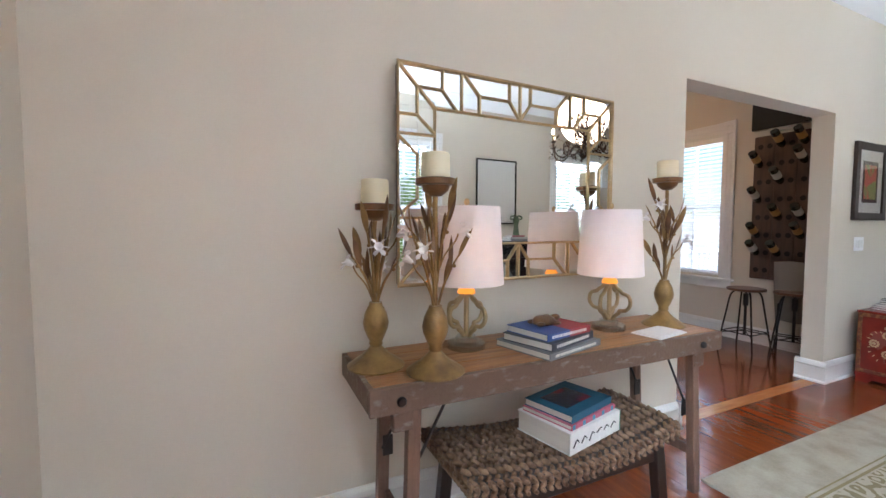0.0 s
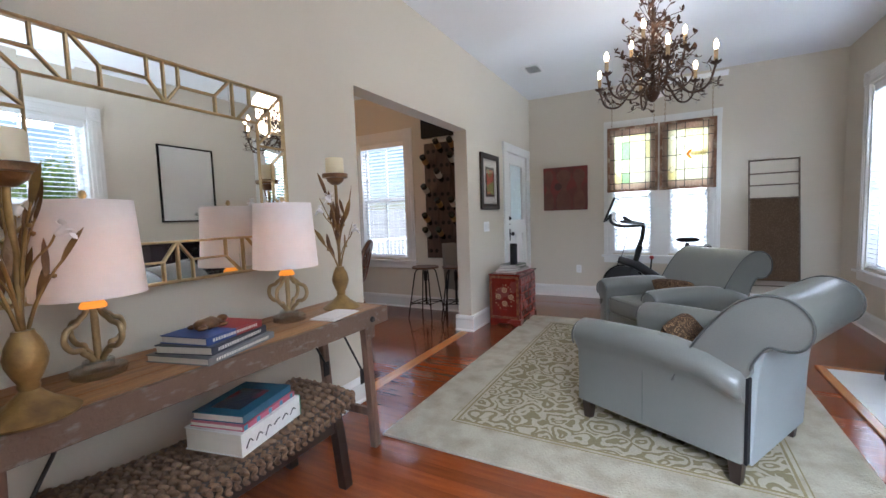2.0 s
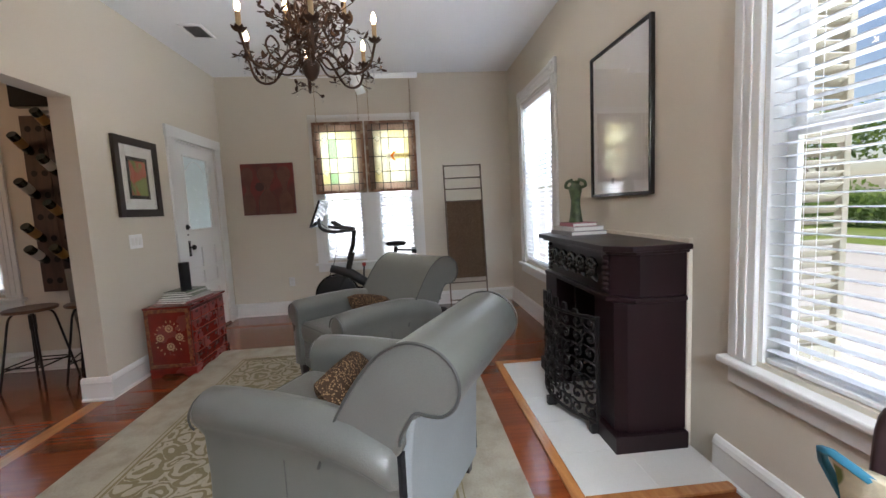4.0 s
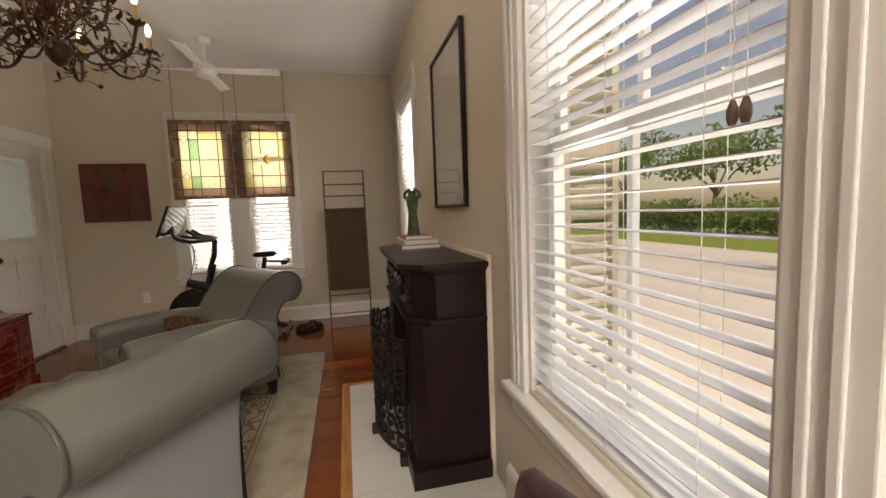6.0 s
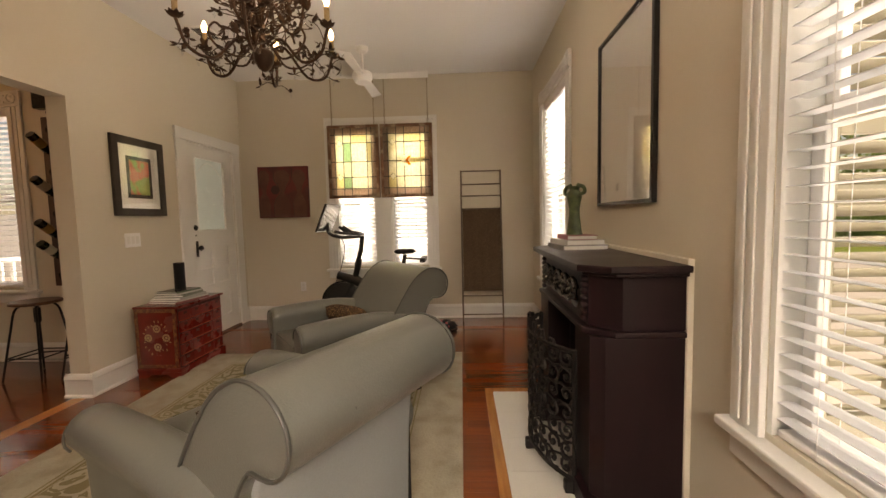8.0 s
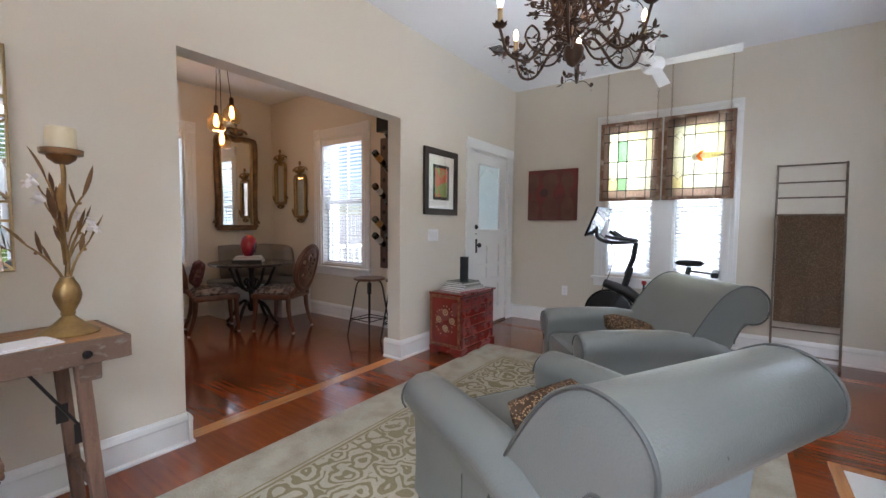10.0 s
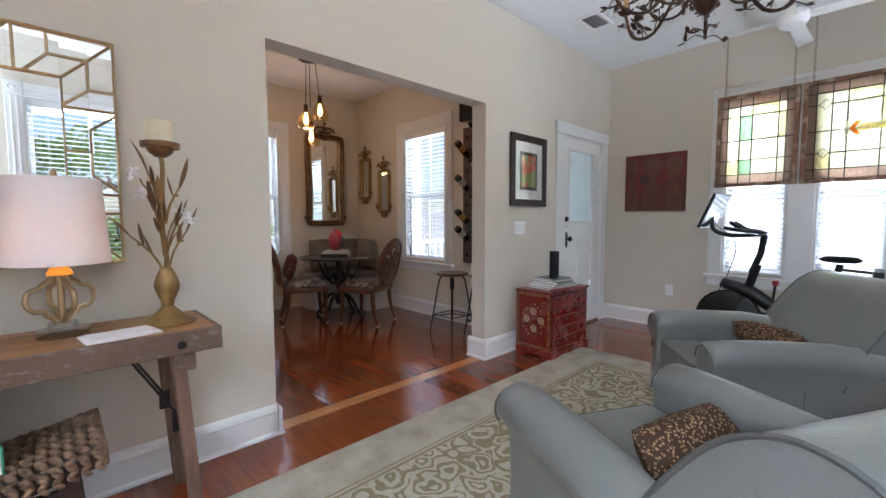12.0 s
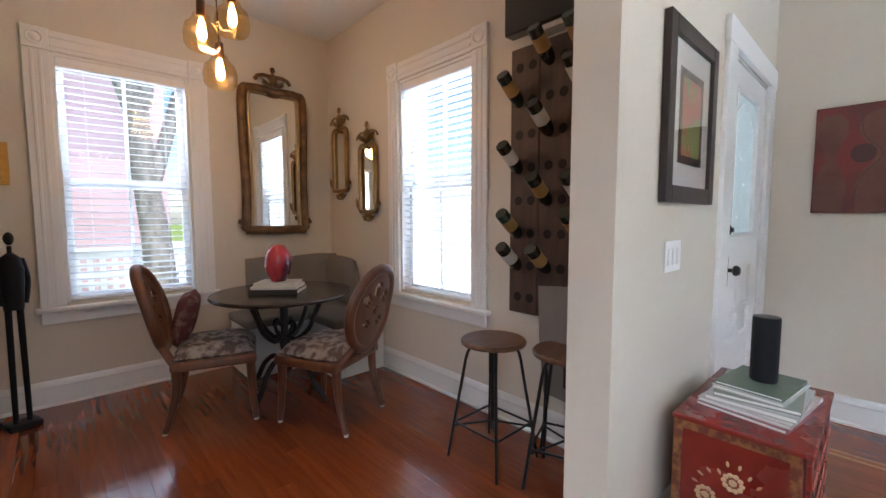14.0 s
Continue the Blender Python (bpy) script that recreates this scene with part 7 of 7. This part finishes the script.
# pendant cluster
pd = thing("pendant_light", pose(4.06, 4.12, 0), "cluster of three glass pendant lights with glowing filament bulbs", "pendant lamp")
part("canopy", lathe([(0.10, CEIL - 0.03), (0.11, CEIL - 0.001), (0, CEIL - 0.001)], 28), RUSTIRON, pd, smooth=40)
FILAMENT = glow("filament", (1.0, 0.50, 0.16), 11.0)
# clear glass; the amber tint imitates the glow of the bulbs
GLOWGLASS = glass("glow_tinted_glass", (0.97, 0.90, 0.76), 0.02)
for dx, dy, zb in ((0.06, 0.09, 2.04), (-0.06, -0.04, 2.19), (0.09, -0.07, 2.30)):
    part("cord", tube([(dx * 0.6, dy * 0.6, CEIL - 0.03), (dx, dy, zb + 0.21)], 0.004, n=5), BLACKMAT, pd)
    part("socket", lathe([(0.012, 0.26), (0.022, 0.25), (0.024, 0.18), (0.02, 0.17), (0, 0.17)], 14, at=(dx, dy, zb)), RUSTIRON, pd, smooth=50)
    g = part("glass_shade", lathe([(0.028, 0.19), (0.044, 0.175), (0.05, 0.15), (0.082, 0.12), (0.092, 0.07), (0.086, 0.015), (0.07, -0.006), (0.0, -0.008), (0.0, -0.006), (0.069, -0.004), (0.0845, 0.016), (0.0905, 0.07), (0.0805, 0.119), (0.0485, 0.149), (0.0425, 0.174), (0.027, 0.189)], 24, at=(dx, dy, zb)), GLOWGLASS, pd, "clear glass shade tinted amber for the bulb's glow", 50)
    g.visible_shadow = False
    part("bulb", lathe([(0, 0.035), (0.016, 0.045), (0.026, 0.075), (0.021, 0.115), (0.01, 0.165), (0, 0.17)], 12, at=(dx, dy, zb)), FILAMENT, pd, "glowing filament bulb", 60)
bulb_lamp((4.07, 4.12, 2.18), 4.0, 0.12, (1.0, 0.6, 0.3))
vent(pose(3.70, 4.80, CEIL, 0, 0, 0), "white slatted ceiling air vent in the dining nook")

# two slender dark figures, plain shapes
FIGURE = material("dark_bronze_figure", (0.008, 0.008, 0.010), 0.55, 0.0, 0.2, 10, 90, 0.15, spec=0.2)
for x, y, h, legs in ((2.97, 5.07, 1.13, False), (3.15, 4.98, 1.20, True)):
    bm = bmesh.new()
    box(bm, (-0.075, -0.06, 0), (0.075, 0.06, 0.035), 0.006)
    hips = h * 0.62
    if legs:
        for s in (-0.026, 0.026):
            tube([(s * 1.2, 0, 0.03), (s, 0, hips)], [0.014, 0.017], bm, 8)
    else:
        tube([(0, 0, 0.03), (0, 0, hips)], [0.034, 0.028], bm, 10)
    tube([(0, 0, hips - 0.02), (0, 0, hips + 0.05), (0, 0, h * 0.80), (0, 0, h * 0.86), (0, 0, h * 0.885)], [0.045, 0.05, 0.058, 0.045, 0.014], bm, 12)
    for s in (-1, 1):
        tube(smooth_path([(s * 0.05, 0, h * 0.855), (s * 0.072, 0, h * 0.75), (s * 0.052, -0.01, h * 0.63)], 3), 0.013, bm, 7)
    tube([(0, 0, h * 0.875), (0, 0, h * 0.92)], 0.011, bm, 8)
    bmesh.ops.create_icosphere(bm, subdivisions=2, radius=0.03, matrix=Matrix.Translation((0, 0, h * 0.955)) @ Matrix.Diagonal((0.8, 0.95, 1.3, 1)))
    f = tagged(part("figure_sculpture", bm, FIGURE, smooth=60), "tall slender dark metal sculpture on a square base", "sculpture", "pair of slender sculptures")
    f.matrix_basis = pose(x, y, 0, 0, 0, 20)
gp = framed("small_picture", pose(3.055, DN, 1.605, 0, 0, 180), 0.215, 0.265, 0.04, 0.025, material("bright_gilt", (0.55, 0.30, 0.06), 0.35, 0.5, 0.15, 12, 60, 0.1), "small blue cocktail glass picture in a gold frame", face=material("blue_ground", (0.02, 0.06, 0.22), 0.5))
part("glass_shape", extrude_profile([(-0.045, 0.05), (0.045, 0.05), (0.006, -0.005), (0.006, -0.05), (0.03, -0.058), (-0.03, -0.058), (-0.006, -0.05), (-0.006, -0.005)], 0.0115, 0.0125, "y"), PAINTFLOWER, gp)

# doorway in the west side of the nook, and the little that shows beyond
dw = thing("door_2", pose(DW, 0, 0, 0, 0, -90), "white cased doorway leading out of the nook", "doorway", kind="structure")
for lo, hi in (((-5.259, 0, 0), (-5.16, 0.022, 2.12)), ((-4.25, 0, 0), (-4.14, 0.022, 2.12)), ((-5.259, 0, 2.121), (-4.13, 0.026, 2.24))):
    part("casing", boxes((lo, hi), bev=0.004), TRIM, dw)
hs = thing("hall_shelf", pose(DW - 1.6, 4.85, 0), "dark shelf unit with a white basket in the next room", "shelf")
part("side", boxes(((-0.14, -0.35, 0), (0.14, -0.32, 1.5))), BLACKMAT, hs)
part("side", boxes(((-0.14, 0.32, 0), (0.14, 0.35, 1.5))), BLACKMAT, hs)
for z in (0.05, 0.5, 0.95, 1.4):
    part("shelf_board", boxes(((-0.14, -0.319, z), (0.14, 0.319, z + 0.025))), MATBOARD, hs)
part("basket", boxes(((-0.12, -0.25, 0.076), (0.13, 0.2, 0.38)), bev=0.03), MATBOARD, hs)


# ---- outside ----
GRASS = two_tone("lawn", (0.10, 0.16, 0.03), (0.17, 0.21, 0.06), 0.95, 0, 3, (0.35, 0.65), bump=0.4, spec=0.1)
tagged(part("ground", boxes(((-150, -150, -0.9), (150, 150, -0.62))), GRASS), "green mown lawn round the house", "lawn", kind="structure")
ROAD = material("pale_concrete", (0.40, 0.39, 0.37), 0.9, 0, 0.10, 1.2, 30, 0.3)
tagged(part("road", boxes(((-40, -15, -0.62), (60, -3.2, -0.605))), ROAD), "pale sunlit concrete road and drive", "road", kind="structure")
tagged(part("porch_floor", boxes(((WE + T + 0.01, -1.6, -0.62), (WE + 2.3, DN, -0.06)), ((DE + T + 0.01, WN + T + 0.01, -0.62), (WE + T, DN, -0.06))), WHITE), "white painted porch deck", "porch", kind="structure")
# unseen roof over the deck, added to block direct sun
tagged(part("porch_roof", boxes(((WE + T + 0.01, -1.6, 3.12), (WE + 2.5, DN, 3.25)), ((DE + T + 0.01, WN + T + 0.01, 3.12), (WE + T, DN, 3.25))), WHITE), "unseen white porch ceiling added to keep sun off the east windows", "porch", kind="structure")
# overhangs out of view, sized to shade the south and west windows
tagged(part("eave", boxes(((WW - 1.0, WS - T - 0.75, 3.12), (WE + T, WS - T - 0.01, 3.2)), ((WW - 1.0, WS - T, 3.12), (WW - T - 0.01, DN, 3.2))), WHITE), "unseen white overhang added to keep sun off the windows", "eave", kind="structure")
for x, y in ((WE + 2.2, -1.4), (WE + 2.2, 1.0), (WE + 2.2, 3.4), (WE + 2.2, DN - 0.1), (WE - 0.4, DN - 0.1)):
    p = thing("porch_post", pose(x, y, -0.06), "square white porch post", "post", "porch posts", "structure")
    part("shaft", boxes(((-0.06, -0.06, 0), (0.06, 0.06, 3.17)), bev=0.008), WHITE, p)
    part("foot_block", boxes(((-0.085, -0.085, 0), (0.085, 0.085, 0.25)), bev=0.01), WHITE, p)
rail = thing("porch_railing", pose(WE + 2.2, 0, -0.06), "white porch railing with slim balusters", "railing")
part("top_rail", boxes(((-0.04, -1.33, 0.86), (0.04, 3.33, 0.92)), bev=0.008), WHITE, rail)
part("bottom_rail", boxes(((-0.03, -1.33, 0.12), (0.03, 3.33, 0.16)), bev=0.006), WHITE, rail)
for k in range(34):
    y = -1.27 + 0.137 * k
    part("baluster", boxes(((-0.016, y - 0.016, 0.16), (0.016, y + 0.016, 0.86))), WHITE, rail)
lan = thing("porch_lantern", pose(DE + 1.0, 3.52, 2.0), "black hanging porch lantern", "lantern")
part("cage", lathe([(0, 0), (0.06, 0.01), (0.075, 0.03), (0.07, 0.2), (0.09, 0.22), (0.03, 0.28), (0.012, 0.3), (0, 0.31)], 8), IRON, lan)
part("hanger", tube([(0, 0, 0.3), (0, 0, 1.13)], 0.006, n=5), IRON, lan)
sw_ = thing("porch_chair", pose(DE + 1.1, 3.55, -0.06, 0, 0, 30), "dark wire garden chair on the porch", "chair")
part("seat", lathe([(0, 0.42), (0.2, 0.42), (0.21, 0.43), (0, 0.435)], 20), IRON, sw_)
for k in range(4):
    a = k * 1.571 + 0.78
    part("leg", tube([(0.17 * math.cos(a), 0.17 * math.sin(a), 0.42), (0.22 * math.cos(a), 0.22 * math.sin(a), 0)], 0.01, n=6), IRON, sw_)
part("backrest", tube([(0.2 * math.cos(q * 0.35), 0.18, 0.43 + 0.42 * math.sin(q * 0.35)) for q in range(10)], 0.01, n=6), IRON, sw_)

FOLIAGE = [material("foliage_" + n, c, 0.6, 0, 0.3, 3, 30, 0.1) for n, c in (("dark", (0.045, 0.085, 0.022)), ("mid", (0.085, 0.15, 0.035)), ("light", (0.14, 0.21, 0.06)))]
for f in FOLIAGE:
    see_through(f, 0.3, (0.25, 0.40, 0.08))
BARK = two_tone("bark", (0.17, 0.145, 0.125), (0.29, 0.26, 0.23), 0.9, 0, 8, (0.4, 0.65), (3, 3, 0.8), 0.6)


def leaves(bm, centre, spread, count, size, rg):
    """Many small leaf blades scattered in an uneven cloud."""
    for _ in range(count):
        d = Vector((rg.gauss(0, 1), rg.gauss(0, 1), rg.gauss(0, 1))).normalized() * rg.random() ** 0.4
        c = Vector(centre) + Vector((d.x * spread[0], d.y * spread[1], d.z * spread[2]))
        a = Vector((rg.uniform(-1, 1), rg.uniform(-1, 1), rg.uniform(-1, 1))).normalized()
        b = a.orthogonal().normalized()
        s = size * rg.uniform(0.6, 1.3)
        bm.faces.new([bm.verts.new(c + p) for p in (a * s, b * s * 0.5, -a * s, -b * s * 0.5)])


def tree(x, y, h, spread, seed, leaf_size=0.16, count=2600, trunk=0.16, label="broad leafy tree with an uneven crown"):
    rg = random.Random(seed)
    t = thing("tree", pose(x, y, -0.62), label, "tree")
    top = (rg.uniform(-0.3, 0.3), rg.uniform(-0.3, 0.3), h * 0.6)
    part("trunk", tube(smooth_path([(0, 0, 0), (0.08, 0.03, h * 0.15), (-0.06, 0.05, h * 0.35), top], 4), [trunk * (1.25 - 0.07 * k) for k in range(13)], n=10), BARK, t, smooth=60)
    for k in range(6):
        a = k * 1.05 + rg.random()
        e = Vector((math.cos(a) * spread * 0.75, math.sin(a) * spread * 0.75, h * rg.uniform(0.6, 0.95)))
        s = Vector((0, 0.04, h * rg.uniform(0.25, 0.5)))
        part("limb", tube(smooth_path([s, (s + e) / 2 + Vector((0, 0, 0.3)), e], 4), [trunk * 0.5 * (1 - 0.09 * q) for q in range(9)], n=7), BARK, t, smooth=60)
        bm = bmesh.new()
        leaves(bm, e, (spread * 0.6, spread * 0.6, spread * 0.42), count // 6, leaf_size, rg)
        part("crown", bm, FOLIAGE[k % 3], t)
    return t


for k, (x, y, h, s) in enumerate(((2, -34, 7, 3.2), (9, -36, 8, 3.8), (16, -33, 7, 3.4), (23, -35, 8.5, 4), (31, -32, 7.5, 3.6), (40, -30, 8, 4), (50, -27, 8, 4), (-6, -33, 7, 3.5))):
    tree(x, y, h, s, 100 + k, 0.22, 1800, 0.22, "tall far tree behind the road hedge")
hg = tagged(new("hedge"), "long green hedge beyond the road", "hedge")
rg = random.Random(55)
for k in range(22):
    bm = bmesh.new()
    for _ in range(3):
        leaves(bm, (-8 + 2.6 * k + rg.uniform(-1, 1), -22 + rg.uniform(-0.6, 0.6), 0.15 + rg.uniform(-0.2, 0.5)), (1.7, 0.9, 1.0), 330, 0.15, rg)
    part("shrub", bm, FOLIAGE[k % 3], hg)
tree(4.25, 8.0, 8.5, 2.4, 9, 0.10, 2600, 0.19, "leaning tree with a thick grey trunk by the fence")

# louvred shutter standing open beside the south window
sh = thing("window_shutter", pose(3.02, WS - T - 0.02, 0), "cream louvred wooden shutter swung open outside", "shutter", kind="structure")
SHUTTER = material("cream_shutter_paint", (0.30, 0.27, 0.21), 0.6, 0, 0.06, 4, 60, 0.05)
for y in (-0.24, -0.03):
    part("stile", boxes(((-0.016, y, 0.56), (0.016, y + 0.03, 2.44)), bev=0.003), SHUTTER, sh)
for z in (0.56, 1.46, 2.37):
    part("rail", boxes(((-0.015, -0.21, z), (0.015, -0.03, z + 0.07)), bev=0.003), SHUTTER, sh)
for k in range(38):
    z = 0.65 + 0.0455 * k
    if abs(z - 1.495) > 0.05:
        part("louvre", boxes(((-0.022, -0.21, -0.003), (0.022, -0.03, 0.003))), SHUTTER, sh).matrix_basis = pose(0, 0, z, 0, 40, 0)

# pink neighbour house, lattice fence
PINK = material("pink_clapboard", (0.72, 0.50, 0.53), 0.7, 0, 0.06, 2, 40, 0.1)
house = thing("neighbour_house", pose(0, 15.0, -0.62), "pink clapboard house with white trim and porch", "house", kind="")
part("wall", boxes(((-4, 0, 0), (5.6, 6, 6.2))), PINK, house)
for k in range(30):
    part("clapboard", boxes(((-4.02, -0.03, 0.2 + 0.2 * k), (5.62, 0.0, 0.2 + 0.2 * k + 0.19)), bev=0.0), PINK, house)
part("roof", extrude_profile([(-0.6, 6.1), (3, 8.6), (6.6, 6.1), (6.6, 6.3), (3, 8.85), (-0.6, 6.3)], -4.5, 5.1, "x"), material("grey_shingle", (0.10, 0.095, 0.095), 0.9), house)
for x, z in ((1.0, 3.6), (3.1, 3.6), (-1.4, 3.6)):
    wv = part("window", boxes(((x - 0.55, -0.10, z), (x + 0.55, -0.035, z + 1.7)), bev=0.01), WHITE, house)
    part("pane", boxes(((x - 0.44, -0.115, z + 0.9), (x + 0.44, -0.102, z + 1.6))), BLACKGLOSS, wv)
    part("pane", boxes(((x - 0.44, -0.115, z + 0.1), (x + 0.44, -0.102, z + 0.8))), BLACKGLOSS, wv)
part("porch_roof", boxes(((-3.5, -2.2, 2.75), (3.2, -0.11, 2.95))), WHITE, house)
for x in (-3.3, -1.2, 0.9, 3.0):
    part("porch_post", boxes(((x - 0.08, -2.1, 0), (x + 0.08, -1.95, 2.74))), WHITE, house)
part("porch_back", boxes(((-3.5, -0.12, 0.0), (3.2, -0.036, 2.7))), WHITE, house)
part("red_sign", boxes(((1.3, -2.15, 1.5), (1.85, -2.12, 1.95))), material("red_sign_paint", (0.5, 0.06, 0.06), 0.5), house)
fr = thing("porch_rail", pose(0, 12.6, -0.62), "dark iron porch railing of the pink house", "railing")
part("top_bar", boxes(((-3.3, -0.02, 1.5), (3.0, 0.02, 1.54))), BLACKMAT, fr)
part("low_bar", boxes(((-3.3, -0.02, 0.72), (3.0, 0.02, 0.76))), BLACKMAT, fr)
for k in range(40):
    part("baluster", boxes(((-3.3 + 0.158 * k, -0.012, 0.0 if k % 10 == 0 else 0.76), (-3.276 + 0.158 * k, 0.012, 1.5))), BLACKMAT, fr)
lf = thing("lattice_fence", pose(0, 9.2, -0.62), "white painted square lattice garden fence", "fence")
part("cap_rail", boxes(((-1.0, -0.03, 1.40), (7.0, 0.03, 1.46))), WHITE, lf)
part("foot_rail", boxes(((-1.0, -0.03, 0.1), (7.0, 0.03, 0.16))), WHITE, lf)
for k in range(58):
    part("lattice_upright", boxes(((-0.95 + 0.139 * k, -0.012, 0.16), (-0.88 + 0.139 * k, 0.0, 1.40))), WHITE, lf)
for k in range(9):
    part("lattice_bar", boxes(((-1.0, 0.0005, 0.2 + 0.139 * k), (7.0, 0.012, 0.27 + 0.139 * k))), WHITE, lf)
bf = thing("board_fence", pose(16.5, 0, -0.62), "tall pale board fence beyond the porch", "fence")
# boards run far north to keep the overbright east view white
for k in range(105):
    part("board", boxes(((0, -6 + 0.3 * k, 0), (0.03, -5.71 + 0.3 * k, 2.3))), WHITE, bf)
# invented pale slab covers the lawn to imitate glare outside the east window
tagged(part("driveway", boxes(((WE + 2.35, -3.1, -0.62), (16.4, 5.29, -0.606)), ((DE + T + 0.01, 5.3, -0.62), (16.4, 40, -0.606))), ROAD), "pale slab added for the washed-out white view beside the porch", "driveway", kind="structure")
rail = thing("porch_railing", pose(0, DN - 0.1, -0.06), "white porch railing with slim balusters", "railing")
part("top_rail", boxes(((DE + T + 0.02, -0.04, 0.86), (WE - 0.47, 0.04, 0.92)), ((WE - 0.33, -0.04, 0.86), (WE + 2.13, 0.04, 0.92)), bev=0.008), WHITE, rail)
part("bottom_rail", boxes(((DE + T + 0.02, -0.03, 0.12), (WE - 0.47, 0.03, 0.16)), ((WE - 0.33, -0.03, 0.12), (WE + 2.13, 0.03, 0.16)), bev=0.006), WHITE, rail)
for k in range(25):
    x = DE + T + 0.1 + 0.14 * k
    if abs(x - (WE - 0.4)) > 0.12:
        part("baluster", boxes(((x - 0.016, -0.016, 0.16), (x + 0.016, 0.016, 0.86))), WHITE, rail)


# ---- floor planks, laid along y ----
def plank(w, l):
    bm = bmesh.new()
    b = 0.0004
    lo = [bm.verts.new(p) for p in ((0, 0, -0.011), (w, 0, -0.011), (w, l, -0.011), (0, l, -0.011))]
    mi = [bm.verts.new(p) for p in ((0, 0, -b), (w, 0, -b), (w, l, -b), (0, l, -b))]
    hi = [bm.verts.new(p) for p in ((b, b, 0), (w - b, b, 0), (w - b, l - b, 0), (b, l - b, 0))]
    for a, c in ((lo, mi), (mi, hi)):
        for i in range(4):
            bm.faces.new((a[i], a[(i + 1) % 4], c[(i + 1) % 4], c[i]))
    bm.faces.new(hi)
    return bm


_rng = random.Random(7)
_lib = {}


def lay(x0, x1, y0, y1, width, cuts, mat=FLOORWOOD):
    n = round((x1 - x0) / width)
    w = (x1 - x0) / n
    for i in range(n):
        ys = [y0]
        if cuts:
            ys.append(round(y0 + (y1 - y0) * _rng.choice((0.24, 0.31, 0.38, 0.47, 0.55, 0.63, 0.71)), 3))
        ys.append(y1)
        for a, b in zip(ys, ys[1:]):
            key = (round(w, 4), round(b - a, 3), mat.name)
            if key not in _lib:
                ob = part("floor_plank", plank(w - 0.0003, b - a - 0.0003), mat, floor)
                _lib[key] = ob
            else:
                ob = _lib[key].copy()
                scene.collection.objects.link(ob)
            ob.location = (x0 + i * w, a, 0)


lay(WW, 6.30, WS, WN, 0.083, True)
lay(6.44, WE, WS, WN, 0.083, True)
lay(OPX0, OPX1, WN, 2.035, 0.083, False)
lay(OPX0, OPX1, 2.135, WN + T, 0.083, False)
lay(DW, DE, WN + T, DN, 0.083, True)
lay(DW - 1.8, DW, WN + T, DN, 0.16, False)
for a, b, mt in ((6.30, 6.33, FLOORWOOD), (6.33, 6.355, INLAY), (6.355, 6.385, FLOORWOOD), (6.385, 6.41, INLAY), (6.41, 6.44, FLOORWOOD)):
    ob = part("floor_strip", plank(b - a - 0.0003, WN - WS), mt, floor)
    ob.location = (a, WS, 0)
ob = part("threshold_strip", plank(OPX1 - OPX0, 0.0995), INLAY, floor, "golden oak threshold strip")
ob.location = (OPX0, 2.0352, 0)
